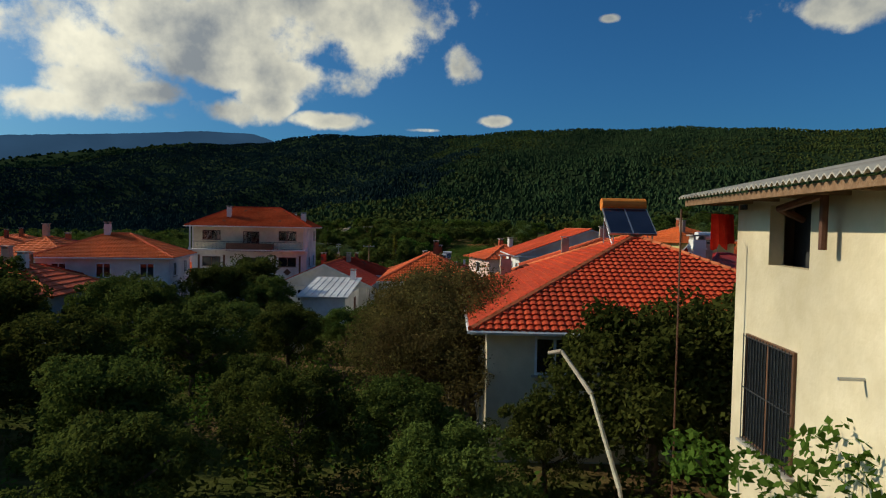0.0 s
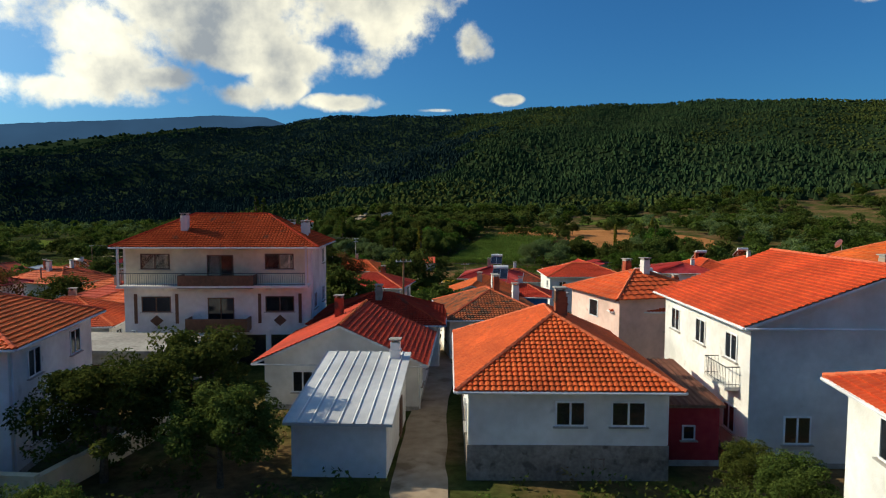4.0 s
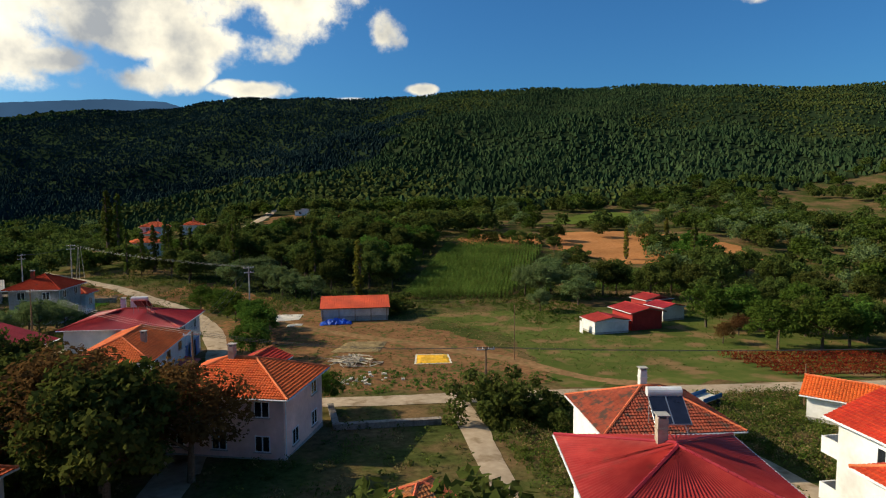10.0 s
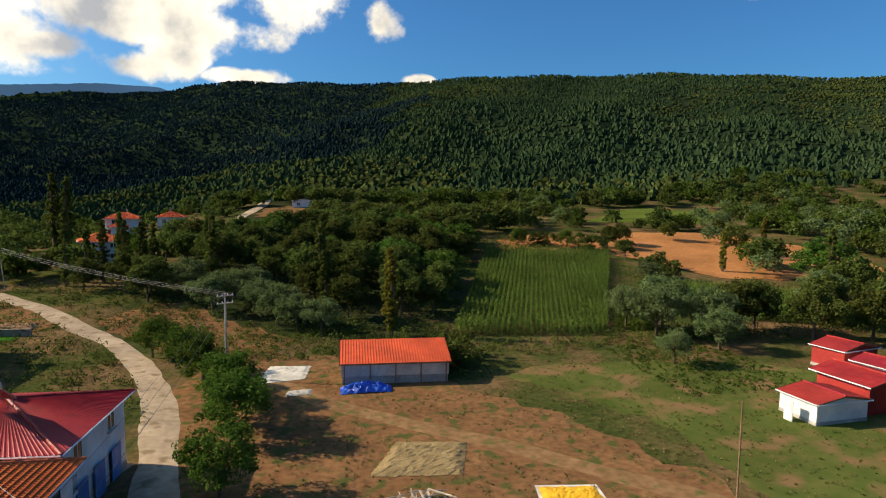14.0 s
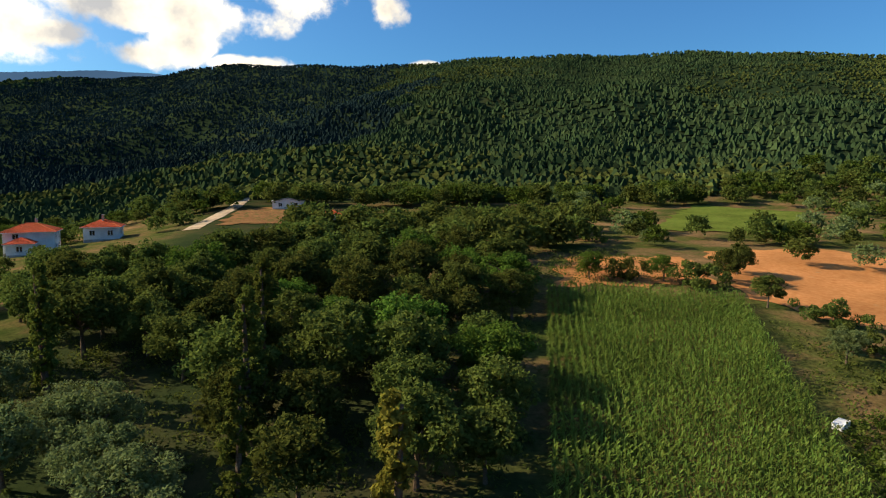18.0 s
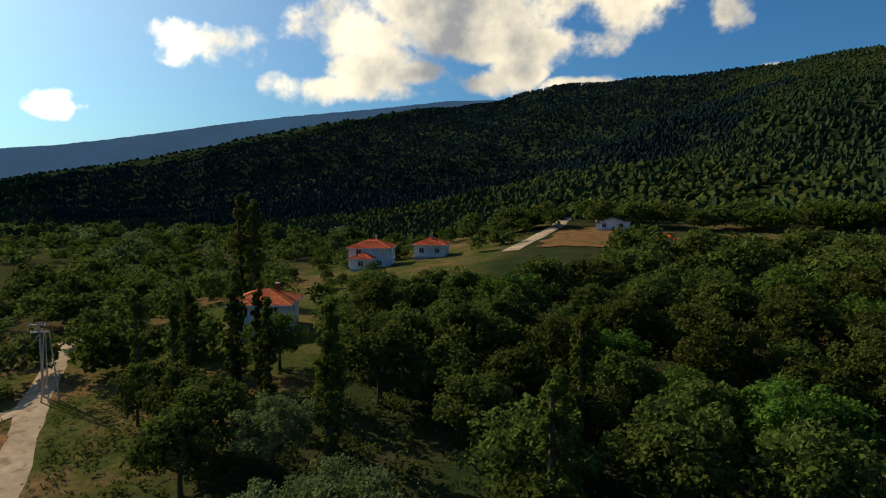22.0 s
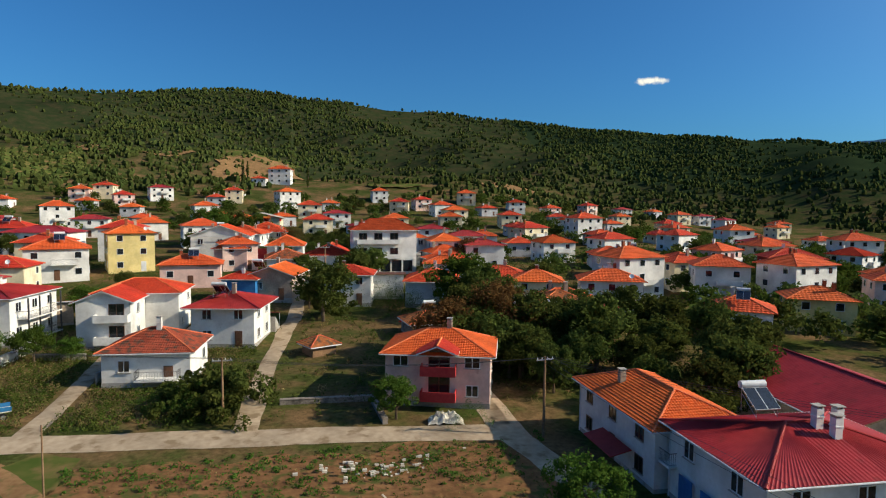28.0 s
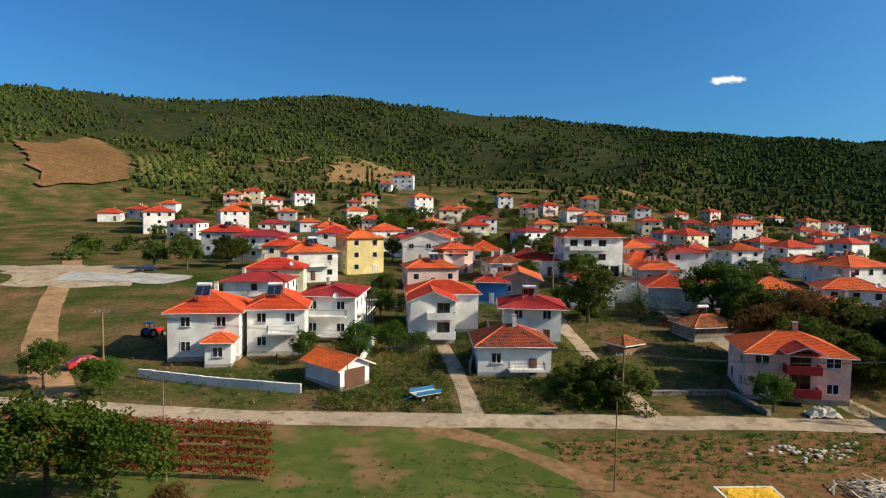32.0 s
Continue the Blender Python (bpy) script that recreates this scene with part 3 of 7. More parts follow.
def add_roof(parent, w, d, h, style="hip", pitch=22, over=.55, cover="tile", mat=None, fine=True, m=None, label=""):
    mat = mat or TILE
    key = ("roof", round(w, 1), round(d, 1), round(h, 1), style, pitch, over, cover, mat.name, fine)
    fs, ridges, top = roof_shape(w, d, h, style, pitch, over)

    def covering():
        if cover == "tile":
            parts = [facet(*f, .31 if fine else .6, .25 if fine else .6, 3 if fine else 2, .055) for f in fs]
        else:
            parts = [facet(*f, 9, .30 if fine else .9, 5 if fine else 3, .0, "sheet") for f in fs]
        me = quads_mesh("roof", np.concatenate(parts), mat)
        if cover != "tile":
            bm = bmesh.new()
            bm.from_mesh(me)
            bmesh.ops.remove_doubles(bm, verts=bm.verts, dist=.012)
            bm.to_mesh(me)
            bm.free()
        return me

    def deck():
        s = Shape()
        for f in fs:
            pts = [Vector(p) for k, p in enumerate(f) if k < 3 or f[3] != f[2]]
            low = [p - Vector((0, 0, .14)) for p in pts]
            n = len(pts)
            s.add([p - Vector((0, 0, .012)) for p in pts] + low, [tuple(range(n)), tuple(range(2 * n - 1, n - 1, -1))] + [(k, n + k, n + (k + 1) % n, (k + 1) % n) for k in range(n)])
        return s.mesh("roof_deck", FRAME if cover == "tile" else WOOD)

    def caps():
        s = Shape()
        for a, b in ridges:
            a, b = Vector(a) + Vector((0, 0, .02)), Vector(b) + Vector((0, 0, .02))
            n = max(2, int((b - a).length / (.4 if fine else 1.2)))
            for k in range(n):
                s.tube(a.lerp(b, k / n), a.lerp(b, (k + 1.06) / n), .125, .10, 6, False)
        return s.mesh("ridge_cap", CAP if cover == "tile" and mat is not TILE_DARK else mat)

    roof = part_of("roof", kept(key, covering), parent, m, label)
    if cover == "tile":
        roof["kind"] = "stuff"
    if fine:
        part_of("roof_deck", kept((*key, "deck"), deck), roof)
    if ridges:
        part_of("ridge_cap", kept((*key, "cap"), caps), roof)["kind"] = "stuff"
    return roof, top


# ---------------------------------------------------------------- openings and fittings
def add_window(parent, m, w=1.3, h=1.3, frame_mat=None, bars=False, sill=True, leaves=2):
    """A window in the local x-z plane at m, facing -y: frame, panes, sill."""
    frame_mat = frame_mat or FRAME

    def frame_mesh():
        s, t = Shape(), .07
        s.box(-w / 2, -.06, -h / 2, w / 2, .0, -h / 2 + t).box(-w / 2, -.06, h / 2 - t, w / 2, .0, h / 2)
        s.box(-w / 2, -.06, -h / 2 + t, -w / 2 + t, .0, h / 2 - t).box(w / 2 - t, -.06, -h / 2 + t, w / 2, .0, h / 2 - t)
        for k in range(1, leaves):
            x = -w / 2 + w * k / leaves
            s.box(x - .04, -.055, -h / 2 + t, x + .04, 0, h / 2 - t)
        return s.mesh("window_frame", frame_mat)

    win = part_of("window", kept(("frame", w, h, frame_mat.name, leaves), frame_mesh), parent, m)
    pane_w = w / leaves
    pane = kept(("pane", round(pane_w, 2), h), lambda: Shape().box(-pane_w / 2 + .05, -.03, -h / 2 + .06, pane_w / 2 - .05, -.012, h / 2 - .06).mesh("pane", GLASS))
    for k in range(leaves):
        part_of("pane", pane, win, pose(-w / 2 + pane_w * (k + .5), 0, 0))
    if sill:
        part_of("sill", kept(("sill", w), lambda: Shape().box(-w / 2 - .1, -.16, -.05, w / 2 + .1, .0, .0).mesh("sill", CONCRETE)), win, pose(0, 0, -h / 2 - .01))
    if bars:
        def bar_mesh():
            s = Shape()
            for k in range(int(w / .14) + 1):
                x = -w / 2 + k * .14
                s.box(x - .008, -.11, -h / 2, x + .008, -.094, h / 2)
            for z in (-h / 2 + .05, 0, h / 2 - .05):
                s.box(-w / 2, -.115, z - .01, w / 2, -.09, z + .01)
            return s.mesh("grille", DARK_STEEL)
        part_of("grille", kept(("grille", w, h), bar_mesh), win)
    return win


def add_door(parent, m, w=1.0, h=2.1, mat=None):
    mat = mat or DARK_WOOD

    def leaf():
        s = Shape().box(-w / 2, -.05, 0, w / 2, 0, h)
        for z0, z1 in ((.15, .95), (1.1, h - .15)):
            s.box(-w / 2 + .15, -.075, z0, w / 2 - .15, -.05, z1)
        return s.mesh("door", mat)
    door = part_of("door", kept(("door", w, h, mat.name), leaf), parent, m)
    part_of("handle", kept(("handle",), lambda: Shape().tube((0, -.1, 0), (0, -.1, .14), .015).mesh("handle", STEEL)), door, pose(w * .36, 0, 1.0), "metal handle")
    return door


def add_chimney(parent, x, y, z, tall=1.3, mat=None):
    mat = mat or BARE
    ch = part_of("chimney", kept(("chim", tall, mat.name), lambda: Shape().box(-.26, -.26, -.6, .26, .26, tall).box(-.30, -.30, tall * .55, .30, .30, tall * .55 + .08).mesh("chimney", mat)), parent, pose(x, y, z))
    part_of("chimney_cap", kept(("chimcap", tall), lambda: Shape().box(-.33, -.33, tall + .14, .33, .33, tall + .2).box(-.24, -.24, tall, -.16, .24, tall + .14).box(.16, -.24, tall, .24, .24, tall + .14).mesh("chimney_cap", CONCRETE)), ch)


def add_balcony(parent, m, w=4.0, deep=1.2, rail="solid", mat=None):
    """A balcony slab at m, reaching towards -y."""
    mat = mat or WHITE
    slab = part_of("balcony", kept(("slab", w, deep), lambda: Shape().box(-w / 2, -deep, -.16, w / 2, .02, 0).mesh("balcony", mat)), parent, m)

    def solid():
        s = Shape()
        s.box(-w / 2, -deep, 0, w / 2, -deep + .1, .85).box(-w / 2, -deep + .1, 0, -w / 2 + .1, 0, .85).box(w / 2 - .1, -deep + .1, 0, w / 2, 0, .85)
        return s.mesh("parapet", mat)

    def bars():
        s = Shape()
        pts = [(-w / 2 + .04, 0), (-w / 2 + .04, -deep + .04), (w / 2 - .04, -deep + .04), (w / 2 - .04, 0)]
        for (x0, y0), (x1, y1) in zip(pts, pts[1:]):
            s.tube((x0, y0, .95), (x1, y1, .95), .025, sides=6).tube((x0, y0, .12), (x1, y1, .12), .015, sides=4)
            n = max(2, int(math.hypot(x1 - x0, y1 - y0) / .16))
            for k in range(n + 1):
                x, y = x0 + (x1 - x0) * k / n, y0 + (y1 - y0) * k / n
                s.tube((x, y, 0), (x, y, .95), .011, sides=4, cap=False)
        return s.mesh("railing", DARK_STEEL)
    part_of("parapet" if rail == "solid" else "railing", kept(("rail", w, deep, rail, mat.name), solid if rail == "solid" else bars), slab)
    return slab


SIDES = {"S": (0, -1, 0), "N": (180, 1, 0), "E": (90, 0, 1), "W": (-90, 0, -1)}


def side_pose(side, w, d, u, z):
    """A pose on the outside of a wall: u metres along it from its middle (to the right seen from outside), z up."""
    if side == "S":
        return pose(u, -d / 2, z)
    if side == "N":
        return pose(-u, d / 2, z, 0, 0, 180)
    if side == "E":
        return pose(w / 2, u, z, 0, 0, 90)
    return pose(-w / 2, -u, z, 0, 0, -90)


def house(x, y, rz, w, d, h, floors=2, style="hip", cover="tile", roof=None, wall=None, pitch=22, over=.55, windows="SNEW", door="N", fine=True,
          chimneys=1, label="", z=None, plinth=True, gable_wall=None, frame_mat=None, win=(1.25, 1.3), seed=0, category="house", group="village houses", name="house", spare=(), gutter=True):
    """A rendered house: walls, roof with its tiles, windows, door, chimneys and gutters."""
    rnd = random.Random(seed + int(x * 7) + int(y * 13))
    wall, roof = wall or WHITE, roof or TILE
    TAKEN.append((x, y, max(w, d) * .62))
    ob = thing(name, x, y, z, rz, label or "plain rendered village house with a tiled roof", category, group)
    fs, ridges, top = roof_shape(w, d, h, style, pitch, over)

    def body():
        s = Shape()
        rise = math.tan(radians(pitch))
        if style == "gable":
            t = h + rise * w / 2 - .16
            ring = [(-w / 2, -1.2), (w / 2, -1.2), (w / 2, h), (0, t), (-w / 2, h)]
            s.add([(x_, -d / 2, z_) for x_, z_ in ring] + [(x_, d / 2, z_) for x_, z_ in ring], [(0, 1, 2, 3, 4), (9, 8, 7, 6, 5)] + [(k, 5 + k, 5 + (k + 1) % 5, (k + 1) % 5) for k in range(5)])
        elif style == "lean":
            t = h + rise * d - .1
            ring = [(-d / 2, -1.2), (-d / 2, h), (d / 2, t), (d / 2, -1.2)]
            s.add([(-w / 2, y_, z_) for y_, z_ in ring] + [(w / 2, y_, z_) for y_, z_ in ring], [(0, 1, 2, 3), (7, 6, 5, 4)] + [(k, 4 + k, 4 + (k + 1) % 4, (k + 1) % 4) for k in range(4)])
        else:
            s.box(-w / 2, -d / 2, -1.2, w / 2, d / 2, h)
        return s.mesh("wall", wall)
    part_of("wall", kept(("body", round(w, 1), round(d, 1), round(h, 1), style, pitch, wall.name), body), ob)
    add_roof(ob, w, d, h, style, pitch, over, cover, roof, fine)
    if plinth and fine:
        part_of("plinth", kept(("plinth", round(w, 1), round(d, 1)), lambda: Shape().box(-w / 2 - .03, -d / 2 - .03, -1.2, w / 2 + .03, d / 2 + .03, .35).mesh("plinth", CONCRETE)), ob)
    if gutter and fine and style != "lean":
        fall = h - math.tan(radians(pitch)) * over
        def gutters():
            s = Shape()
            for sy in ((-1, 1) if style == "hip" or w >= d else ()):
                s.tube((-w / 2 - over, sy * (d / 2 + over + .05), fall - .06), (w / 2 + over, sy * (d / 2 + over + .05), fall - .06), .06, sides=6)
            for sx in (-1, 1):
                s.tube((sx * (w / 2 + over + .05), -d / 2 - over, fall - .06), (sx * (w / 2 + over + .05), d / 2 + over, fall - .06), .06, sides=6)
            s.tube((w / 2 + .06, -d / 2 + .2, 0), (w / 2 + .06, -d / 2 + .2, fall - .1), .045, sides=6)
            return s.mesh("gutter", PLASTIC)
        part_of("gutter", kept(("gutter", round(w, 1), round(d, 1), round(h, 1), style, over), gutters), ob)
    storey = h / floors
    ww, wh = win
    for side in windows:
        length = w if side in "SN" else d
        n = max(1, int(length / 3.6))
        for fl in range(floors):
            for k in range(n):
                u = (k + .5) / n * length - length / 2
                if (side, fl, k) in spare or rnd.random() < .12:
                    continue
                if side == door and fl == 0 and k == n // 2:
                    continue
                add_window(ob, side_pose(side, w, d, u, fl * storey + storey * .55), ww, min(wh, storey * .5), frame_mat, sill=fine, leaves=2 if ww > .9 and fine else 1)
    if door:
        length = w if door in "SN" else d
        n = max(1, int(length / 3.6))
        u = (n // 2 + .5) / n * length - length / 2
        add_door(ob, side_pose(door, w, d, u, .02), mat=rnd.choice((DARK_WOOD, BROWN_FRAME, PLASTIC)))
    rise = math.tan(radians(pitch))
    for k in range(chimneys):
        cx = rnd.uniform(-.28, .28) * w
        cy = rnd.uniform(-.2, .2) * d
        zc = h + rise * min(w / 2 - abs(cx), (d / 2 - abs(cy)) if style == "hip" else 99)
        if style == "lean":
            zc = h + rise * (cy + d / 2)
        add_chimney(ob, cx, cy, zc, rnd.choice((1.0, 1.3)), rnd.choice((BARE, WHITE, TILE_OLD)))
    return ob


def solar_heater(x, y, z, rz, tilt=35, red=False):
    """A roof solar water heater: collector panels, tank, stand."""
    ob = thing("solar_heater", x, y, z, rz, "roof solar water heater with dark glass collectors and a round tank", "solar heater", "solar heaters")
    for k in (-1, 1):
        p = part_of("collector", kept(("coll",), lambda: Shape().box(-.45, -.9, -.04, .45, .9, .04).mesh("collector", PANEL)), ob, pose(k * .48, -.35, .75, tilt, 0, 0))
        part_of("collector_frame", kept(("collf",), lambda: Shape().box(-.48, -.93, -.05, -.45, .93, .05).box(.45, -.93, -.05, .48, .93, .05).box(-.45, -.93, -.05, .45, -.9, .05).box(-.45, .9, -.05, .45, .93, .05).mesh("collector_frame", STEEL)), p)
    part_of("tank", kept(("tank", red), lambda: Shape().tube((-.95, .62, 1.5), (.95, .62, 1.5), .27, sides=14).mesh("tank", ORANGE_PAINT if red else PLASTIC, False)), ob)
    for sx in (-.8, .8):
        part_of("stand_leg", kept(("sleg",), lambda: Shape().tube((0, .62, -.35), (0, .62, 1.3), .025, sides=6).tube((0, -1.0, -.35), (0, .62, .9), .02, sides=6).tube((0, -1.0, -.4), (0, -1.0, .2), .025, sides=6).mesh("stand_leg", STEEL)), ob, pose(sx, 0, 0))
    return ob


def dish(x, y, z, rz):
    """A satellite dish on a bracket."""
    ob = thing("satellite_dish", x, y, z, rz, "white satellite dish on a bent steel bracket", "satellite dish", "satellite dishes")

    def bowl():
        s = Shape()
        rings, n = 4, 14
        for k in range(rings + 1):
            r = .42 * k / rings
            s.v += [(r * math.cos(a * math.tau / n), -.35 * (r / .42) ** 2 * .4, r * math.sin(a * math.tau / n)) for a in range(n)]
        for k in range(rings):
            s.f += [(k * n + a, k * n + (a + 1) % n, (k + 1) * n + (a + 1) % n, (k + 1) * n + a) for a in range(n)]
        return s.mesh("bowl", PLASTIC, True)
    part_of("bowl", kept(("bowl",), bowl), ob, pose(0, -.1, .6, -25, 0, 0))
    part_of("bracket", kept(("bracket",), lambda: Shape().tube((0, .05, -.4), (0, .05, .5), .025, sides=6).tube((0, .05, .45), (0, -.1, .6), .02, sides=6).tube((0, -.1, .35), (0, -.5, .55), .012, sides=5).box(-.04, -.56, .5, .04, -.48, .6).mesh("bracket", STEEL)), ob)
    return ob


# ---------------------------------------------------------------- plants
def leaf_cloud(rng, centres, radii, per, size, flat=.6):
    """Loose leaf quads scattered through ellipsoid clumps."""
    n = len(centres) * per
    way = rng.normal(size=(n, 3))
    way /= np.linalg.norm(way, axis=1)[:, None]
    r = rng.uniform(.35, 1.0, n) ** .5
    at = np.repeat(centres, per, 0) + way * (r * np.repeat(radii, per))[:, None] * np.array([1, 1, .8])
    normal = way * .5 + rng.normal(size=(n, 3)) * flat + np.array([0, 0, .45])
    normal /= np.linalg.norm(normal, axis=1)[:, None]
    t = np.cross(normal, rng.normal(size=(n, 3)))
    t /= np.linalg.norm(t, axis=1)[:, None]
    b = np.cross(normal, t)
    s = size * rng.uniform(.6, 1.35, n)[:, None]
    return np.stack([at - t * s, at - b * s * .55, at + t * s, at + b * s * .55], 1).reshape(-1, 3)


def crown_mesh(name, seed, mat, kind="round", tall=8.0, leaves=3600, size=.26):
    rng = np.random.default_rng(seed)
    if kind == "poplar":
        n = 130
        hgt = rng.uniform(.08, 1, n)
        spread = tall * .085 * np.sqrt(np.clip(np.sin(np.pi * (.12 + .86 * hgt)), .05, 1))
        ang = rng.uniform(0, 6.28, n)
        c = np.stack([np.cos(ang) * spread * rng.uniform(.2, 1, n), np.sin(ang) * spread * rng.uniform(.2, 1, n), hgt * tall], 1)
        rad = rng.uniform(.3, .6, n) * tall * .042 + .08
    elif kind == "bush":
        n = 26
        c = rng.normal(size=(n, 3)) * np.array([.42, .42, .2]) * tall + np.array([0, 0, tall * .42])
        c[:, 2] = np.clip(c[:, 2], tall * .12, tall)
        rad = rng.uniform(.10, .26, n) * tall
    else:
        n = 84
        way = rng.normal(size=(n, 3))
        way /= np.linalg.norm(way, axis=1)[:, None]
        way[:, 2] = np.where(way[:, 2] < -.75, -way[:, 2], way[:, 2])
        r = rng.uniform(.45, 1.06, n)[:, None]
        wide = .42 if kind == "round" else .50
        c = way * r * np.array([wide, wide, .36]) * tall + np.array([0, 0, .56 * tall])
        c[:, :2] += rng.normal(size=2) * .04 * tall
        rad = rng.uniform(.06, .15, n) * tall
    per = max(8, leaves // len(c))
    return quads_mesh(name, leaf_cloud(rng, c, rad, per, size), mat)


def trunk_mesh(seed, tall, kind="round"):
    rnd = random.Random(seed)
    s = Shape()
    top = tall * (.95 if kind == "poplar" else .55)
    foot, lean = tall * .028 + .05, Vector((rnd.uniform(-.04, .04), rnd.uniform(-.04, .04), 0))
    pts = [Vector((0, 0, -.5)) + (Vector((lean.x, lean.y, 1)) * (k / 4) * (top + .5)) for k in range(5)]
    for k in range(4):
        s.tube(pts[k], pts[k + 1], foot * (1 - k * .19), foot * (1 - (k + 1) * .19), 7, k in (0, 3))
    if kind != "poplar":
        for k in range(7):
            a, z = k * 2.4 + rnd.random(), top * rnd.uniform(.4, .95)
            start = Vector((lean.x, lean.y, 1)) * z
            mid = start + Vector((math.cos(a), math.sin(a), .7)) * tall * .15
            end = mid + Vector((math.cos(a + .3), math.sin(a + .3), .55)) * tall * .18
            s.tube(start, mid, foot * .42, foot * .28, 5, False).tube(mid, end, foot * .28, foot * .08, 5, False)
    return s.mesh("trunk", BARK)


KINDS = {"walnut": ("round", LEAF, 7000, .20), "broadleaf": ("wide", LEAF_LIGHT, 7000, .185), "willow": ("wide", LEAF_WILLOW, 8500, .16), "poplar": ("poplar", LEAF_POPLAR, 7000, .17),
         "dry": ("round", LEAF_DRY, 8000, .14), "bush": ("bush", LEAF, 3600, .09), "shrub": ("bush", LEAF_LIGHT, 3600, .09), "near": ("wide", LEAF, 20000, .075), "dark": ("wide", LEAF, 8000, .19)}
KINDS["twiggy"] = ("wide", LEAF_TWIG, 14000, .045)
KINDS["golden"] = ("poplar", LEAF_GOLD, 6000, .13)
LABELS = {"twiggy": "thin twiggy fruit tree with sparse olive-brown leaves", "golden": "slender poplar tree with yellow-green turning leaves", "walnut": "dark green walnut tree with a full rounded crown", "broadleaf": "light green broadleaf tree with an uneven crown", "willow": "pale grey-green willow with a billowing crown",
          "poplar": "tall slender poplar tree with upright branches", "dry": "tree with brown turning leaves", "bush": "dark green bush on rough ground", "shrub": "fresh green garden shrub",
          "near": "leafy fruit tree in an overgrown garden", "dark": "dense dark green spreading tree"}
GROUPS = {"poplar": "poplars", "willow": "willows", "bush": "bushes", "shrub": "bushes", "walnut": "walnut trees"}


def tree(kind, x, y, tall, seed=0, z=None, label=""):
    shape, mat, leaves, size = KINDS[kind]
    k = (seed * 7 + int(abs(x) * 3 + abs(y) * 5)) % (5 if kind != "near" else 3)
    base = {"bush": 2.0, "poplar": 14.0, "near": 5.0, "twiggy": 5.0}.get(kind, 8.0)
    crown = kept(("crown", kind, k), lambda: crown_mesh("crown", k * 31 + len(kind), mat, shape, base, leaves, size))
    trunk = kept(("trunk", kind, k), lambda: trunk_mesh(k * 17 + 3, base, shape)) if shape != "bush" else None
    name = "bush" if shape == "bush" else "tree"
    ob = thing(name, x, y, z, (seed * 77 + x * 31) % 360, label or LABELS[kind], "bush" if shape == "bush" else "tree", GROUPS.get(kind, "village trees"))
    f = tall / base
    ob.matrix_basis = ob.matrix_basis @ Matrix.Diagonal((f * (.9 + .2 * ((x * 7.3) % 1)), f * (.9 + .2 * ((y * 5.1) % 1)), f, 1))
    part_of("crown", crown, ob)
    if trunk:
        part_of("trunk", trunk, ob)
    return ob


BACK = {}


def far_tree(kind, x, y, tall, seed=0):
    """A distant tree, later joined with its like."""
    BACK.setdefault(kind, []).append((x, y, tall, seed))


def plant_far():
    for kind, spots in BACK.items():
        shape, mat, leaves, size = KINDS[kind]
        base = {"bush": 2.0, "poplar": 14.0}.get(kind, 8.0)
        clouds = []
        for k in range(4):
            me = crown_mesh("crown", k * 31 + len(kind), mat, shape, base, 760 if shape != "bush" else 320, size * (2.3 if shape != "bush" else 2.2))
            a = np.empty(len(me.vertices) * 3, np.float32)
            me.vertices.foreach_get("co", a)
            clouds.append(a.reshape(-1, 3))
            bpy.data.meshes.remove(me)
        parts = []
        for x, y, tall, seed in spots:
            a, f = (seed * 1.7 + x) % 6.28, tall / base
            c = clouds[int(seed + abs(x)) % 4] * f
            c[:, :2] = c[:, :2] @ np.array([[math.cos(a), -math.sin(a)], [math.sin(a), math.cos(a)]])
            parts.append(c + np.array([x, y, float(height(x, y)) - .1 * tall]))
        stuff(kind + "_thicket", np.concatenate(parts), mat, "distant " + LABELS[kind].split(" with")[0] + " growth in thickets", "trees")


def sheet(name, outline, mat, lift=.04, step=2.0, label="", category="ground", kind="structure"):
    """A flat cover of the ground inside an outline of x, y corners, following the lie of the land."""
    wave, edge = random.Random(len(name) * 7 + int(abs(outline[0][0]))), []
    for (x0, y0), (x1, y1) in zip(outline, outline[1:] + outline[:1]):
        n = max(1, int(math.hypot(x1 - x0, y1 - y0) / (step * .6)))
        for k in range(n):
            push = wave.gauss(0, .22 * step) if 0 < k else 0
            edge.append((x0 + (x1 - x0) * k / n - (y1 - y0) / math.hypot(x1 - x0, y1 - y0) * push, y0 + (y1 - y0) * k / n + (x1 - x0) / math.hypot(x1 - x0, y1 - y0) * push))
    outline = edge
    bm = bmesh.new()
    vs = [bm.verts.new((x, y, 0)) for x, y in outline]
    bm.faces.new(vs)
    xs, ys = [p[0] for p in outline], [p[1] for p in outline]
    for axis, lo, hi in ((0, min(xs), max(xs)), (1, min(ys), max(ys))):
        for k in range(1, int((hi - lo) / step) + 1):
            co, no = [0, 0, 0], [0, 0, 0]
            co[axis], no[axis] = lo + k * step, 1
            bmesh.ops.bisect_plane(bm, geom=bm.verts[:] + bm.edges[:] + bm.faces[:], plane_co=co, plane_no=no)
    for v in bm.verts:
        v.co.z = float(height(v.co.x, v.co.y)) + lift
    bmesh.ops.recalc_face_normals(bm, faces=bm.faces)
    me = bpy.data.meshes.new(name)
    bm.to_mesh(me)
    bm.free()
    if me.polygons and me.polygons[0].normal.z < 0:
        me.flip_normals()
    me.materials.append(mat)
    return tagged(new(name, me), label, category, "", kind)


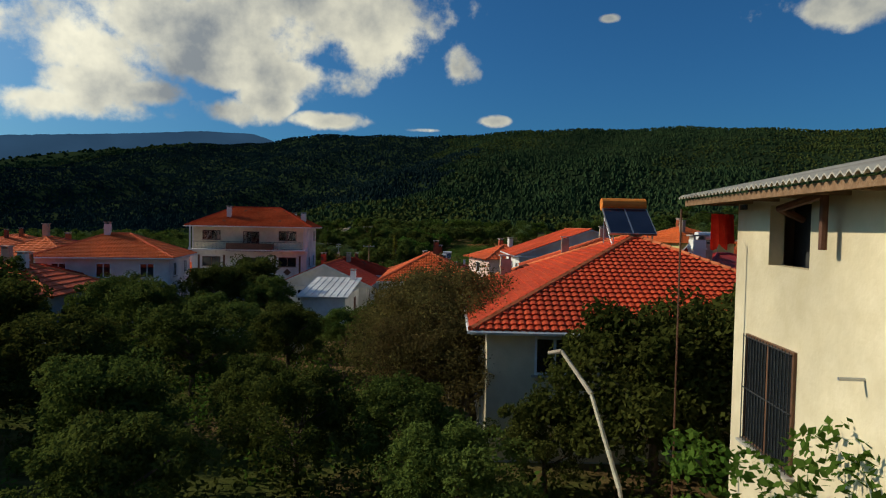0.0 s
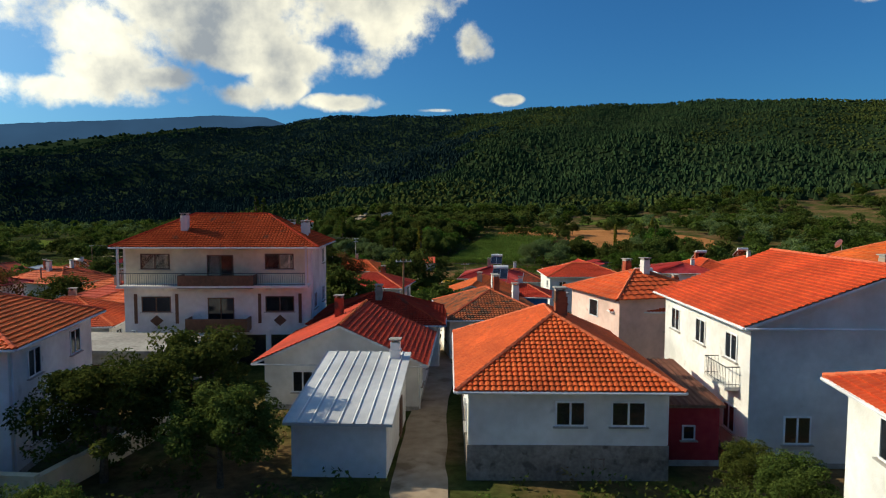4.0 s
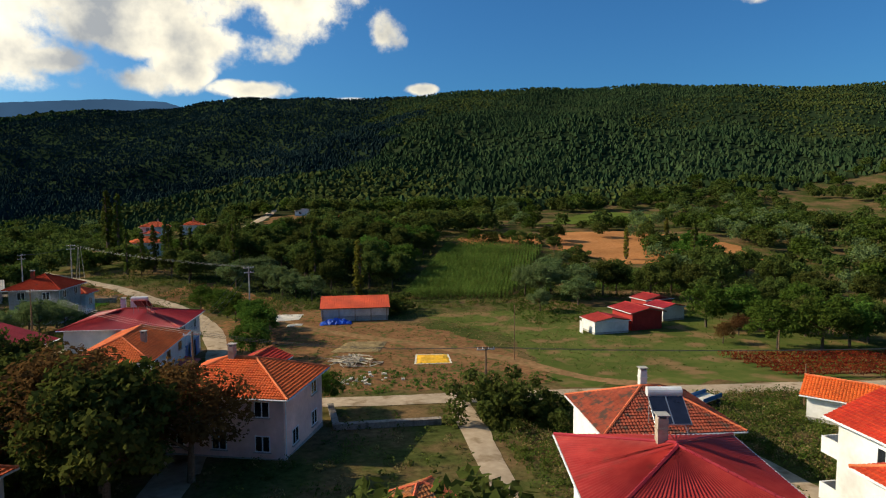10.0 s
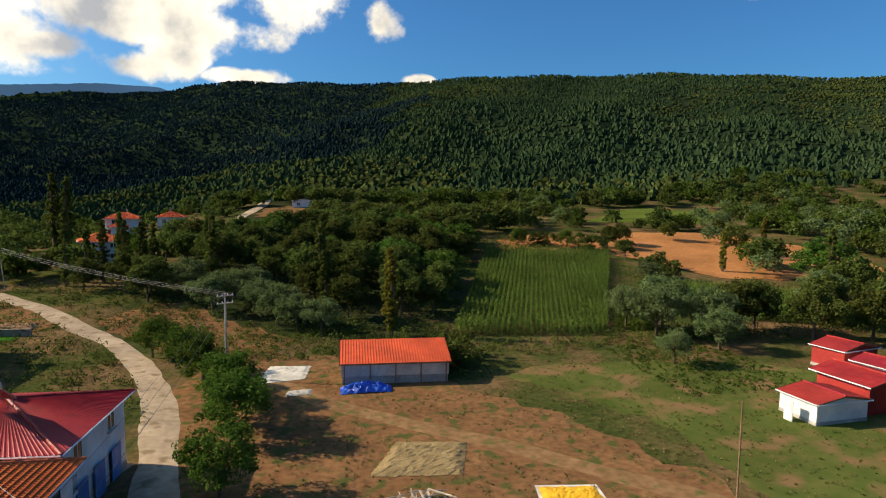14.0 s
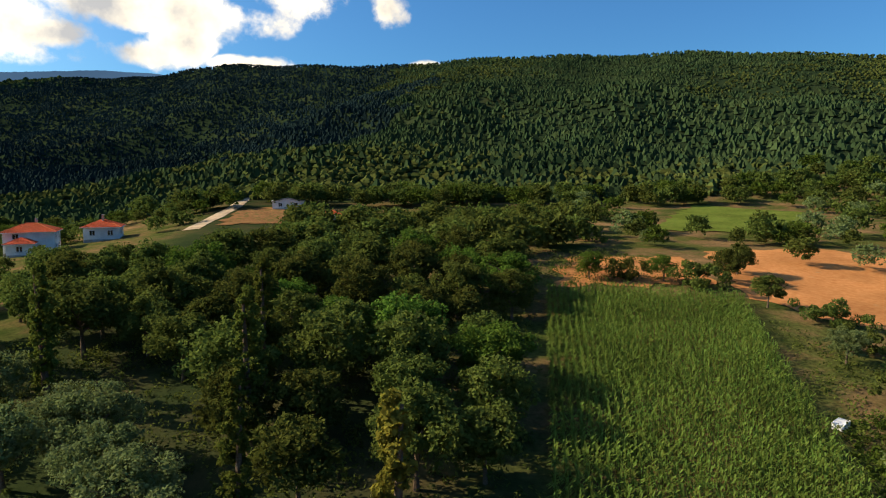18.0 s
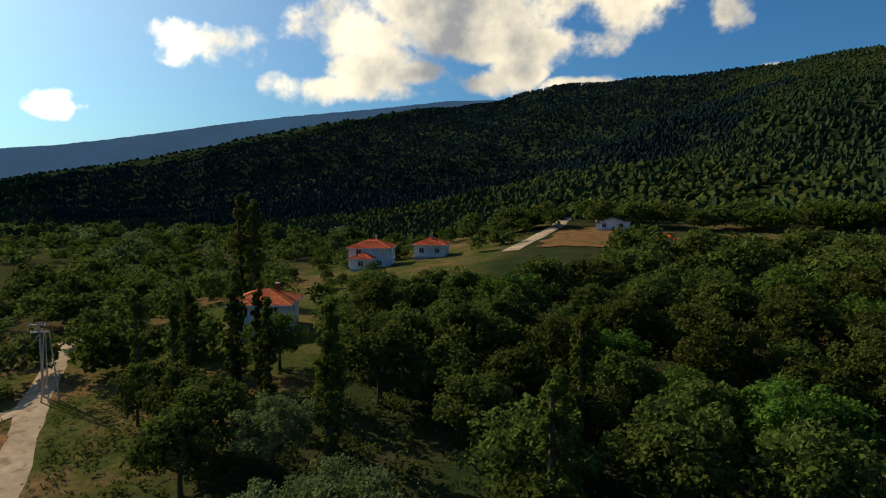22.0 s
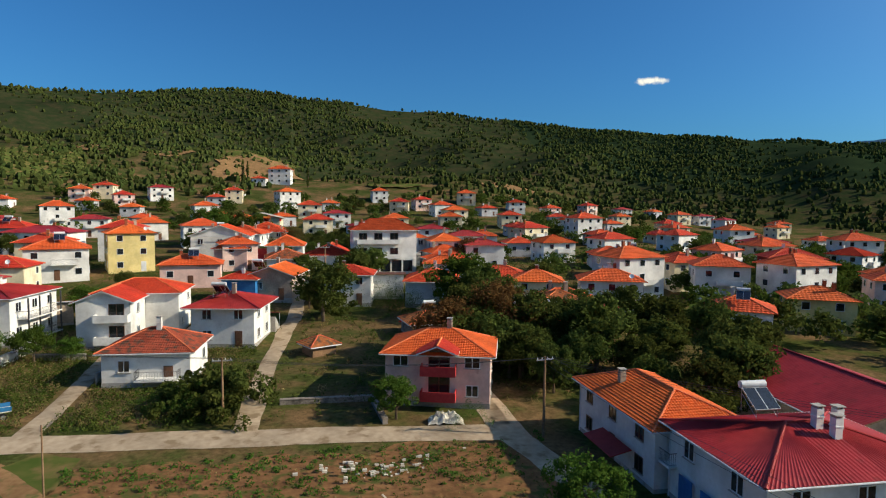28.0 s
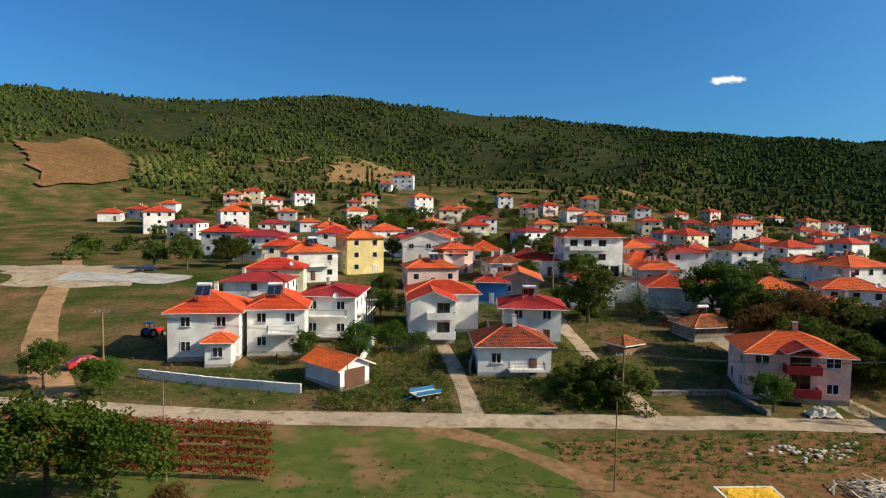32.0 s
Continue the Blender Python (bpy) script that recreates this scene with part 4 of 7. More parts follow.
def ribbon(name, line, wide, mat, lift=.06, label="", category="road"):
    """A road along a line of x, y points."""
    pts = []
    for (x0, y0), (x1, y1) in zip(line, line[1:]):
        n = max(1, int(math.hypot(x1 - x0, y1 - y0) / 1.5))
        pts += [(x0 + (x1 - x0) * k / n, y0 + (y1 - y0) * k / n) for k in range(n)]
    pts.append(line[-1])
    p = np.array(pts, float)
    for _ in range(4):
        p[1:-1] = (p[:-2] + 2 * p[1:-1] + p[2:]) / 4
    TAKEN.extend((float(a), float(b), wide / 2 + .3) for a, b in p)
    t = np.gradient(p, axis=0)
    t /= np.linalg.norm(t, axis=1)[:, None]
    nrm = np.stack([-t[:, 1], t[:, 0]], 1)
    rng = np.random.default_rng(len(p))
    edge = lambda: (wide / 2 + np.convolve(rng.normal(size=len(p)), np.ones(5) / 5, "same") * .28)[:, None]
    left, right = p + nrm * edge(), p - nrm * edge()
    verts, faces = [], []
    for a, b in zip(left, right):
        for k in range(5):
            q = a + (b - a) * k / 4
            verts.append((*q, float(height(*q)) + lift + (.0 if 0 < k < 4 else -.05)))
    for i in range(len(p) - 1):
        faces += [(i * 5 + k, i * 5 + k + 1, i * 5 + k + 6, i * 5 + k + 5) for k in range(4)]
    return tagged(new(name, mesh_of(name, verts, faces, mat, True)), label, category, "", "structure")


def stuff(name, verts, mat, label, category, per=4):
    return tagged(new(name, quads_mesh(name, verts, mat, per)), label, category, "", "stuff")


# ---------------------------------------------------------------- ground
def ground_sheet():
    u = np.linspace(-1, 1, 361)
    xs = -20 + 3600 * (np.sinh(4.6 * u) / np.sinh(4.6))
    ys = 130 + 3600 * (np.sinh(4.6 * u) / np.sinh(4.6))
    X, Y = np.meshgrid(xs, ys)
    rough = np.clip((np.hypot(X, Y - 195) - 60) / 200, 0, 1) * .2 * np.sin(X * .9) * np.sin(Y * .8)
    Z = height(X, Y) + rough * 0
    n = len(u)
    verts = np.stack([X, Y, Z], -1).reshape(-1, 3)
    idx = np.arange(n * n).reshape(n, n)
    faces = np.stack([idx[:-1, :-1], idx[:-1, 1:], idx[1:, 1:], idx[1:, :-1]], -1).reshape(-1, 4)
    me = bpy.data.meshes.new("ground")
    me.vertices.add(len(verts))
    me.vertices.foreach_set("co", verts.astype(np.float32).ravel())
    me.loops.add(faces.size)
    me.loops.foreach_set("vertex_index", faces.astype(np.int32).ravel())
    me.polygons.add(len(faces))
    me.polygons.foreach_set("loop_start", np.arange(0, faces.size, 4, dtype=np.int32))
    me.update(calc_edges=True)
    me.shade_smooth()
    land = me.attributes.new("land", "FLOAT", "POINT")
    r = np.hypot(X, Y - 195)
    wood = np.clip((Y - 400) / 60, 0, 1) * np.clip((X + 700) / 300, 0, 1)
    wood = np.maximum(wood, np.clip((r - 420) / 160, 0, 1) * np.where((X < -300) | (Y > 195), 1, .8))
    # west valley and orchard ground take the darker floor tone too
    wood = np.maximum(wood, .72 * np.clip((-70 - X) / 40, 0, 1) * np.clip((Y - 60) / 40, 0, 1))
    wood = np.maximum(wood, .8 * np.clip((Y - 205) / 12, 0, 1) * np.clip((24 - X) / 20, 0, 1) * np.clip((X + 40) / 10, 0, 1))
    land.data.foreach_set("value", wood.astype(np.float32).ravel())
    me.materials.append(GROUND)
    return tagged(new("ground", me), "rolling ground of dry grass, soil and wooded hills", "ground", "", "structure")


ground_sheet()


# ---------------------------------------------------------------- far ridges
def far_ridge(profile, far, tint, label, seed):
    """A distant ridge line, its haze painted as a glowing tint, standing beyond the ground's own hills: profile of
    bearing and height in degrees.
    """
    m = bpy.data.materials.new("haze_tinted_ridge")
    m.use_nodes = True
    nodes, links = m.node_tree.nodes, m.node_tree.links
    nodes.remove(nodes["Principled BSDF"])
    # emission in the tint stands in for aerial haze
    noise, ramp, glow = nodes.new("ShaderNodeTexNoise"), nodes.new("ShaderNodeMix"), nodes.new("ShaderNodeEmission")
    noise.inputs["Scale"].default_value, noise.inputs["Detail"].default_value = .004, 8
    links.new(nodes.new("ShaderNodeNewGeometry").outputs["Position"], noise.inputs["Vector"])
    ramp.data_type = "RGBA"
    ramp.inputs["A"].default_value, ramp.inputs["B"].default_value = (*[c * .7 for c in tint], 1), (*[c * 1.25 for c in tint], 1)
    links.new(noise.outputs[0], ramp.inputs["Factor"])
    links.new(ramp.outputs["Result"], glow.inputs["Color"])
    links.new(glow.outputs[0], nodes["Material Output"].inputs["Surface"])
    rng = np.random.default_rng(seed)
    bear = np.arange(profile[0][0], profile[-1][0], .12)
    high = np.interp(bear, [q[0] for q in profile], [q[1] for q in profile]) + np.convolve(rng.normal(size=len(bear)), np.ones(4) / 4, "same") * .035
    b = np.radians(bear)
    verts, rows = [], 5
    for k in range(rows):
        r = far - 500 + 500 * k / (rows - 1)
        z = -60 + (84 + far * np.tan(np.radians(high))) * (k / (rows - 1)) ** .8
        verts += list(zip(HEART[0] - np.sin(b) * r, HEART[1] + np.cos(b) * r, z))
    n = len(b)
    faces = [(k * n + i, k * n + i + 1, (k + 1) * n + i + 1, (k + 1) * n + i) for k in range(rows - 1) for i in range(n - 1)]
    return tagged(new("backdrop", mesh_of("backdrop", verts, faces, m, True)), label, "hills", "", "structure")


far_ridge([(8, 6.5), (13, 8.1), (17.5, 8.05), (22.4, 7.5), (27, 7.0), (31.6, 6.5), (35.8, 5.9), (37.6, 5.6), (41.4, 4.9), (45.4, 4.2), (49.7, 3.5), (54.4, 3.0), (59.2, 1.85), (64.2, 1.3), (69.4, .95), (74.5, .1), (77, -.5)], 3300, (.040, .088, .165), "wooded mountain ridge tinted a glowing blue for haze", 1)
far_ridge([(77, -.7), (79.6, -.2), (84.5, 1.4), (88.3, 2.35), (91, 3.15), (92.8, 4.1), (95.5, 3.4), (100, 3.1), (102.8, 2.72), (105.3, 2.95), (109, 3.2), (114, 3.7), (119, 4.5), (124.3, 5.45), (129.4, 5.5), (133, 5.2)], 3500, (.030, .066, .125), "mountain with a pointed summit, tinted a glowing blue for haze", 2)
far_ridge([(70, -.4), (73.5, .1), (77.6, .75), (81.6, 1.22), (84.5, 1.5), (89, 1.2)], 4300, (.20, .36, .46), "mountains at the end of the valley, tinted a glowing pale blue for haze", 3)

# ---------------------------------------------------------------- roads, fields
ribbon("road_village_edge", [(-14.5, 148.6), (-3, 147), (11, 145.3), (34, 142.6), (52, 140.2), (70, 136), (92, 131), (140, 122)], 3.6, ROAD, .10, "dusty pale concrete road along the village edge")
ribbon("road_west", [(-14.5, 130), (-14.6, 148.4), (-15.5, 158), (-17.5, 168), (-20.6, 184), (-25.4, 198), (-32.5, 211.5), (-38.8, 219), (-43.8, 225), (-49, 231.2), (-55.4, 237.8), (-62, 244), (-71, 254), (-84, 268)], 3.0, ROAD, .08, "dusty pale road bending past the houses")
ribbon("road_branch", [(-61.4, 243.2), (-62.4, 234.4), (-64.6, 227.4), (-72, 229), (-84, 233), (-110, 238)], 2.4, ROAD, .12, "pale earth road off the bend")
ribbon("road_far_west", [(-20.5, 172), (-30, 175.5), (-47, 176.4), (-58, 177.6), (-74, 179.4), (-95, 180.8), (-120, 180.6), (-140, 185.4), (-175, 194)], 2.8, ROAD, .06, "narrow pale road between gardens")
ribbon("lane", [(9.6, 146), (9.2, 139), (8.2, 126), (6.6, 112), (4.5, 98), (3.4, 80), (1.6, 60), (.6, 48), (-.6, 36), (-1.2, 24)], 2.3, ROAD, .09, "narrow concrete lane between the houses")
ribbon("driveway", [(28.2, 143.4), (27.6, 134), (27.4, 124), (27.6, 114)], 2.2, ROAD, .09, "concrete driveway up to a white house")
ribbon("lane_shaded", [(-14.5, 147), (-15, 128), (-17, 104), (-19, 86), (-20, 70)], 3.2, ROAD, .08, "shaded village lane")
ribbon("track_field", [(34, 144), (26, 150), (20, 160), (8, 172), (-6, 184), (-14, 196)], 3.2, WORN, .05, "bare earth track over the threshing field")
ribbon("track_meadow", [(72, 133), (84, 112), (92, 92), (101, 66), (108, 44), (118, 20)], 4.0, TRACK, .06, "earth track over the meadow")
ribbon("road_hillside", [(-33, 346), (-31, 372), (-29, 405), (-28, 446)], 4.5, ROAD, .15, "straight pale road climbing towards the wood")
sheet("threshing_field", [(-15, 150.5), (8, 149.5), (22, 149), (22, 163), (16, 176), (8, 186), (6, 200), (-16, 202), (-22, 190), (-17.5, 172)], SOIL, .03, 3, "brown bare threshing ground strewn with stalks")
sheet("meadow_field", [(22, 147), (66, 140.5), (74, 160), (62, 178), (44, 190), (22, 194), (14, 190), (24, 172)], MEADOW, .03, 3, "dry green meadow beside the road")
sheet("ploughed_field", [(79, 297), (64, 262), (76, 240), (118, 232), (128, 262), (108, 297)], PLOUGH, .12, 4, "bare orange ploughed field")
sheet("ploughed_strip", [(36, 271.5), (64, 270), (70, 291), (46, 293)], PLOUGH, .12, 4, "bare orange ploughed strip")
sheet("far_meadow", [(84, 330), (128, 323), (172, 376), (144, 402)], GRASSY, .25, 5, "green and yellow far meadow by the wood")
sheet("bare_slope", [(-28, 352), (-8, 356), (6, 392), (-20, 398), (-27, 380)], SOIL, .2, 5, "bare brown earth slope")
sheet("bare_lot", [(-44.4, 219), (-42.6, 221.6), (-47, 227), (-54, 234), (-60.4, 240.4), (-61, 233), (-62.8, 226), (-57, 219.5)], SOIL, .05, 3, "bare brown lot with weeds by the bend")
sheet("stream_bank", [(-12, 204), (-9, 210), (-18, 219), (-27, 232), (-34, 230), (-38, 222), (-30, 212), (-24, 203)], SOIL, .05, 3, "bare brown bank with weeds beside the road")
sheet("lawn", [(-57.1, 211.8), (-55.4, 217), (-45.6, 216.4), (-47.9, 209.8)], LAWN, .06, 3, "bright watered lawn behind a low wall")
sheet("green_field_west", [(-85, 202.6), (-94, 216.4), (-123, 218), (-133, 190), (-108.5, 185), (-90, 188)], GRASSY, .06, 4, "bright green field behind the houses")
for k, pts in enumerate(([(-149, 262), (-170, 262), (-200, 296), (-174, 316), (-148, 302)], [(-255, 288), (-210, 280), (-205, 312), (-250, 322)], [(-330, 330), (-270, 320), (-262, 350), (-320, 366)])):
    sheet("green_field_far", pts, GRASSY, .15, 6, "green field in the valley")
sheet("sand_yard", [(125, 42), (95, 42), (86, 70), (108, 70)], ROAD, .08, 5, "pale levelled yard beyond the houses")
sheet("white_yard", [(104, 64), (80, 68), (76, 60), (104, 54)], CONCRETE, .14, 4, "pale concrete slab")
sheet("hill_field", [(250, -215), (228, -290), (200, -262), (168, -172), (196, -134)], SOIL, 1.2, 8, "bare reddish hillside field")
sheet("hill_terrace", [(196, -262), (150, -296), (122, -214), (160, -168)], MEADOW, 1.2, 8, "planted green hillside terrace")
sheet("hill_clearing", [(62, -285), (58, -360), (8, -395), (-14, -330), (-28, -265), (20, -250)], WORN, 1.2, 8, "dry brown slope round the lone white house")
for k, (x, y, a) in enumerate(((-60, -190, 30), (-140, -210, 44), (-220, -190, 36), (120, -330, 60), (40, -380, 70), (-380, -60, 60), (-470, -40, 50), (260, -330, 70))):
    sheet("hill_patch", [(x - a * .7, y - a * .2), (x - a * .1, y - a * .35), (x + a * .8, y - a * .1), (x + a * .5, y + a * .25), (x - a * .3, y + a * .3)], WORN if k % 2 else MEADOW, 1.1, 8, "dry bare patch among hillside scrub")


# ---------------------------------------------------------------- houses
def facing(mx, my, ang, w, d, h, floors=2, **kw):
    """A house whose south side has its middle at mx, my and runs along ang."""
    a = radians(ang)
    return house(mx - math.sin(a) * d / 2, my + math.cos(a) * d / 2, ang, w, d, h, floors, **kw)


def at_house(ob, x, y, z):
    """World place of a spot in a house's own measures."""
    p = ob.matrix_basis @ Vector((x, y, z))
    return p.x, p.y, p.z


def on_house(ob, x, y, z, rz=0):
    return (*at_house(ob, x, y, z), math.degrees(ob.matrix_basis.to_euler().z) + rz)


# the unfinished house beside the start
start = thing("house", 10.9, -17.8, 10.8, -8.5, "cream rendered unfinished house with a corrugated fibre roof", "house", "village houses")
start.matrix_basis = start.matrix_basis @ Matrix.Diagonal((.78, .78, .78, 1))
TAKEN.append((10.9, -17.8, 4))
lo, hi, low, top = 1.2, 2.85, 6.2, 7.45
ring = [(-4.5, -2.6), (4.5, -2.6), (4.5, 7.75), (-4.5, 7.75)]
hole = [(lo, low), (hi, low), (hi, top), (lo, top)]
s = Shape().add([(-4, y_, z_) for y_, z_ in ring] + [(-4, y_, z_) for y_, z_ in hole] + [(-3.7, y_, z_) for y_, z_ in hole] + [(4, y_, z_) for y_, z_ in ring],
                [(0, 4, 5, 1), (1, 5, 6, 2), (2, 6, 7, 3), (3, 7, 4, 0), (4, 8, 9, 5), (5, 9, 10, 6), (6, 10, 11, 7), (7, 11, 8, 4), (12, 13, 14, 15), (0, 1, 13, 12), (1, 2, 14, 13), (2, 3, 15, 14), (3, 0, 12, 15)])
part_of("wall", s.mesh("wall", CREAM), start)
# added dark sheet behind the hole, for the darkness of the room
part_of("window_opening", Shape().box(-3.3, lo - .4, low - .4, -3.2, hi + .4, top + .4).mesh("window_opening", DARK_STEEL), start, None, "dark sheet standing in for the unlit room behind an unglazed opening")
s = Shape()
n = 260
ys = [-5.3 + k * 10.6 / n for k in range(n + 1)]
zs = [.035 * math.sin(k * math.tau / 5) for k in range(n + 1)]
for k in range(n + 1):
    s.v += [(-5.15, ys[k], 7.72 + zs[k]), (4.8, ys[k], 9.9 + zs[k]), (-5.15, ys[k], 7.69 + zs[k]), (4.8, ys[k], 9.87 + zs[k])]
for k in range(n):
    a_ = 4 * k
    s.f += [(a_, a_ + 1, a_ + 5, a_ + 4), (a_ + 2, a_ + 6, a_ + 7, a_ + 3), (a_, a_ + 4, a_ + 6, a_ + 2)]
part_of("roof", s.mesh("roof", FIBRE), start, None, "weathered corrugated fibre sheets")
part_of("fascia", Shape().box(-5.02, -5.2, 7.5, -4.94, 5.2, 7.64).mesh("fascia", WOOD), start)
for k in range(9):
    part_of("rafter", kept(("raft",), lambda: Shape().box(-5.0, -.04, 7.52, 4.5, .04, 7.62, Matrix.Rotation(0, 4, "Y")).mesh("rafter", WOOD)), start, pose(0, -5 + k * 1.25, 0))
part_of("stove_pipe", Shape().tube((-4.25, 1.9, 7.35), (-4.25, .3, 7.55), .075).tube((-4.25, 1.9, 7.35), (-3.7, 2.1, 7.15), .075).tube((-4.25, .3, 7.55), (-4.25, .3, 6.6), .07).mesh("stove_pipe", DARK_WOOD), start)
for k in range(2):
    part_of("vent", kept(("vent",), lambda: Shape().box(-4.03, 0, 0, -3.99, .14, .12).mesh("vent", DARK_STEEL)), start, pose(0, 4.0 + k * .2, 7.4))
add_window(start, side_pose("W", 8, 9, -2.6, 3.4), 2.2, 2.4, BROWN_FRAME, True)
part_of("bracket", Shape().tube((-4.4, -.6, 4.6), (-4, -.6, 4.6), .03).mesh("bracket", STEEL), start)
washing = thing("washing", 7.9, -13.7, 16.5, 20, "red cloth hanging on a line beside the house", "washing")
washing.matrix_basis = washing.matrix_basis @ Matrix.Diagonal((.5, .5, .62, 1))
s = Shape()
for k in range(14):
    s.v += [(k * .09, .05 * math.sin(k * 1.7), .0), (k * .09 + .02 * math.sin(k), .09 * math.sin(k * 1.3), -1.0 - .12 * math.sin(k * .9))]
s.f = [(2 * k, 2 * k + 1, 2 * k + 3, 2 * k + 2) for k in range(13)]
part_of("cloth", s.mesh("cloth", RED_CLOTH), washing)
part_of("line", Shape().tube((-1.5, 0, .02), (2.2, 0, .06), .01, sides=4).mesh("line", DARK_STEEL), washing)
part_of("pole", Shape().tube((-1.5, 0, -13), (-1.5, 0, .1), .04, sides=6).mesh("pole", DARK_WOOD), washing)

# houses passed on the way: middle of the south side, bearing, width, depth, eaves
sol_house = house(12.05, .6, -5.6, 12.8, 13.6, 4.8, 2, roof=TILE, wall=CREAM, pitch=22.7, chimneys=0, label="low cream house with an orange tiled hip roof")
solar_heater(*on_house(sol_house, -.1, .5, 7.35), red=True)
add_chimney(sol_house, -4.9, 4.4, 5.3, .9, BARE)
add_chimney(sol_house, -1.2, 5.0, 5.6, .7, BARE)
add_chimney(sol_house, 2.6, -.4, 6.5, .9, WHITE)
wb_house = house(17.4, 19.5, -12, 11, 10.5, 5.8, 2, wall=WHITE, label="white two-storey house with an orange hip roof", chimneys=2)
wh_house = house(21.2, 38.4, -4, 13.4, 11, 6.9, 2, style="gable", wall=WHITE, label="tall white house with an orange tiled roof", pitch=20)
add_balcony(wh_house, side_pose("W", 13.4, 11, 3.4, 3.6), 2.4, .7, "bars")
lh_house = house(-24.2, 37.6, 6, 11, 9, 6.2, 2, wall=WHITE, label="white two-storey house with a red tiled hip roof", chimneys=1)
h2_house = facing(5.6, 32.5, -4, 8.6, 11.4, 4.5, 1, wall=WHITE, pitch=27, label="white single-storey house on a stone base with an orange hip roof", windows="NEW", door="W", chimneys=2, plinth=False)
part_of("stone_base", Shape().box(-4.36, -5.76, -1.2, 4.36, 5.76, 1.7).mesh("stone_base", STONE), h2_house, None, "rough grey rubble base")
for u in (.1, 2.6):
    add_window(h2_house, side_pose("S", 8.6, 11.4, u, 3.1), 1.3 if u < 1 else 1.5, 1.1)
add_window(h2_house, side_pose("S", 8.6, 11.4, 1.3, .9), .6, .5, BROWN_FRAME, sill=False)
gab_house = facing(-5.2, 43.2, -6, 9.2, 8.5, 3.2, 1, style="gable", wall=WHITE, pitch=24, label="low white house with a red tiled gable roof", gable_wall=None, chimneys=1)
met_house = thing("shed", -3.9, 37.4, None, -6, "white shed with a ribbed white metal lean-to roof", "shed")
part_of("wall", Shape().box(-2.1, -4, -1, 2.1, 4, 2.6).mesh("wall", WHITE), met_house)
part_of("roof", quads_mesh("roof", facet((-2.4, -4.3, 2.62), (2.4, -4.3, 2.62), (2.4, 4.3, 3.75), (-2.4, 4.3, 3.75), 9, .62, 8, 0, "sheet"), METAL_WHITE), met_house, None, "white metal roof with raised seams")
part_of("roof_deck", Shape().add([(-2.4, -4.3, 2.6), (2.4, -4.3, 2.6), (2.4, 4.3, 3.73), (-2.4, 4.3, 3.73), (-2.4, -4.3, 2.48), (2.4, -4.3, 2.48), (2.4, 4.3, 3.6), (-2.4, 4.3, 3.6)], [(0, 1, 2, 3), (7, 6, 5, 4), (0, 4, 5, 1), (1, 5, 6, 2), (2, 6, 7, 3), (3, 7, 4, 0)]).mesh("roof_deck", METAL_WHITE), met_house)
add_door(met_house, side_pose("E", 4.2, 8, 1.5, 0), 1.0, 2.0)
add_chimney(met_house, 1.6, 3.5, 3.4, 1.1, WHITE)
red_house = facing(-3.6, 53.6, -4, 9.4, 8, 3.8, 1, roof=TILE_DARK, wall=WHITE, label="low white house with a dark red hip roof")
pk_house = facing(17.5, 50.5, -4, 7, 7, 5, 2, wall=PINK, label="pink rendered house with an orange hip roof")
mid_house = facing(6.2, 56.5, 2, 8, 10, 4, 1, wall=WHITE, roof=TILE_OLD, chimneys=3, label="low house with a weathered tiled roof")
flat_house = thing("outbuilding", -21, 50.5, None, -6, "low outbuilding with a flat concrete roof", "building")
part_of("wall", Shape().box(-5, -2.6, -1, 5, 2.6, 2.6).mesh("wall", CONCRETE), flat_house)
part_of("roof_slab", Shape().box(-5.3, -2.9, 2.6, 5.3, 2.9, 2.85).mesh("roof_slab", CONCRETE), flat_house)
for u in (-3, -.5, 2):
    add_window(flat_house, side_pose("S", 10, 5.2, u, 1.4), 1.2, .9, BROWN_FRAME)
facing(-32, 47, 8, 9, 8, 3.4, 1, label="low house with a red tiled roof")
facing(-30, 58, 5, 9, 8, 3.4, 1, label="low house with a red tiled roof")
facing(-27, 26, 12, 9, 8, 3.6, 1, roof=TILE_DARK)

house(-32.5, 119.4, -7, 9.6, 9, 5.8, 2, roof=TILE_OLD, wall=GREEN_WALL, label="pale green two-storey house with a weathered hip roof")

# the tall building with balconies
def loggia_rail():
    s = Shape()
    s.tube((-6.9, -1.25, .95), (6.9, -1.25, .95), .03, sides=6).tube((-6.9, -1.25, .1), (6.9, -1.25, .1), .02, sides=5)
    for k in range(84):
        x = -6.85 + k * .165
        s.tube((x, -1.25, 0), (x, -1.25, .95), .012, sides=4, cap=False)
    return s.mesh("loggia_railing", DARK_STEEL)


red_annexe = house(11.8, 37.0, -4, 2.8, 6.4, 3.0, 1, style="lean", cover="sheet", roof=METAL_BROWN, wall=RED_WALL, pitch=4, over=.2, windows="S", door="", chimneys=0, label="narrow dark red annexe between two white houses", name="annexe", category="annexe", win=(.6, .7))
hotel = facing(-15.8, 55.2, -1, 14.2, 8.2, 9.9, 3, wall=WHITE, pitch=27, over=.7, windows="EW", door="", chimneys=0, label="three-storey white apartment building with balconies and a red hip roof", category="building", plinth=False, roof=TILE_DARK)
for x, y in ((6.0, .6), (6.2, -1.4), (4.6, 1.6), (-3.0, -2.4)):
    add_chimney(hotel, x, y, 10.4 if x > 0 else 11.0, .9, WHITE)
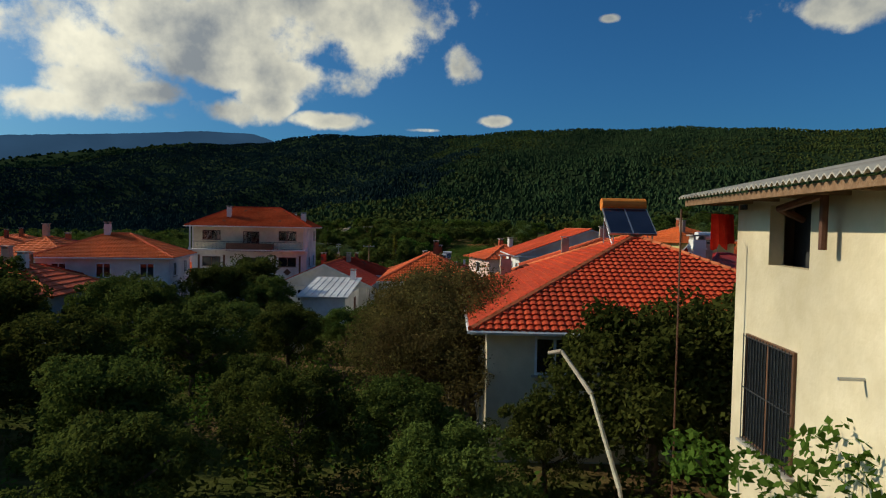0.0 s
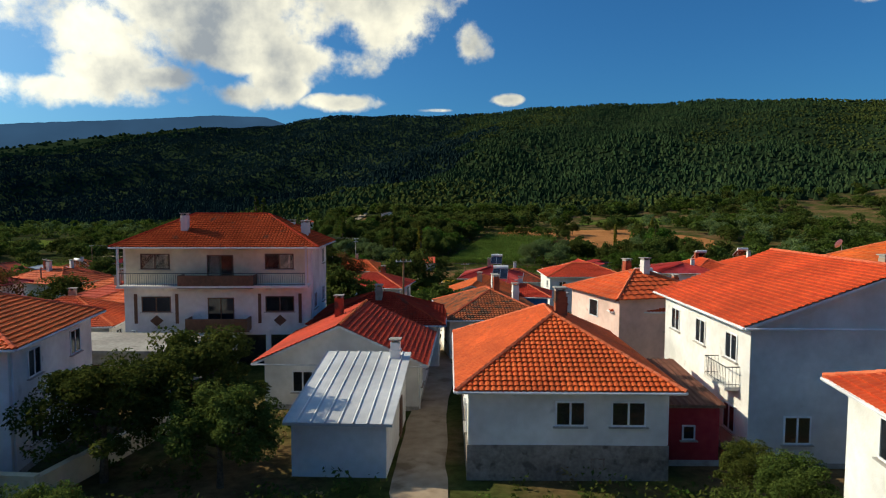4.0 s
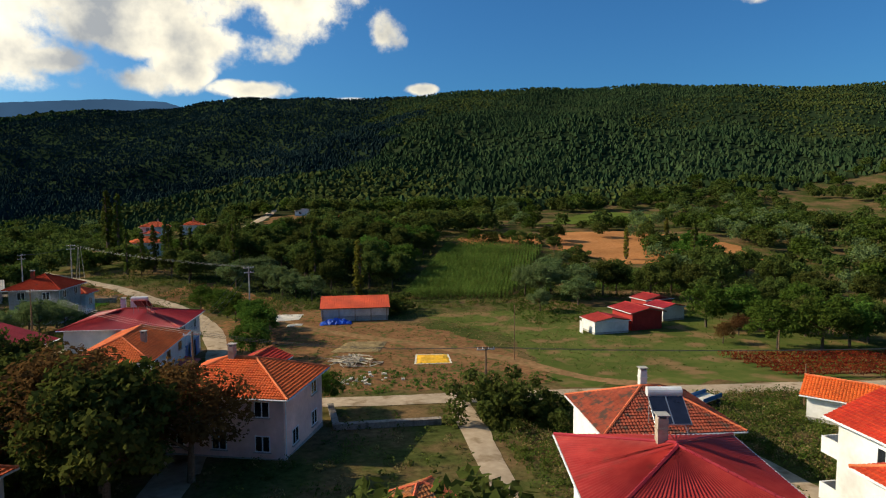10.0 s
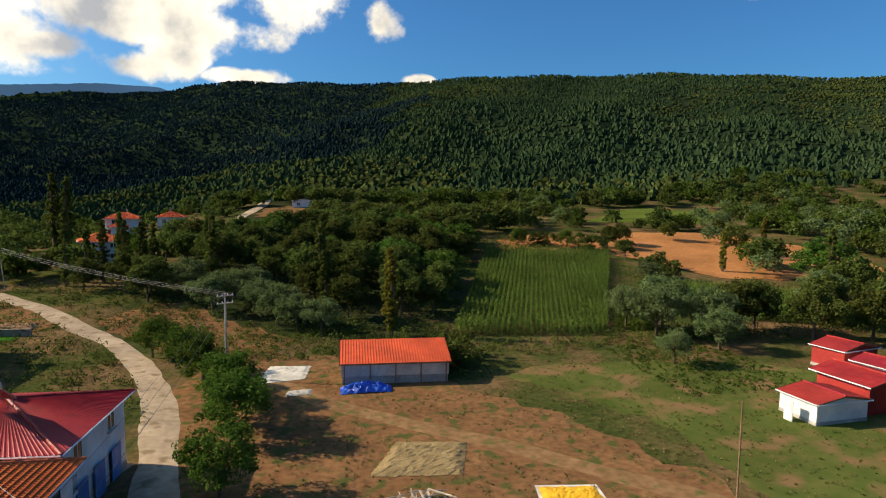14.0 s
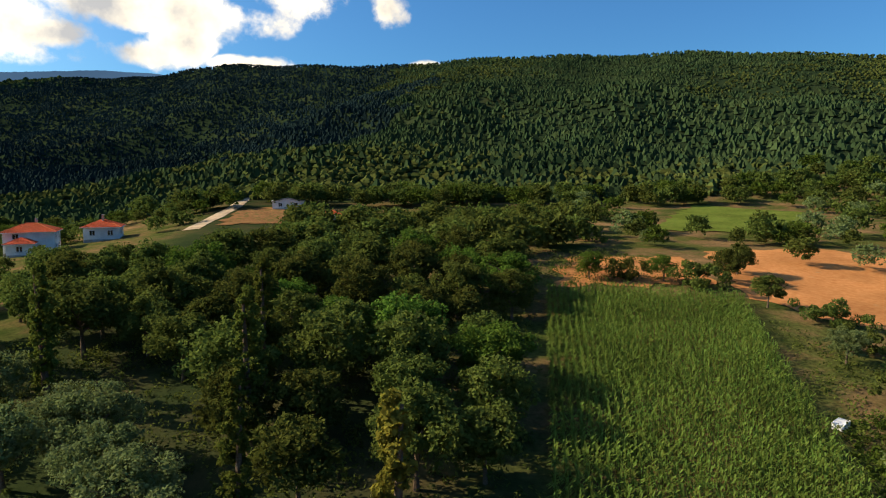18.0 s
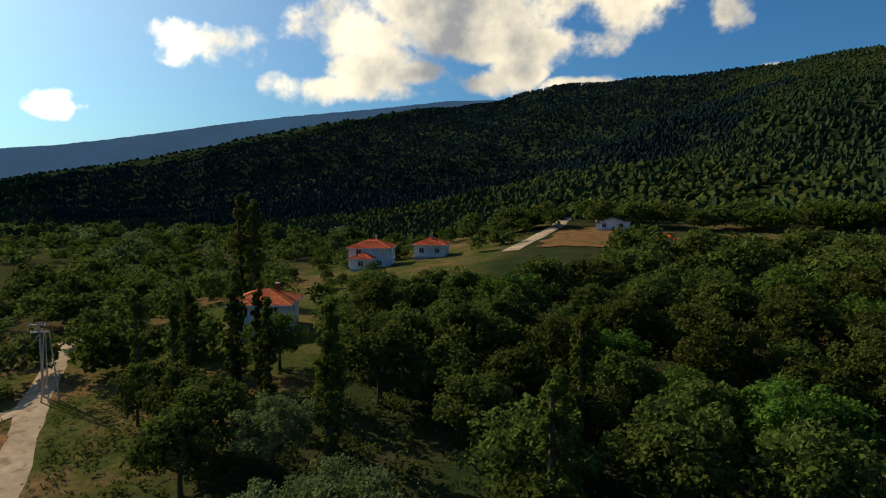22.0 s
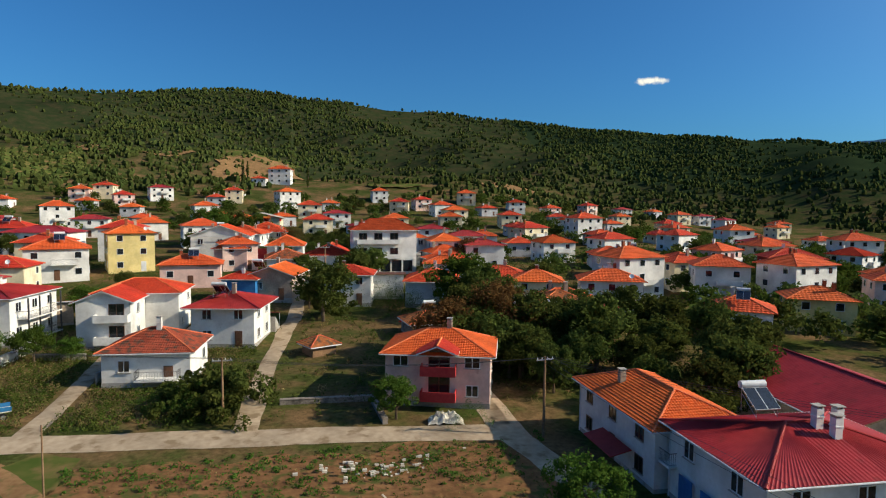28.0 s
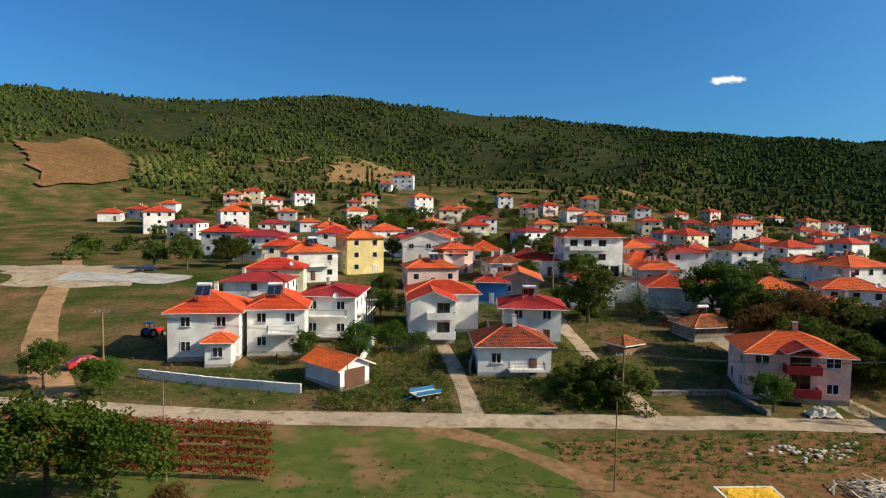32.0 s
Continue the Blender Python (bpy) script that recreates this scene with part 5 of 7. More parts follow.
for side in "SN":
    for fl in (1, 2):
        z = fl * 3.3
        if side == "S":
            add_balcony(hotel, side_pose(side, 14.2, 8.2, .2, z), 4.6 if fl == 1 else 5.6, 1.3, "solid", BROWN_FRAME)
            add_window(hotel, side_pose(side, 14.2, 8.2, .2, z + 1.25), 2.0, 2.1, BROWN_FRAME)
            for u in (-4.7, 4.7):
                add_window(hotel, side_pose(side, 14.2, 8.2, u, z + 1.8), 2.2, 1.2, BROWN_FRAME)
        else:
            add_balcony(hotel, side_pose(side, 14.2, 8.2, -1.6, z), 9.6, 1.4, "solid")
            for u in (-5, -1.6, 2):
                add_window(hotel, side_pose(side, 14.2, 8.2, u, z + 1.3), 1.8, 1.9, BROWN_FRAME)
    part_of("shop_front", Shape().box(-6.2, -.06, .2, 6.2, -.01, 2.7).mesh("shop_front", GLASS), hotel, side_pose(side, 14.2, 8.2, 0, 0), "dark glazed shop front")
    for k in range(6):
        part_of("pillar", kept(("hpil",), lambda: Shape().box(-.17, -.34, -1, .17, -.03, 3.1).mesh("pillar", WHITE)), hotel, side_pose(side, 14.2, 8.2, -6.4 + k * 2.56, 0))
part_of("loggia", Shape().box(-6.9, -.03, 6.7, 6.9, -.004, 9.5).mesh("loggia", CREAM), hotel, side_pose("S", 14.2, 8.2, 0, 0), "shaded cream back wall of the top-floor loggia")
part_of("loggia_railing", loggia_rail(), hotel, side_pose("S", 14.2, 8.2, 0, 6.66), "dark metal balustrade")
part_of("loggia_slab", Shape().box(-7.1, -1.35, 6.5, 7.1, 0, 6.66).mesh("loggia_slab", WHITE), hotel, side_pose("S", 14.2, 8.2, 0, 0))
for u in (-6.95, 6.95):
    part_of("loggia_post", kept(("lpost",), lambda: Shape().box(-.07, -1.3, 6.66, .07, -1.16, 9.6).mesh("loggia_post", WHITE)), hotel, side_pose("S", 14.2, 8.2, u, 0))
part_of("name_board", Shape().box(-2.6, -.16, 2.85, 2.6, -.1, 3.2).mesh("name_board", FRAME), hotel, side_pose("S", 14.2, 8.2, 0, 0), "pale sign board over the shop")
for k in range(9):
    part_of("sign_bar", kept(("sbar",), lambda: Shape().box(-.17, -.19, 2.92, .17, -.165, 3.12).mesh("sign_bar", DARK_STEEL)), hotel, side_pose("S", 14.2, 8.2, -2.2 + k * .55, 0))


def lozenge():
    return Shape().add([(0, -.05, -.44), (.5, -.05, 0), (0, -.05, .44), (-.5, -.05, 0), (0, 0, -.44), (.5, 0, 0), (0, 0, .44), (-.5, 0, 0)], [(0, 1, 2, 3), (0, 4, 5, 1), (1, 5, 6, 2), (2, 6, 7, 3), (3, 7, 4, 0)]).mesh("lozenge", BROWN_FRAME)
for u in (-4.7, 4.7):
    part_of("lozenge", kept(("loz",), lozenge), hotel, side_pose("S", 14.2, 8.2, u, 3.82), "brown diamond ornament")
    for k in (-1, 1):
        part_of("pilaster_strip", kept(("strip",), lambda: Shape().box(-.12, -.05, -1.2, .12, 0, 1.1).mesh("pilaster_strip", BROWN_FRAME)), hotel, side_pose("S", 14.2, 8.2, u + k * 1.55, 4.8))

# second row, seen from the flight over the roofs
nh = facing(-6.2, 84.2, -12, 8.2, 7.2, 5.6, 2, wall=WHITE, pitch=20, windows="EWN", door="N", label="white house with quoined corners and an orange hip roof", spare=())
add_window(nh, side_pose("S", 8.2, 7.2, .4, 2.4), .5, .5, BROWN_FRAME, sill=False)
def quoins():
    s = Shape()
    for k in range(11):
        s.box(-.22 if k % 2 else -.16, -.22 if k % 2 else -.16, k * .5, .06, .06, k * .5 + .3)
    return s.mesh("quoin", GREY_WALL)
for cx, r in ((4.1, 90), (-4.1, 0)):
    part_of("quoin", kept(("quoins",), quoins), nh, pose(cx, -3.6, .1, 0, 0, r))
lh2 = house(-20.6, 89.2, -16, 9, 11, 4.6, 1, wall=WHITE, pitch=22, label="low white house with an orange tiled roof", windows="SE")
house(-12.6, 83.2, -8, 7, 6, 4.2, 1, style="lean", cover="sheet", roof=METAL_BROWN, wall=WHITE, pitch=3, windows="", door="", chimneys=0, label="annexe with a brown sheet roof", name="annexe", category="annexe")
gabr = house(7.5, 81.3, -14, 8, 10.5, 4.6, 1, style="gable", wall=BARE, pitch=20, label="house with an orange tiled gable roof", over=.7)
house(13.6, 84.4, -14, 6, 5, 4.4, 1, wall=BLUE_PAINT, label="small blue rendered annexe with a tiled roof")
solar_heater(*on_house(gabr, 2.2, 4.6, 5.6))
pale = house(26.2, 102.6, -3, 11.2, 8.4, 6.2, 2, wall=WHITE, pitch=20, windows="SWE", door="S", label="white two-storey house with an orange hip roof", win=(1.1, 1.0), chimneys=0, over=.5)
wing = house(28.8, 110.2, -3, 6.6, 6.8, 6.4, 2, style="gable", wall=WHITE, pitch=22, windows="WE", door="", chimneys=0, label="white balconied house wing with a tiled gable roof", name="house_wing", category="house")
for fl in (0, 1):
    add_balcony(wing, side_pose("N", 6.6, 6.8, 1.2, .9 + fl * 2.9), 4.2, 1.3, "solid")
    add_window(wing, side_pose("N", 6.6, 6.8, 1.6, 2.1 + fl * 2.9), 1.9, 1.9, BROWN_FRAME)
mar = house(13.2, 110.6, -12, 8.4, 8.8, 5.6, 2, style="hip", cover="sheet", roof=METAL_RED, wall=WHITE, pitch=17, over=1.0, label="white house with verandas under a maroon sheet roof", windows="NEW", chimneys=1)
for fl in (0, 1):
    add_balcony(mar, side_pose("S", 8.4, 8.8, .6, .4 + fl * 2.4), 7.0, 2.2, "solid")
for x in (-3.0, 3.8):
    part_of("post", kept(("mpost",), lambda: Shape().box(-.09, -.09, -.8, .09, .09, 5.2).mesh("post", DARK_STEEL)), mar, pose(x, -6.4, 0))
part_of("wash_line_cloth", Shape().box(.6, -5.4, 3.6, 2.2, -5.36, 4.5).mesh("wash_line_cloth", RED_CLOTH), mar, None, "red cloth hung to dry")
add_roof(mar, 6.2, 3.0, 4.9, "hip", 17, .6, "sheet", METAL_RED, True, pose(1.2, -5.4, .2))
for k, x in enumerate((-2.4, 2.2)):
    p = part_of("porch_roof", kept(("porch",), lambda: quads_mesh("porch_roof", facet((-2.2, -1.2, 2.2), (2.2, -1.2, 2.2), (2.2, 1.2, 2.7), (-2.2, 1.2, 2.7), 9, .3, 5, 0, "sheet"), METAL_RED)), mar, pose(x, -8.4, 0))
    for sx in (-2, 2):
        part_of("porch_post", kept(("ppost",), lambda: Shape().tube((0, -1.1, -.8), (0, -1.1, 2.2), .05).mesh("porch_post", WHITE)), p, pose(sx, 0, 0))
solar_heater(*on_house(mar, .6, 3.2, 6.9), red=False)
s = Shape()
for k in range(12):
    s.box(-4.9 + .0, -8 + k * .28, 0, -3.9, -7.72 + k * .28, .2 + k * .2)
part_of("stairs", s.mesh("stairs", CONCRETE), mar, None, "outdoor concrete stairs")
pat = house(20.2, 125.6, -6, 9.2, 8.0, 3.9, 1, roof=TILE_OLD, wall=WHITE, pitch=24, label="low white house with a weathered patched tile roof", windows="NEWS", door="N")
add_balcony(pat, side_pose("N", 9.2, 8.0, 1.4, .9), 4.4, 1.6, "bars")
gar = house(42.5, 129.6, 40, 4.4, 6.6, 2.6, 1, style="gable", wall=WHITE, pitch=24, windows="", door="", chimneys=0, label="small white garage with an orange tiled gable roof", name="garage", category="garage")
part_of("garage_door", Shape().box(-1.5, -.06, 0, 1.5, -.01, 2.2).mesh("garage_door", DARK_WOOD), gar, side_pose("N", 4.4, 6.6, 0, 0), "dark wooden garage door")
pnk = house(-10.7, 137.2, -20, 10.8, 8.4, 5.5, 2, wall=PINK, pitch=22, label="pale pink two-storey house with an orange hip roof", windows="SWE", door="")
for u in (-3.8, 3.6):
    add_window(pnk, side_pose("N", 11.2, 8.4, u, 4.6), 1.6, 1.3)
    add_window(pnk, side_pose("N", 11.2, 8.4, u, 1.6), 1.3, 1.2)
for fl in (0, 1):
    add_balcony(pnk, side_pose("N", 11.2, 8.4, .2, .9 + fl * 2.6), 3.6, 1.5, "solid", RED_WALL)
    add_window(pnk, side_pose("N", 11.2, 8.4, .2, 2.2 + fl * 2.6), 2.2, 1.9, BROWN_FRAME)
add_roof(pnk, 3.4, 3.2, 6.0, "gable", 22, .4, "tile", TILE, True, pose(-.2, 4.3, -.1))
# corner house and the maroon-roofed house by the bend
th = house(-24.6, 156.2, -3, 7.4, 13.6, 5.1, 2, wall=WHITE, pitch=22, label="white two-storey corner house with an orange hip roof", windows="ESN", door="E", frame_mat=BROWN_FRAME)
add_balcony(th, side_pose("N", 7.4, 13.6, -1.2, 2.6), 4.4, 1.4, "bars")
part_of("awning", Shape().box(0, -2.5, 2.5, 1.8, 2.5, 2.58).mesh("awning", METAL_RED), th, pose(3.7, 2, 0, 0, 14, 0), "dark red sheet awning over the door")
mh = house(-27.6, 168.8, -4, 13.0, 10.4, 5.6, 2, cover="sheet", roof=METAL_RED, wall=WHITE, pitch=15, label="white house with blue doors and a maroon sheet roof", windows="NEW", door="E", chimneys=3)
for u in (-2.6, 0, 2.8):
    part_of("shutter", kept(("shut",), lambda: Shape().box(-.8, -.07, .1, .8, -.01, 2.4).mesh("shutter", BLUE_PAINT)), mh, side_pose("E", 13.4, 11.4, u, 0), "blue painted door leaf")
solar_heater(*on_house(mh, 1.6, -2.4, 7.2, 180))
barn = house(-43.6, 156.4, -8.4, 12.2, 17.6, 4.6, 1, style="gable", cover="sheet", roof=METAL_RED, wall=BARE, pitch=17, windows="", door="", chimneys=0, label="long barn with a broad maroon sheet gable roof", name="barn", category="barn", over=.9)
gh = house(-50.6, 166.8, -12, 7.4, 12, 7.4, 3, style="gable", cover="sheet", roof=METAL_RED, wall=WHITE, pitch=20, windows="E", door="", chimneys=2, label="three-storey pale house with balconies and a maroon roof", win=(1.2, 1.3))
for fl in (1, 2):
    add_balcony(gh, side_pose("N", 7.4, 12, 1.2, fl * 2.5), 4.6, 1.4, "solid")
    add_window(gh, side_pose("N", 7.4, 12, 1.2, fl * 2.5 + 1.2), 1.8, 1.7, BROWN_FRAME)
    add_window(gh, side_pose("N", 7.4, 12, -2.2, fl * 2.5 + 1.2), 1.2, 1.2, BROWN_FRAME)
solar_heater(*on_house(gh, 1.2, 0, 8.4, 200))
marhip = house(-71.0, 171.4, 6, 9, 8.6, 4.8, 2, cover="sheet", roof=METAL_RED, wall=CREAM, pitch=16, over=.9, label="cream house with a broad maroon hip roof")
orh = house(-98, 158.6, -14, 8, 11, 3.4, 1, style="gable", wall=WHITE, label="white shed-like house with an orange roof", windows="NE", cover="sheet", roof=METAL_ORANGE)
house(-84, 171.6, 0, 8, 8, 3.4, 1, roof=TILE_OLD, wall=BARE, label="low old house with a weathered tile roof")
house(-95, 169.8, 4, 6, 6, 2.8, 1, cover="sheet", roof=METAL_WHITE, wall=CONCRETE, style="gable", pitch=12, label="small shed with a grey sheet roof", name="shed", category="shed", windows="E", chimneys=0)
blueshed = house(-139, 139, 14, 15, 8, 3.6, 1, style="gable", cover="sheet", roof=METAL_BLUE, wall=CONCRETE, pitch=12, windows="N", door="", chimneys=0, label="long shed with a bright blue sheet roof", name="shed", category="shed")
sol = house(-66.6, 187.4, -10, 7.6, 8.4, 3.4, 1, cover="sheet", roof=METAL_RED, wall=CONCRETE, pitch=18, label="low grey house with a maroon sheet roof", windows="ENS")
solar_heater(*on_house(sol, 1.4, -1.8, 4.4, 90))
house(-79, 187, -4, 6.5, 6.5, 2.8, 1, roof=TILE_OLD, wall=BARE, label="old outbuilding with a sagging tiled roof", windows="E", chimneys=0)
vla = house(-50.9, 201.4, -4, 7.8, 8.2, 6.2, 2, wall=CONCRETE, roof=TILE_DARK, pitch=25, label="grey villa with a brown-red tiled hip roof", windows="ENS", over=.7)
porch = house(-47.7, 207.6, -4, 3.4, 3.8, 4.0, 1, wall=WHITE, roof=TILE, pitch=25, windows="E", door="", chimneys=0, label="small round-ended porch with a tiled roof", name="porch", category="porch")
tile2 = house(-73, 213.2, -4, 7.6, 8.6, 3.8, 1, wall=WHITE, roof=TILE_DARK, pitch=22, label="white bungalow with a red-brown tiled roof", windows="EN")
house(-70, 223, 24, 4.4, 7.5, 2.6, 1, style="lean", cover="sheet", roof=FIBRE, wall=BARE, pitch=8, windows="", chimneys=0, label="low outbuilding with a fibre sheet roof", name="outbuilding", category="outbuilding")
rest = house(-146, 194.4, -2, 9, 12, 3.2, 1, cover="sheet", roof=METAL_RED, wall=WHITE, pitch=14, windows="ENS", label="low white roadside house with a red roof", chimneys=0)
pergola = thing("pergola", -138, 196, None, -4, "long dark timber pergola beside a roadside house", "pergola")
for k in range(5):
    part_of("post", kept(("perg",), lambda: Shape().box(-.1, -.1, 0, .1, .1, 2.6).box(3.4, -.1, 0, 3.6, .1, 2.6).mesh("post", DARK_WOOD)), pergola, pose(0, -6 + 3 * k, 0))
part_of("slatted_roof", Shape().box(-.4, -6.6, 2.6, 4, 6.6, 2.75).mesh("slatted_roof", DARK_WOOD), pergola)
polytunnel = thing("greenhouse", -168, 197.5, None, 0, "row of white polythene greenhouse hoops", "greenhouse")
s = Shape()
for k in range(9):
    for j in range(8):
        a0, a1 = math.pi * j / 8, math.pi * (j + 1) / 8
        s.add([(2 * math.cos(a0), k * 1.6, 1.8 * math.sin(a0)), (2 * math.cos(a1), k * 1.6, 1.8 * math.sin(a1)), (2 * math.cos(a1), k * 1.6 + 1.3, 1.8 * math.sin(a1)), (2 * math.cos(a0), k * 1.6 + 1.3, 1.8 * math.sin(a0))], [(0, 1, 2, 3)])
part_of("cover", s.mesh("cover", PLASTIC), polytunnel)
farshed = house(-392, 408, -18, 10, 27, 5, 1, style="gable", cover="sheet", roof=METAL_WHITE, wall=GREY_WALL, pitch=12, windows="", door="", chimneys=0, label="large farm shed with a pale metal roof", name="farm_shed", category="shed", fine=False)
house(-116, 166, 20, 10, 6, 3.4, 1, style="gable", wall=WHITE, pitch=18, windows="E", door="", chimneys=1, label="low white house with a red tiled gable roof among gardens")
# beyond the fields
vil = house(-66, 338, 12, 10, 8, 5.2, 2, wall=WHITE, label="white villa with an orange roof among the trees", roof=TILE)
house(-66, 332.5, 12, 5, 5, 3, 1, wall=WHITE, label="white villa annexe with an orange roof", chimneys=0)
house(-54.5, 350, 8, 8, 7, 3.6, 1, wall=WHITE, label="small white house with an orange roof among the trees")
house(-52, 271, 20, 8, 7, 4.6, 2, wall=WHITE, label="white house with an orange roof hidden among trees")
house(-11, 394, 0, 10, 5, 2.8, 1, style="gable", cover="sheet", roof=METAL_WHITE, wall=WHITE, pitch=10, windows="S", door="", chimneys=0, label="long low white farm building", name="farm_building", category="building", over=.3)
house(2, 352, 10, 6, 5, 3, 1, label="small house with an orange roof behind the orchard", chimneys=0)
# field sheds
shed = house(1.6, 191.4, -3, 11.2, 4.4, 2.4, 1, style="lean", cover="sheet", roof=METAL_ORANGE, wall=CONCRETE, pitch=15, windows="", door="", chimneys=0, label="long open field shed with an orange sheet roof", name="field_shed", category="shed", over=.35, plinth=False)
for k in range(5):
    part_of("post", kept(("spost",), lambda: Shape().box(-.06, -.06, -.5, .06, .06, 2.35).mesh("post", WOOD)), shed, pose(-5.4 + k * 2.7, -2.42, 0))
part_of("front_sheet", Shape().box(-5.7, -2.36, .9, 5.7, -2.33, 2.3).mesh("front_sheet", PALE_TARP), shed, None, "pale plastic sheet across the front")
tarp = thing("tarpaulin", -1.8, 187.4, None, 0, "crumpled blue tarpaulin over a heap beside the shed", "tarpaulin")
def crumple(w, d, tall, mat, seed, n=16):
    rng = np.random.default_rng(seed)
    s = Shape()
    hgt = rng.uniform(.25, 1, (n, n)) * tall * np.outer(np.sin(np.linspace(.05, 3.09, n)), np.sin(np.linspace(.05, 3.09, n))) ** .5
    for j in range(n):
        for i in range(n):
            s.v.append(((i / (n - 1) - .5) * w + rng.normal() * w * .01, (j / (n - 1) - .5) * d + rng.normal() * d * .01, float(hgt[j, i])))
    s.f = [(j * n + i, j * n + i + 1, (j + 1) * n + i + 1, (j + 1) * n + i) for j in range(n - 1) for i in range(n - 1)]
    return s.mesh("heap", mat)
part_of("cover", crumple(5.2, 2.2, 1.1, BLUE_TARP, 3), tarp)
wsh = house(39.6, 173.2, 4, 5.8, 4.2, 2.1, 1, style="gable", cover="sheet", roof=METAL_RED, wall=WHITE, pitch=10, windows="", door="", chimneys=0, label="low white shed with a red sheet roof", name="field_shed", category="shed", over=.25)
add_door(wsh, side_pose("W", 8.4, 4.6, .3, 0), 1.0, 1.9, WHITE)
rsh = house(46.2, 175.4, 6, 5.4, 5.6, 3.0, 1, style="gable", cover="sheet", roof=METAL_RED, wall=RED_PAINT, pitch=12, windows="", door="", chimneys=0, label="red painted board shed with a red roof", name="board_shed", category="shed", plinth=False)
for k in range(18):
    part_of("board", kept(("rboard",), lambda: Shape().box(0, -2.84, 0, .26, -2.8, 2.95).mesh("board", RED_PAINT)), rsh, pose(-2.7 + k * .305, 0, 0))
house(54.2, 180.4, 12, 4.6, 4.2, 2.4, 1, style="gable", cover="sheet", roof=METAL_RED, wall=WHITE, pitch=12, windows="", chimneys=0, label="small white shed with a red roof", name="field_shed", category="shed", over=.25)
house(55.4, 187, 12, 6, 4, 2.6, 1, style="gable", cover="sheet", roof=METAL_RED, wall=RED_PAINT, pitch=12, windows="", chimneys=0, label="small red shed behind the trees", name="field_shed", category="shed", over=.25)

# the white villa group east of the lane
vA = house(60.0, 115.2, 0, 9, 10, 6.4, 2, wall=WHITE, pitch=24, label="large white villa with orange roofs and porches", windows="NEWS", door="N")
house(57.6, 121.5, 0, 3.2, 3.2, 3.4, 1, wall=WHITE, pitch=25, windows="N", door="", chimneys=0, label="small tiled entrance porch of a white villa", name="porch", category="porch")
vB = house(51.0, 112.8, 0, 7.6, 11, 6.4, 2, wall=WHITE, pitch=24, label="white villa wing with an orange roof and solar panels", windows="NWS", door="")
add_balcony(vB, side_pose("N", 7.6, 11, 1.0, 3.0), 4.2, 1.5, "bars")
solar_heater(*on_house(vA, .5, 2.6, 8.0, 180))
solar_heater(*on_house(vB, .5, 2.6, 7.6, 180))
vC = house(43.6, 105.6, -10, 8.4, 11, 6.6, 2, cover="sheet", roof=METAL_RED, wall=WHITE, pitch=13, label="white house with open balconies under a maroon roof", windows="NEWS", door="")
for fl in (0, 1):
    add_balcony(vC, side_pose("W", 8.4, 11, 0, .7 + fl * 2.9), 8.0, 1.6, "bars")
    add_balcony(vC, side_pose("N", 8.4, 11, 0, .7 + fl * 2.9), 6.0, 1.5, "bars")
dish(*on_house(vC, -1.5, 5.9, 6.0, 180))
for u in range(4):
    part_of("post", kept(("vcp",), lambda: Shape().box(-.08, -.08, -.8, .08, .08, 6.3).mesh("post", DARK_STEEL)), vC, pose(-4.2 - 1.5, -3.8 + u * 2.6, 0))
house(42.0, 98.0, 20, 9, 3.4, 2.6, 1, style="lean", wall=BARE, pitch=16, windows="", door="", chimneys=0, label="low shed with an orange tiled roof in a garden", name="garden_shed", category="shed")

# the village behind: middle of the side that looks to the field, bearing, width, depth, eaves, storeys
ROWS = [
    (49.5, 66.5, 196, 11, 9, 6.4, 2, TILE, WHITE), (38, 57.5, 199, 9, 9, 8.4, 3, TILE, YELLOW), (66, 30, 172, 15, 10, 6.6, 2, METAL_RED, WHITE), (78, 18, 176, 13, 9, 6.8, 2, TILE, GREY_WALL),
    (58.2, 90.5, 172, 11, 8, 5.2, 2, METAL_RED, WHITE), (56, 79.5, 180, 11, 8, 5.4, 2, TILE, CREAM), (24, 73.7, 184, 11, 8, 4.4, 1, TILE, PINK), (15.9, 57.2, 193, 7.6, 7, 6, 2, TILE, PINK),
    (23.5, 42, 184, 6, 6, 5, 2, TILE, WHITE), (24, 20, 190, 9, 8, 5.8, 2, METAL_RED, WHITE), (30, 6, 194, 11, 9, 6.6, 2, TILE, WHITE),
    (-33.5, 89, 158, 11, 8, 4.4, 1, TILE, GREY_WALL), (-69.5, 77, 160, 10.4, 9, 5.4, 2, TILE, WHITE), (-50.2, 103, 158, 10.8, 8, 5.8, 2, TILE, WHITE), (-76, 99, 152, 10, 9, 7.4, 2, TILE, WHITE),
    (-28.3, 125.5, 158, 12, 8, 4.0, 1, TILE, GREY_WALL), (-36, 113.5, 158, 9, 7, 4.8, 2, TILE, CREAM), (-44.5, 115, 160, 6, 6, 3.8, 1, METAL_RED, WHITE), (-58.5, 125, 140, 9, 8, 5.0, 2, TILE, WHITE),
    (-77, 121.5, 148, 9.6, 8, 5.4, 2, TILE, YELLOW), (-101, 91, 156, 11, 9, 7.4, 2, TILE, RED_WALL), (-105.5, 112.5, 145, 11, 9, 6.2, 2, TILE, PINK), (-127, 114, 140, 10, 8, 4.6, 1, TILE, YELLOW),
    (-38, 98, 160, 9, 8, 5, 2, TILE, CREAM), (-15.4, 109, 4, 8.2, 6, 2.4, 1, TILE_OLD, STONE), (-33, 107, 20, 9, 7, 2.8, 1, TILE_OLD, BARE),
]
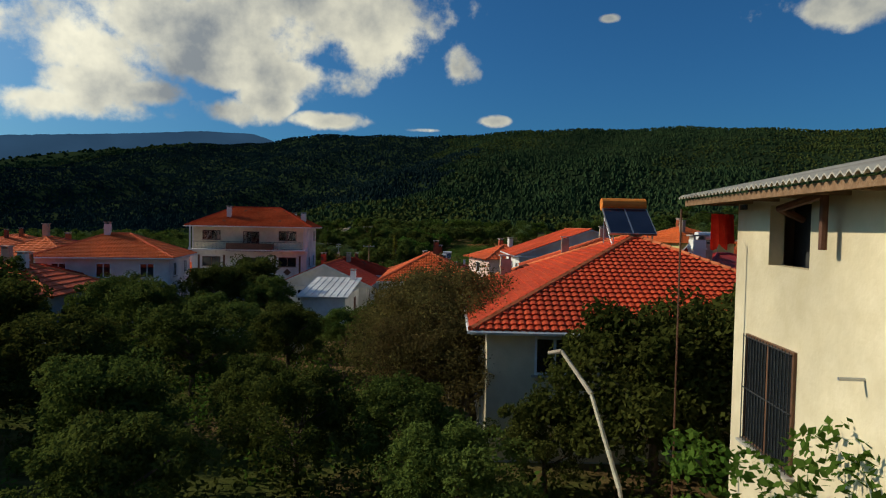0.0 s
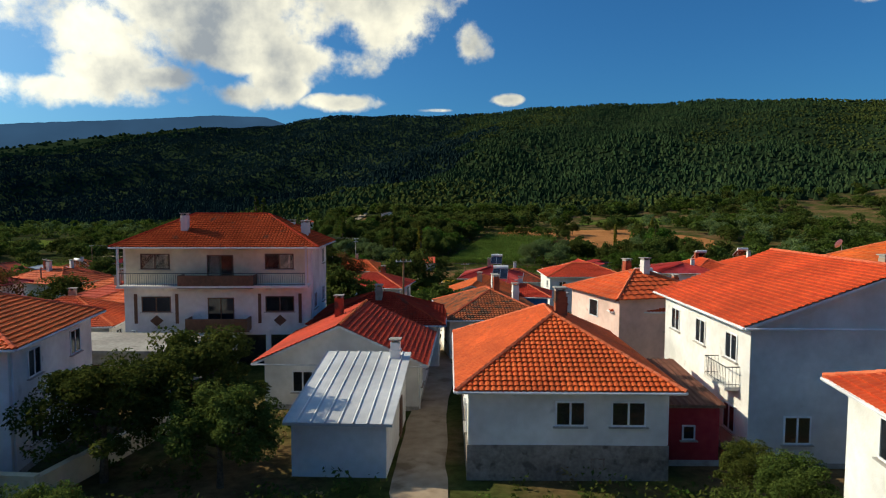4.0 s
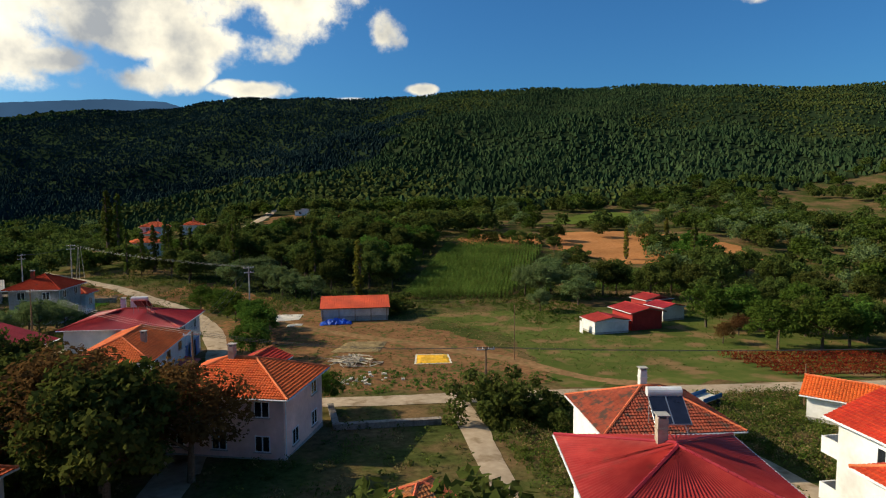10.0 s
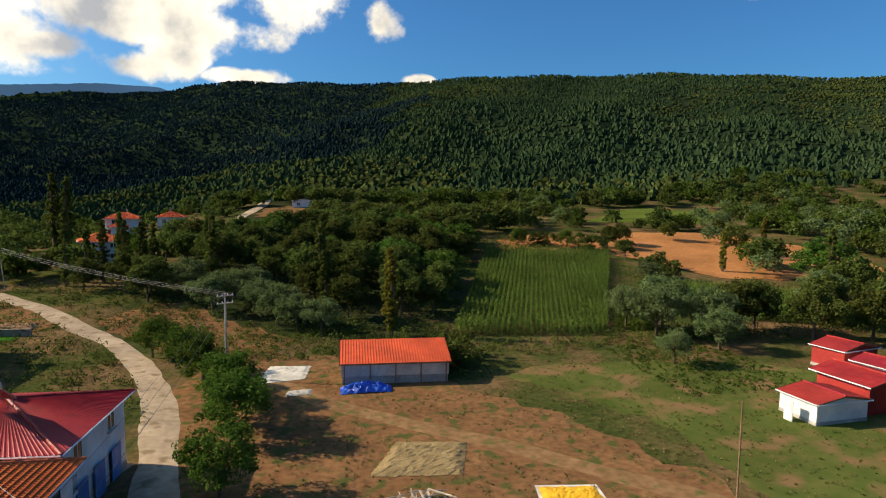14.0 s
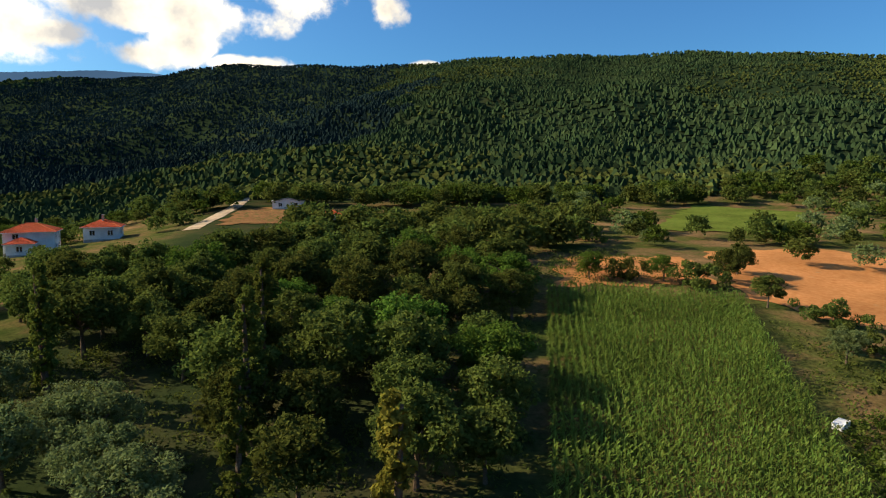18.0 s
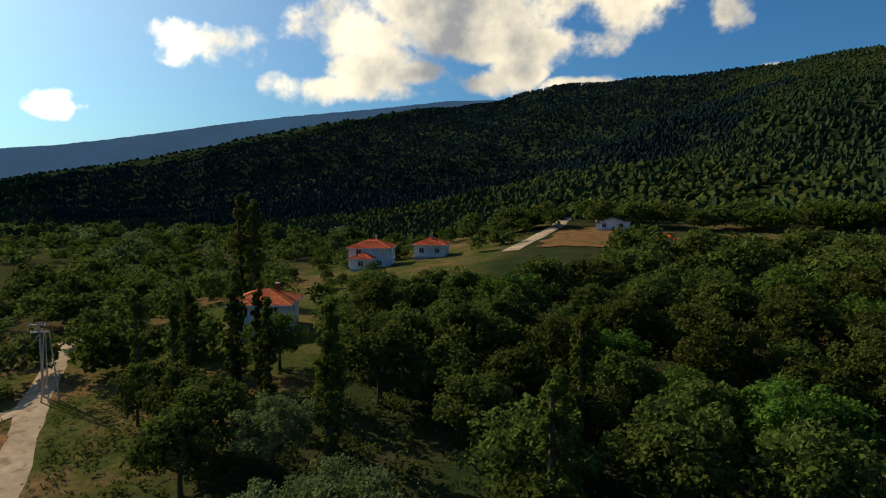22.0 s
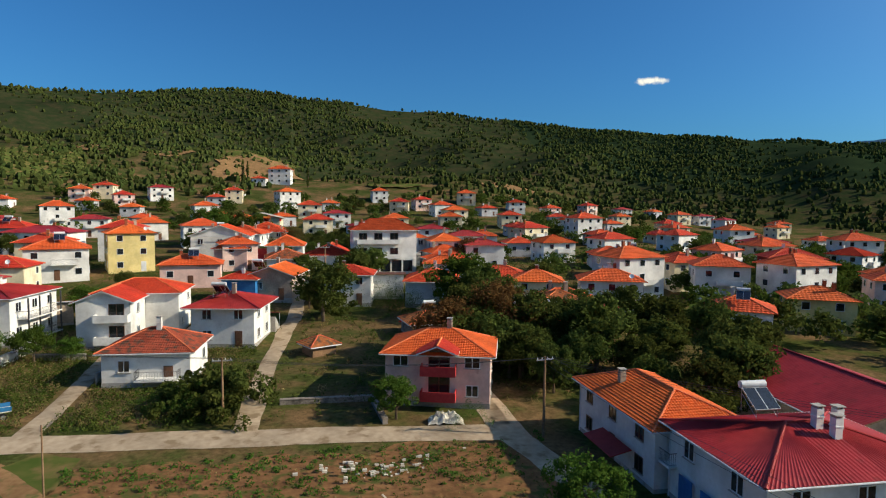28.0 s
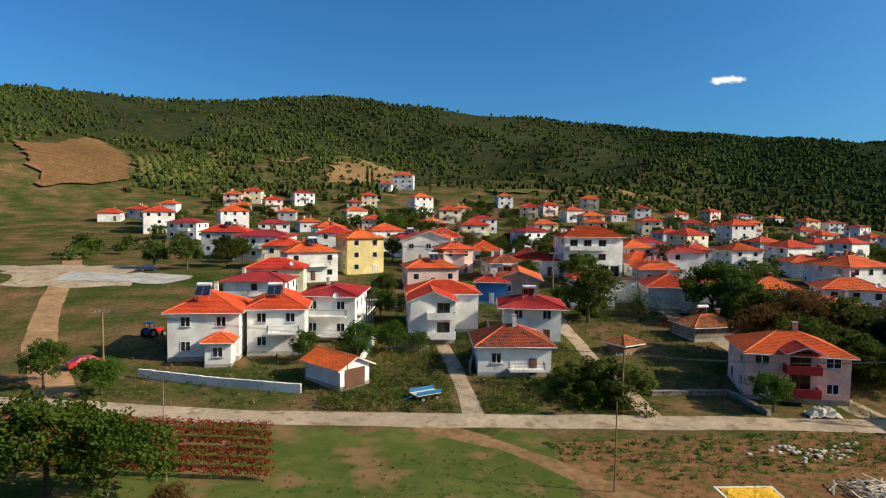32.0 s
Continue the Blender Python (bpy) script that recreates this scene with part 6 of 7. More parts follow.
for k, (x, y, ang, w, d, h, floors, roof, wall) in enumerate(ROWS):
    metal = roof in (METAL_RED, METAL_ORANGE)
    words = {WHITE: "white", YELLOW: "yellow", PINK: "pink", GREY_WALL: "grey", CREAM: "cream", RED_WALL: "dark red", GREEN_WALL: "pale green", BARE: "bare-walled", STONE: "stone-walled"}[wall]
    ob = facing(x, y, ang, w, d, h, floors, roof=roof, wall=wall, cover="sheet" if metal else "tile", pitch=16 if metal else 22, windows="SEW", door="S", seed=k, fine=math.hypot(x - 10, y - 190) < 85,
                chimneys=1 + k % 2, label=f"{words} {'single-storey' if floors == 1 else 'two-storey' if floors == 2 else 'three-storey'} village house with {'a maroon sheet' if metal else 'a weathered tile' if roof is TILE_OLD else 'an orange tiled'} roof")
    if floors > 1 and k % 2 == 0:
        for fl in range(1, floors):
            add_balcony(ob, side_pose("S", w, d, w * .12, fl * h / floors), min(4.6, w * .5), 1.2, "solid" if k % 4 else "bars")
    if k % 3 == 0:
        solar_heater(*on_house(ob, .5, -d * .2, h + math.tan(radians(16 if metal else 22)) * d * .3 + .2))
    if k % 4 == 1:
        dish(*on_house(ob, w * .3, -d / 2 - .3, h + .2))

FAR = [(-40, 58), (-60, 30), (-64, 46), (-105, -18), (-85, 39), (-73, 60), (-62, 88), (-78, 82), (-134, -12), (-217, -76), (-100, 66), (-131, 46), (-249, -79), (-104, 86), (-92, 100), (-69, -76), (-69, -102), (-64, -127), (-93, -141),
       (-94, -106), (-117, -125), (-134, -116), (-172, -147), (-216, -183), (-237, -178), (-230, -138), (-248, -140), (-28, 70), (-34, 44), (-24, 20), (-44, 30), (-20, -6), (-15, -122), (6, -129), (-4, -92), (-14, -61), (8, -66),
       (-44, -147), (-50, -115), (33, -142), (41, -87), (33, -55), (95, -145), (104, -137), (83, -128), (97, -121), (72, -96), (69, -143), (131, -119), (138, -99), (123, -76), (146, -85), (41, -134), (-82, -28), (-121, -78),
       (-114, -47), (-40, 5), (-56, 8), (-5, -33), (22, -34), (-247, -119), (-282, -114), (-208, -10), (-140, 68), (-387, -100), (-402, -86), (-150, 10), (-160, -40), (-180, -20), (-120, 20), (-145, -70), (-90, -60), (-60, -50), (-35, -40), (-75, 0),
       (-100, 5), (50, -20), (70, -30), (46, 30), (58, 46), (90, -60), (60, -60), (100, -30), (116, -50), (-190, -90), (-170, -105), (-116, 102), (-140, 95), (-120, 60), (-155, 55)]
far_rng = random.Random(5)
TEMPLATES = []
for k in range(9):
    wall = (WHITE, WHITE, CREAM, PINK, WHITE, GREY_WALL, CREAM, WHITE, WHITE)[k]
    roof = (TILE, TILE, TILE, TILE, METAL_RED, TILE, TILE, TILE, TILE_DARK)[k]
    w, d, h, floors = ((10, 8.5, 5.8, 2), (9, 8, 3.8, 1), (10.5, 9, 6, 2), (9, 8, 5.6, 2), (11, 9, 6, 2), (9, 8, 4, 1), (9.5, 8.5, 6, 2), (11, 9, 8.2, 3), (9, 9, 5.4, 2))[k]
    words = ("white", "white", "cream", "pink", "white", "grey", "cream", "white", "white")[k]
    TEMPLATES.append((dict(w=w, d=d, h=h, floors=floors, wall=wall, roof=roof, cover="sheet" if k == 4 else "tile", pitch=16 if k == 4 else 22, windows="SNEW", door="S", fine=False, chimneys=1 + k % 2,
                           label=f"{words} village house with {'a maroon sheet' if k == 4 else 'an orange tiled'} hip roof"), []))
for x, y in FAR:
    spec, made = TEMPLATES[far_rng.randrange(9)]
    ang = 180 + far_rng.choice((0, 8, -14, 20, 90, 82))
    if not made:
        made.append(house(x, y, ang, seed=len(FAR), **spec))
        add_balcony(made[0], side_pose("S", spec["w"], spec["d"], 1, spec["h"] / spec["floors"]), 4.0, 1.2, "solid") if spec["floors"] > 1 else None
    else:
        copy_thing(made[0], pose(x, y, float(height(x, y)), 0, 0, ang))
hillh = house(10, -196, 170, 13, 10, 9, 3, wall=WHITE, label="tall white house alone on the hillside", fine=False, windows="SNEW")
house(22, -186, 170, 8, 7, 4, 1, wall=WHITE, label="low white house below the hillside villa", fine=False)


# ---------------------------------------------------------------- trees
grow = random.Random(11)


def clear_of(x, y, gap):
    """Whether a spot is off the roads and the flight's lower stretch."""
    if abs(y - (146.8 - .12 * x)) < gap + 1.8 and x > -15:
        return False
    return not (abs(x - 8.5) < gap + 1 and 100 < y < 146)


# gardens at the start
for x, y, tall, kind in [(-5, -9, 4.2, "near"), (-9, -3, 4.6, "near"), (-2.6, -3, 3.2, "near"), (-13, -10, 5.2, "near"), (-7, 4, 4.4, "near"), (-3.4, 8.5, 4.2, "near"), (2.2, 9.5, 4.4, "twiggy"), (-11, 10, 5.0, "near"), (6.2, 11.6, 4.4, "twiggy"),
                         (-15, 3, 5.6, "near"), (-19, -6, 6.5, "near"), (-16, 16, 5, "near"), (-8, 18, 3.4, "near"), (-1, 17, 3.2, "near"), (4.6, 19, 3.2, "near"), (-12, 24, 3.6, "near"), (-22, 8, 6, "dark"),
                         (-27, -4, 7, "dark"), (-30, 14, 7, "dry"), (8.4, 23, 3.4, "near"), (-11.2, 36, 6.4, "near"), (-9.2, 32.6, 4.8, "near"), (-14.4, 33.5, 5.6, "near"), (17.5, -8.5, 7, "dark"), (15.5, -13, 9.5, "broadleaf"), (24, -12, 11, "dark"), (12.2, 27, 3, "near"),
                         (-36, 60, 8, "dry"), (-40, 50, 7, "dry"), (12, 29.5, 2.6, "near"), (-5.6, 26, 2.2, "near"), (2.8, 1.5, 5.2, "twiggy"), (3.3, -2.2, 5.2, "twiggy"), (4.0, 3.2, 6.0, "twiggy"), (4.4, 7.4, 6.0, "twiggy"), (3.6, 5.4, 5.6, "twiggy"), (1.9, 6, 4.4, "near"), (3.4, 9.6, 5.0, "twiggy"), (8.8, -9.4, 5.8, "near"), (11.4, -9.8, 6.2, "near"), (6.2, -8.6, 3.0, "near"), (-.6, -7.4, 3.4, "near"), (2.4, -7.6, 3.2, "near"), (-3.4, -12, 3.4, "near"), (3.4, -11.6, 3.0, "near"),
                         (3.4, -.2, 5.0, "twiggy"), (4.4, -1.6, 5.7, "twiggy"), (4.9, -.5, 6.3, "twiggy"), (4.8, -3.2, 5.4, "twiggy"), (4.5, .6, 6.3, "twiggy"), (4.7, 2.4, 6.4, "twiggy"), (4.7, 5.2, 6.8, "twiggy"), (2.6, 3.6, 5.0, "twiggy"), (10.6, 15.4, 4.6, "twiggy"), (8.6, 17.6, 4.2, "twiggy"), (-10.6, 14, 3.6, "near"), (-17, 22, 5, "near"), (-24, 18, 6.4, "dark"), (-20.5, 12, 5.2, "near"), (30, -8, 12, "broadleaf"), (-3.6, 13.6, 3.2, "near"), (1.4, 14, 3.4, "near")]:
    tree(kind, x, y, tall, 1)
# gardens of the second row
for x, y, tall, kind in [(-22.5, 102, 11.5, "broadleaf"), (-26, 106.5, 10, "walnut"), (-17.5, 124, 10.5, "walnut"), (-21, 128, 11, "dry"), (-25, 130, 10, "walnut"), (-31, 134, 10.5, "walnut"), (.1, 101.2, 10.2, "walnut"), (-13, 93, 5, "shrub"),
                         (-1, 80, 3.5, "shrub"), (2, 92, 5, "broadleaf"), (-2, 97, 4, "bush"), (-40, 126, 9.5, "walnut"), (-45, 142, 9, "walnut"), (-36, 118, 8, "dark"), (36, 96, 5, "broadleaf"), (38.6, 90, 4.5, "broadleaf"), (33, 87, 3, "bush"), (30, 91, 3, "bush"), (40, 122, 5.5, "broadleaf"),
                         (35.4, 118.5, 5, "broadleaf"), (47, 122, 4.5, "walnut"), (10.8, 137, 4.6, "bush"), (12.4, 139.6, 4.2, "bush"), (15, 139, 3.2, "shrub"), (19, 137.6, 2.4, "shrub"), (23, 138.6, 2.0, "shrub"), (-4.6, 143.6, 4.6, "broadleaf"), (-23, 139.4, 5.6, "dark"), (-27.5, 137.4, 6.4, "walnut"), (-21.6, 133.6, 5.4, "dark"), (-34.4, 139, 6.4, "dark"), (-38.6, 135.4, 7.4, "walnut"), (-30, 127.2, 8.4, "dark"), (-43.4, 128.5, 8.6, "dark"), (-50, 129.6, 8.4, "walnut"), (13.6, 135.6, 3.6, "bush"), (16.4, 136.4, 3.0, "bush"), (31.5, 118, 3.2, "broadleaf"), (-11, 147.2, 3.2, "shrub"),
                         (68, 132.5, 4.6, "broadleaf"), (75, 130, 5.6, "broadleaf"), (-13.6, 176, 5.6, "broadleaf"), (-14.4, 180.6, 5.2, "broadleaf"), (-15.4, 186, 5.4, "broadleaf"), (-18.4, 192, 5.2, "broadleaf"), (-20.5, 197, 5.6, "broadleaf"), 
                         (-33.5, 232.5, 7, "walnut"), (-34, 237, 7, "dark"), (-38.6, 238.5, 7.5, "walnut"), (-46, 241.5, 6, "walnut"), (-78.5, 199, 8.5, "dark"), (-82, 203, 7.5, "dark"), (-49.5, 191, 5.4, "willow"), (-46.5, 193.6, 5, "willow"), (-44, 190.4, 4.6, "willow"), (-13.2, 166.9, 5.4, "broadleaf"), (-13.4, 128.6, 9.2, "dry"), (-16.6, 131, 8, "walnut"), (-26, 203.5, 5, "broadleaf"), (-46, 186, 6.4, "willow"), (-50, 183.5, 5, "willow"), (-38, 181, 3.4, "shrub"), (-34, 182.5, 3.0, "shrub"), (-52, 172, 5.4, "broadleaf"), (-56, 168, 6, "broadleaf"),
                         (-68, 163, 6, "walnut"), (-75, 160, 6, "dark"), (-73, 194, 9, "dark"), (-77, 197, 9, "dark"), (-80, 193, 8, "walnut"), (-37, 150, 9.0, "walnut"), (-42, 146, 9.5, "walnut"), (-31, 146, 6, "walnut"), (-27, 151, 5, "walnut"), (-33, 152.5, 7.5, "walnut")]:
    tree(kind, x, y, tall, 2)
# walnut orchard in rows
for i in range(10):
    for j in range(9):
        x, y = -45 + i * 7.2 + grow.uniform(-1.2, 1.2) + j * 1.1, 221 + j * 7.2 + grow.uniform(-1.2, 1.2)
        if x < 27 + (y - 222) * .35 - 14 and not (x < -10 and y < 242) and not (x < -30 and y < 256) and y > 219 + (x < -4) * 8:
            tree("walnut" if (i + j) % 5 else "broadleaf", x, y, grow.uniform(6.4, 9.0), i * 9 + j)
for k in range(80):
    x, y = grow.uniform(-8, 62), grow.uniform(288, 338)
    if not (40 < x < 70 and y < 296):
        far_tree(grow.choice(("walnut", "dark", "walnut")), x, y, grow.uniform(6.5, 9.5), k)
# willows and poplars by the stream
for x, y, tall, kind in [(-22.5, 225.8, 6.6, "willow"), (-17, 227.3, 6.8, "willow"), (-12.2, 218.3, 6.4, "willow"), (-6.1, 211.9, 5.4, "willow"), (-28.4, 236.7, 6.5, "willow"), (-15, 222.5, 6, "willow"), (-9.4, 215, 5.6, "willow"), (-20, 229.5, 6, "willow"), (-24.2, 238, 13, "poplar"), (-25.6, 241, 12.5, "poplar"),
                         (-5.6, 217.2, 11, "poplar"), (-5.9, 228.1, 13.5, "poplar"), (-5.7, 240.3, 13, "poplar"), (3.4, 210.1, 12.2, "golden"), (-67, 287, 19, "poplar"), (-63.6, 285.5, 18, "poplar"), (-41.5, 249.7, 11, "poplar"), (-44.5, 247, 11.5, "poplar"), (-47.6, 248.5, 10.5, "poplar"), (-38.4, 250, 11.5, "poplar"), (-36, 247.6, 10.5, "poplar"),
                         (-50.5, 246.5, 11, "poplar"), (-43, 252.5, 12, "poplar"), (80.7, 245.4, 9, "golden"), (100, 257, 10, "golden"), (7.5, 194.5, 3.8, "bush"), (9, 197, 3.6, "bush"), (35.4, 191, 4.6, "willow"), (40, 203, 8, "willow"), (44, 208, 8.5, "willow"), (38.5, 209, 7, "willow"), (48, 203, 7.5, "willow"), (45, 196, 6, "willow"), (54, 204, 8, "walnut"), (58, 206, 8, "walnut"),
                         (88, 224, 13, "poplar"), (92, 228, 11, "broadleaf"), (71, 206, 8.5, "walnut"), (62, 199, 8, "walnut"), (70, 197, 8, "walnut"), (78, 200, 9, "walnut"), (84, 207, 9, "walnut"), (90, 198, 9, "walnut"), (76, 214, 8, "willow"), (86, 218, 9, "walnut"), (94, 212, 9, "walnut"),
                         (58.5, 238, 4.5, "willow"), (64, 241, 4, "bush"), (68, 250, 4.2, "bush"), (55, 226, 4, "bush"), (64, 258, 5, "walnut"), (60, 268, 5, "bush"), (66, 271, 6, "walnut"), (72, 276, 6, "walnut"), (50, 275, 4, "bush"), (44, 276, 5, "broadleaf"), (56, 273, 4.5, "broadleaf"),
                         (66, 186, 6.6, "walnut"), (72, 184, 6.4, "walnut"), (78, 182, 6.6, "walnut"), (70, 177, 6.2, "walnut"), (76, 175, 6.4, "broadleaf"), (83, 178, 6.6, "walnut"), (88, 186, 7, "walnut"), (64, 169, 5.4, "broadleaf"), (58, 166, 3.4, "dry"), (80, 166, 6.0, "broadleaf"), (95, 180, 7, "walnut"),
                         (63, 155.5, 8.0, "broadleaf"), (58, 157.8, 7.0, "broadleaf"), (68.4, 156.4, 7.4, "broadleaf"), (67.5, 163.5, 6.6, "walnut"), (52.5, 162, 3.4, "dry"), (73, 158, 6.4, "walnut"), (56.8, 172.4, 7.2, "broadleaf"), (61.6, 171.2, 7.4, "broadleaf"), (65.4, 174.6, 6.8, "walnut")]:
    tree(kind, x, y, tall, 3)
# east side, beyond the maize
for k in range(190):
    x, y = grow.uniform(86, 200), grow.uniform(186, 330)
    if not (100 < y * .0 + x < 130 and 228 < y < 300) and not (84 < x < 172 and 318 < y):
        far_tree(grow.choice(("walnut", "broadleaf", "dark", "willow")), x, y, grow.uniform(6, 9), k)
# the wood's edge and the scattered trees of the valley
for k in range(110):
    x = grow.uniform(-60, 230)
    y = 404 + grow.uniform(-10, 14) + abs(x) * .02
    far_tree(grow.choice(("dark", "walnut", "broadleaf")), x, y, grow.uniform(7, 10), k)
for k in range(520):
    x, y = grow.uniform(-330, -56), grow.uniform(180, 430)
    if -112 < x and y < 246 or (-178 < x < -112 and 176 < y < 222) or (-202 < x < -146 and 258 < y < 318) or (-58 < x and 330 < y):
        continue
    far_tree(grow.choice(("walnut", "dark", "broadleaf", "walnut", "willow", "bush")), x, y, grow.uniform(2.4, 4.2) if x > -105 and y > 262 else grow.uniform(4.5, 8.5), k)
for k in range(260):
    x, y = grow.uniform(-240, -72), grow.uniform(150, 300)
    if abs(y - 180) < 5 or (-178 < x < -112 and 176 < y < 220) or (-112 < x and y < 220) or (-170 < x < -138 and 255 < y):
        continue
    far_tree(grow.choice(("walnut", "dark", "dark")), x, y, grow.uniform(4, 7.5), k)
for k in range(60):
    x, y = grow.uniform(-36, -12), grow.uniform(92, 136)
    if all(math.hypot(x - a, y - b) > r_ + 1 for a, b, r_ in TAKEN):
        tree(grow.choice(("walnut", "dark", "shrub", "broadleaf")), x, y, grow.uniform(3, 8), k)
for k in range(170):
    x, y = grow.uniform(50, 230), grow.uniform(296, 402)
    if not (84 < x < 172 and 318 < y and abs((y - 323) - (x - 106)) < 52) and not (74 < x < 112 and y < 300):
        far_tree(grow.choice(("walnut", "broadleaf", "bush", "willow", "shrub")), x, y, grow.uniform(3, 7.5), k)
for k in range(420):
    x, y = grow.uniform(150, 460), grow.uniform(230, 440)
    if not (x < 176 and y > 318):
        far_tree(grow.choice(("walnut", "dark", "broadleaf", "dark")), x, y, grow.uniform(5, 9), k)
for k in range(150):
    x, y = grow.uniform(-130, -36), grow.uniform(262, 420)
    if all(math.hypot(x - a, y - b) > q + 3 for a, b, q in TAKEN) and not (-80 < x < -34 and 285 < y < 340):
        far_tree(grow.choice(("walnut", "dark", "broadleaf", "bush")), x, y, grow.uniform(3.5, 6.5), k)
for k in range(110):
    x, y = grow.uniform(-112, -50), grow.uniform(216, 262)
    if all(math.hypot(x - a, y - b) > q + 2 for a, b, q in TAKEN) and abs((y - 240) - (-58 - x) * 1.1) > 7 and not (x > -66 and y < 246) and y > 234:
        far_tree(grow.choice(("walnut", "dark", "broadleaf", "walnut")), x, y, grow.uniform(4, 7.5), k)
# between the houses
for k in range(620):
    x, y = grow.uniform(-190, 120), grow.uniform(-150, 120)
    if any(abs(x - a) < 6.6 and abs(y - b) < 6.6 for a, b in FAR) or any(abs(x - r[0]) < 9 and abs(y - r[1]) < 9 for r in ROWS) or (-34 < x < 68 and -40 < y < 135) or (x > 66 and y > 30):
        continue
    far_tree(grow.choice(("walnut", "dark", "broadleaf", "shrub", "bush")), x, y, grow.uniform(3.5, 7.5), k)
for k in range(420):
    x, y = grow.uniform(-300, -66), grow.uniform(60, 190)
    if abs(y - 180) < 6 or any(math.hypot(x - a, y - b) < q + .5 for a, b, q in TAKEN):
        continue
    far_tree(grow.choice(("walnut", "dark", "broadleaf", "bush")), x, y, grow.uniform(3.5, 7), k)
for x, y, tall in [(-2, -30, 4), (120, -60, 10), (118, -52, 9), (-6, -186, 12), (30, -204, 12), (33, -206, 13), (72, 44, 8), (80, 50, 8), (88, 48, 7), (70, 34, 7), (44, 44, 6), (30, 30, 7), (6, 44, 5), (-8, 72, 8), (-12, 68, 7), (34, 80, 5), (2, 70, 6), (48, 96, 4), (62, 104, 4), (-44, 86, 7)]:
    tree("poplar" if tall > 11 else "walnut", x, y, tall, 9)


# ---------------------------------------------------------------- woods of the hills
def hill_wood(name, rng, x, y, tall, wide, mat, label, kind="pine"):
    """Little many-sided crowns standing on the hillside, as one mesh."""
    n = len(x)
    z = height(x, y)
    sides = 4
    base_a = rng.uniform(0, 6.28, n)
    lean = rng.normal(size=(2, n)) * .12 * wide
    quads = []
    for low, high, r0, r1 in ((.05, .95, 1, .28),) if kind == "pine" else ((.0, .55, .8, 1.0), (.55, .98, 1.0, .3)):
        for k in range(sides):
            a0, a1 = base_a + k * 6.283 / sides, base_a + (k + 1) * 6.283 / sides
            jag0, jag1 = 1 + .3 * np.sin(a0 * 7 + x), 1 + .3 * np.sin(a1 * 7 + x)
            q = np.zeros((n, 4, 3))
            for m_, (a, r, h_, jag) in enumerate(((a0, r0, low, jag0), (a1, r0, low, jag1), (a1, r1, high, jag1), (a0, r1, high, jag0))):
                q[:, m_, 0], q[:, m_, 1], q[:, m_, 2] = x + lean[0] * h_ * 2 + np.cos(a) * wide * r * jag, y + lean[1] * h_ * 2 + np.sin(a) * wide * r * jag, z + tall * h_ * (.9 + .1 * jag)
            quads.append(q)
    q = np.stack(quads, 1).reshape(-1, 3)
    return stuff(name, q, mat, label, "woodland")


def polar(rng, b0, b1, r0, r1, n):
    bear = np.radians(rng.uniform(b0, b1, n))
    r = np.sqrt(rng.uniform(r0 ** 2, r1 ** 2, n))
    return -np.sin(bear) * r, 195 + np.cos(bear) * r, r


rng = np.random.default_rng(8)
x, y, r = polar(rng, -62, 60, 225, 1380, 190000)
keep = (r < np.interp(np.degrees(np.arctan2(-x, y - 195)), RIDGE_A, RIDGE_R) + 50) & (y > 410 + np.abs(x) * .03) & ((x > -260) | (r > 330)) & (rng.uniform(size=len(x)) < .9)
x, y, r = x[keep], y[keep], r[keep]
oak = wobble(x * 1.7 + 300, y * 2.9) + rng.normal(size=len(x)) * .22 > .28
tall = rng.uniform(3.0, 5.2, len(x)) * np.clip(1.25 - r / 900, .55, 1)
bearing = np.degrees(np.arctan2(-x, y - 195))
# part of the upper slope painted as lying in a cloud's shadow
under_cloud = (r > 470 - 2 * bearing + 90 * wobble(x * 2.1, y * 1.3 + 90)) & (bearing > -9 + 5 * wobble(x * 3, y * 4)) & (r < 1250)
pine = ~oak & ~under_cloud
oak &= ~under_cloud
hill_wood("pine_wood", rng, x[pine], y[pine], tall[pine], tall[pine] * .6, LEAF_PINE, "dense dark green pine wood on the mountain")
hill_wood("fir_wood", rng, x[under_cloud], y[under_cloud], tall[under_cloud], tall[under_cloud] * .62, LEAF_CLOUD_SHADOW, "dense wood coloured dark blue-green for a cloud's shadow on the mountain")
hill_wood("oak_wood", rng, x[oak], y[oak], tall[oak] * .75, tall[oak] * .56, LEAF_SCRUB, "lighter green oak wood on the mountain", "round")
x, y, r = polar(rng, 78, 300, 300, 1150, 100000)
scrub_ = (wobble(x * 2.3, y * 2.1) + rng.normal(size=len(x)) * .25 > -.22) & ((y < -150) | (x < -330)) & ~((x > 165) & (x < 250) & (y > -290) & (y < -134)) & (((x < -25) | (x > 60) | (y < -390) | (y > -255)) | (rng.uniform(size=len(x)) < .25))
x, y = x[scrub_], y[scrub_]
tall = rng.uniform(1.6, 4.2, len(x))
hill_wood("hill_scrub", rng, x, y, tall, tall * .5, LEAF_SCRUB, "green oak scrub scattered over the hills", "round")
x, y, r = polar(rng, 50, 130, 300, 1500, 17000)
tall = rng.uniform(3, 7, len(x))
hill_wood("valley_trees", rng, x, y, tall, tall * .5, LEAF_PINE, "far trees and hedges over the valley floor", "round")
x, y, r = polar(rng, 18, 150, 1150, 3000, 18000)
tall = rng.uniform(3, 6, len(x))
hill_wood("far_woods", rng, x, y, tall, tall * .8, LEAF_PINE, "far wooded ridges beyond the valley", "round")
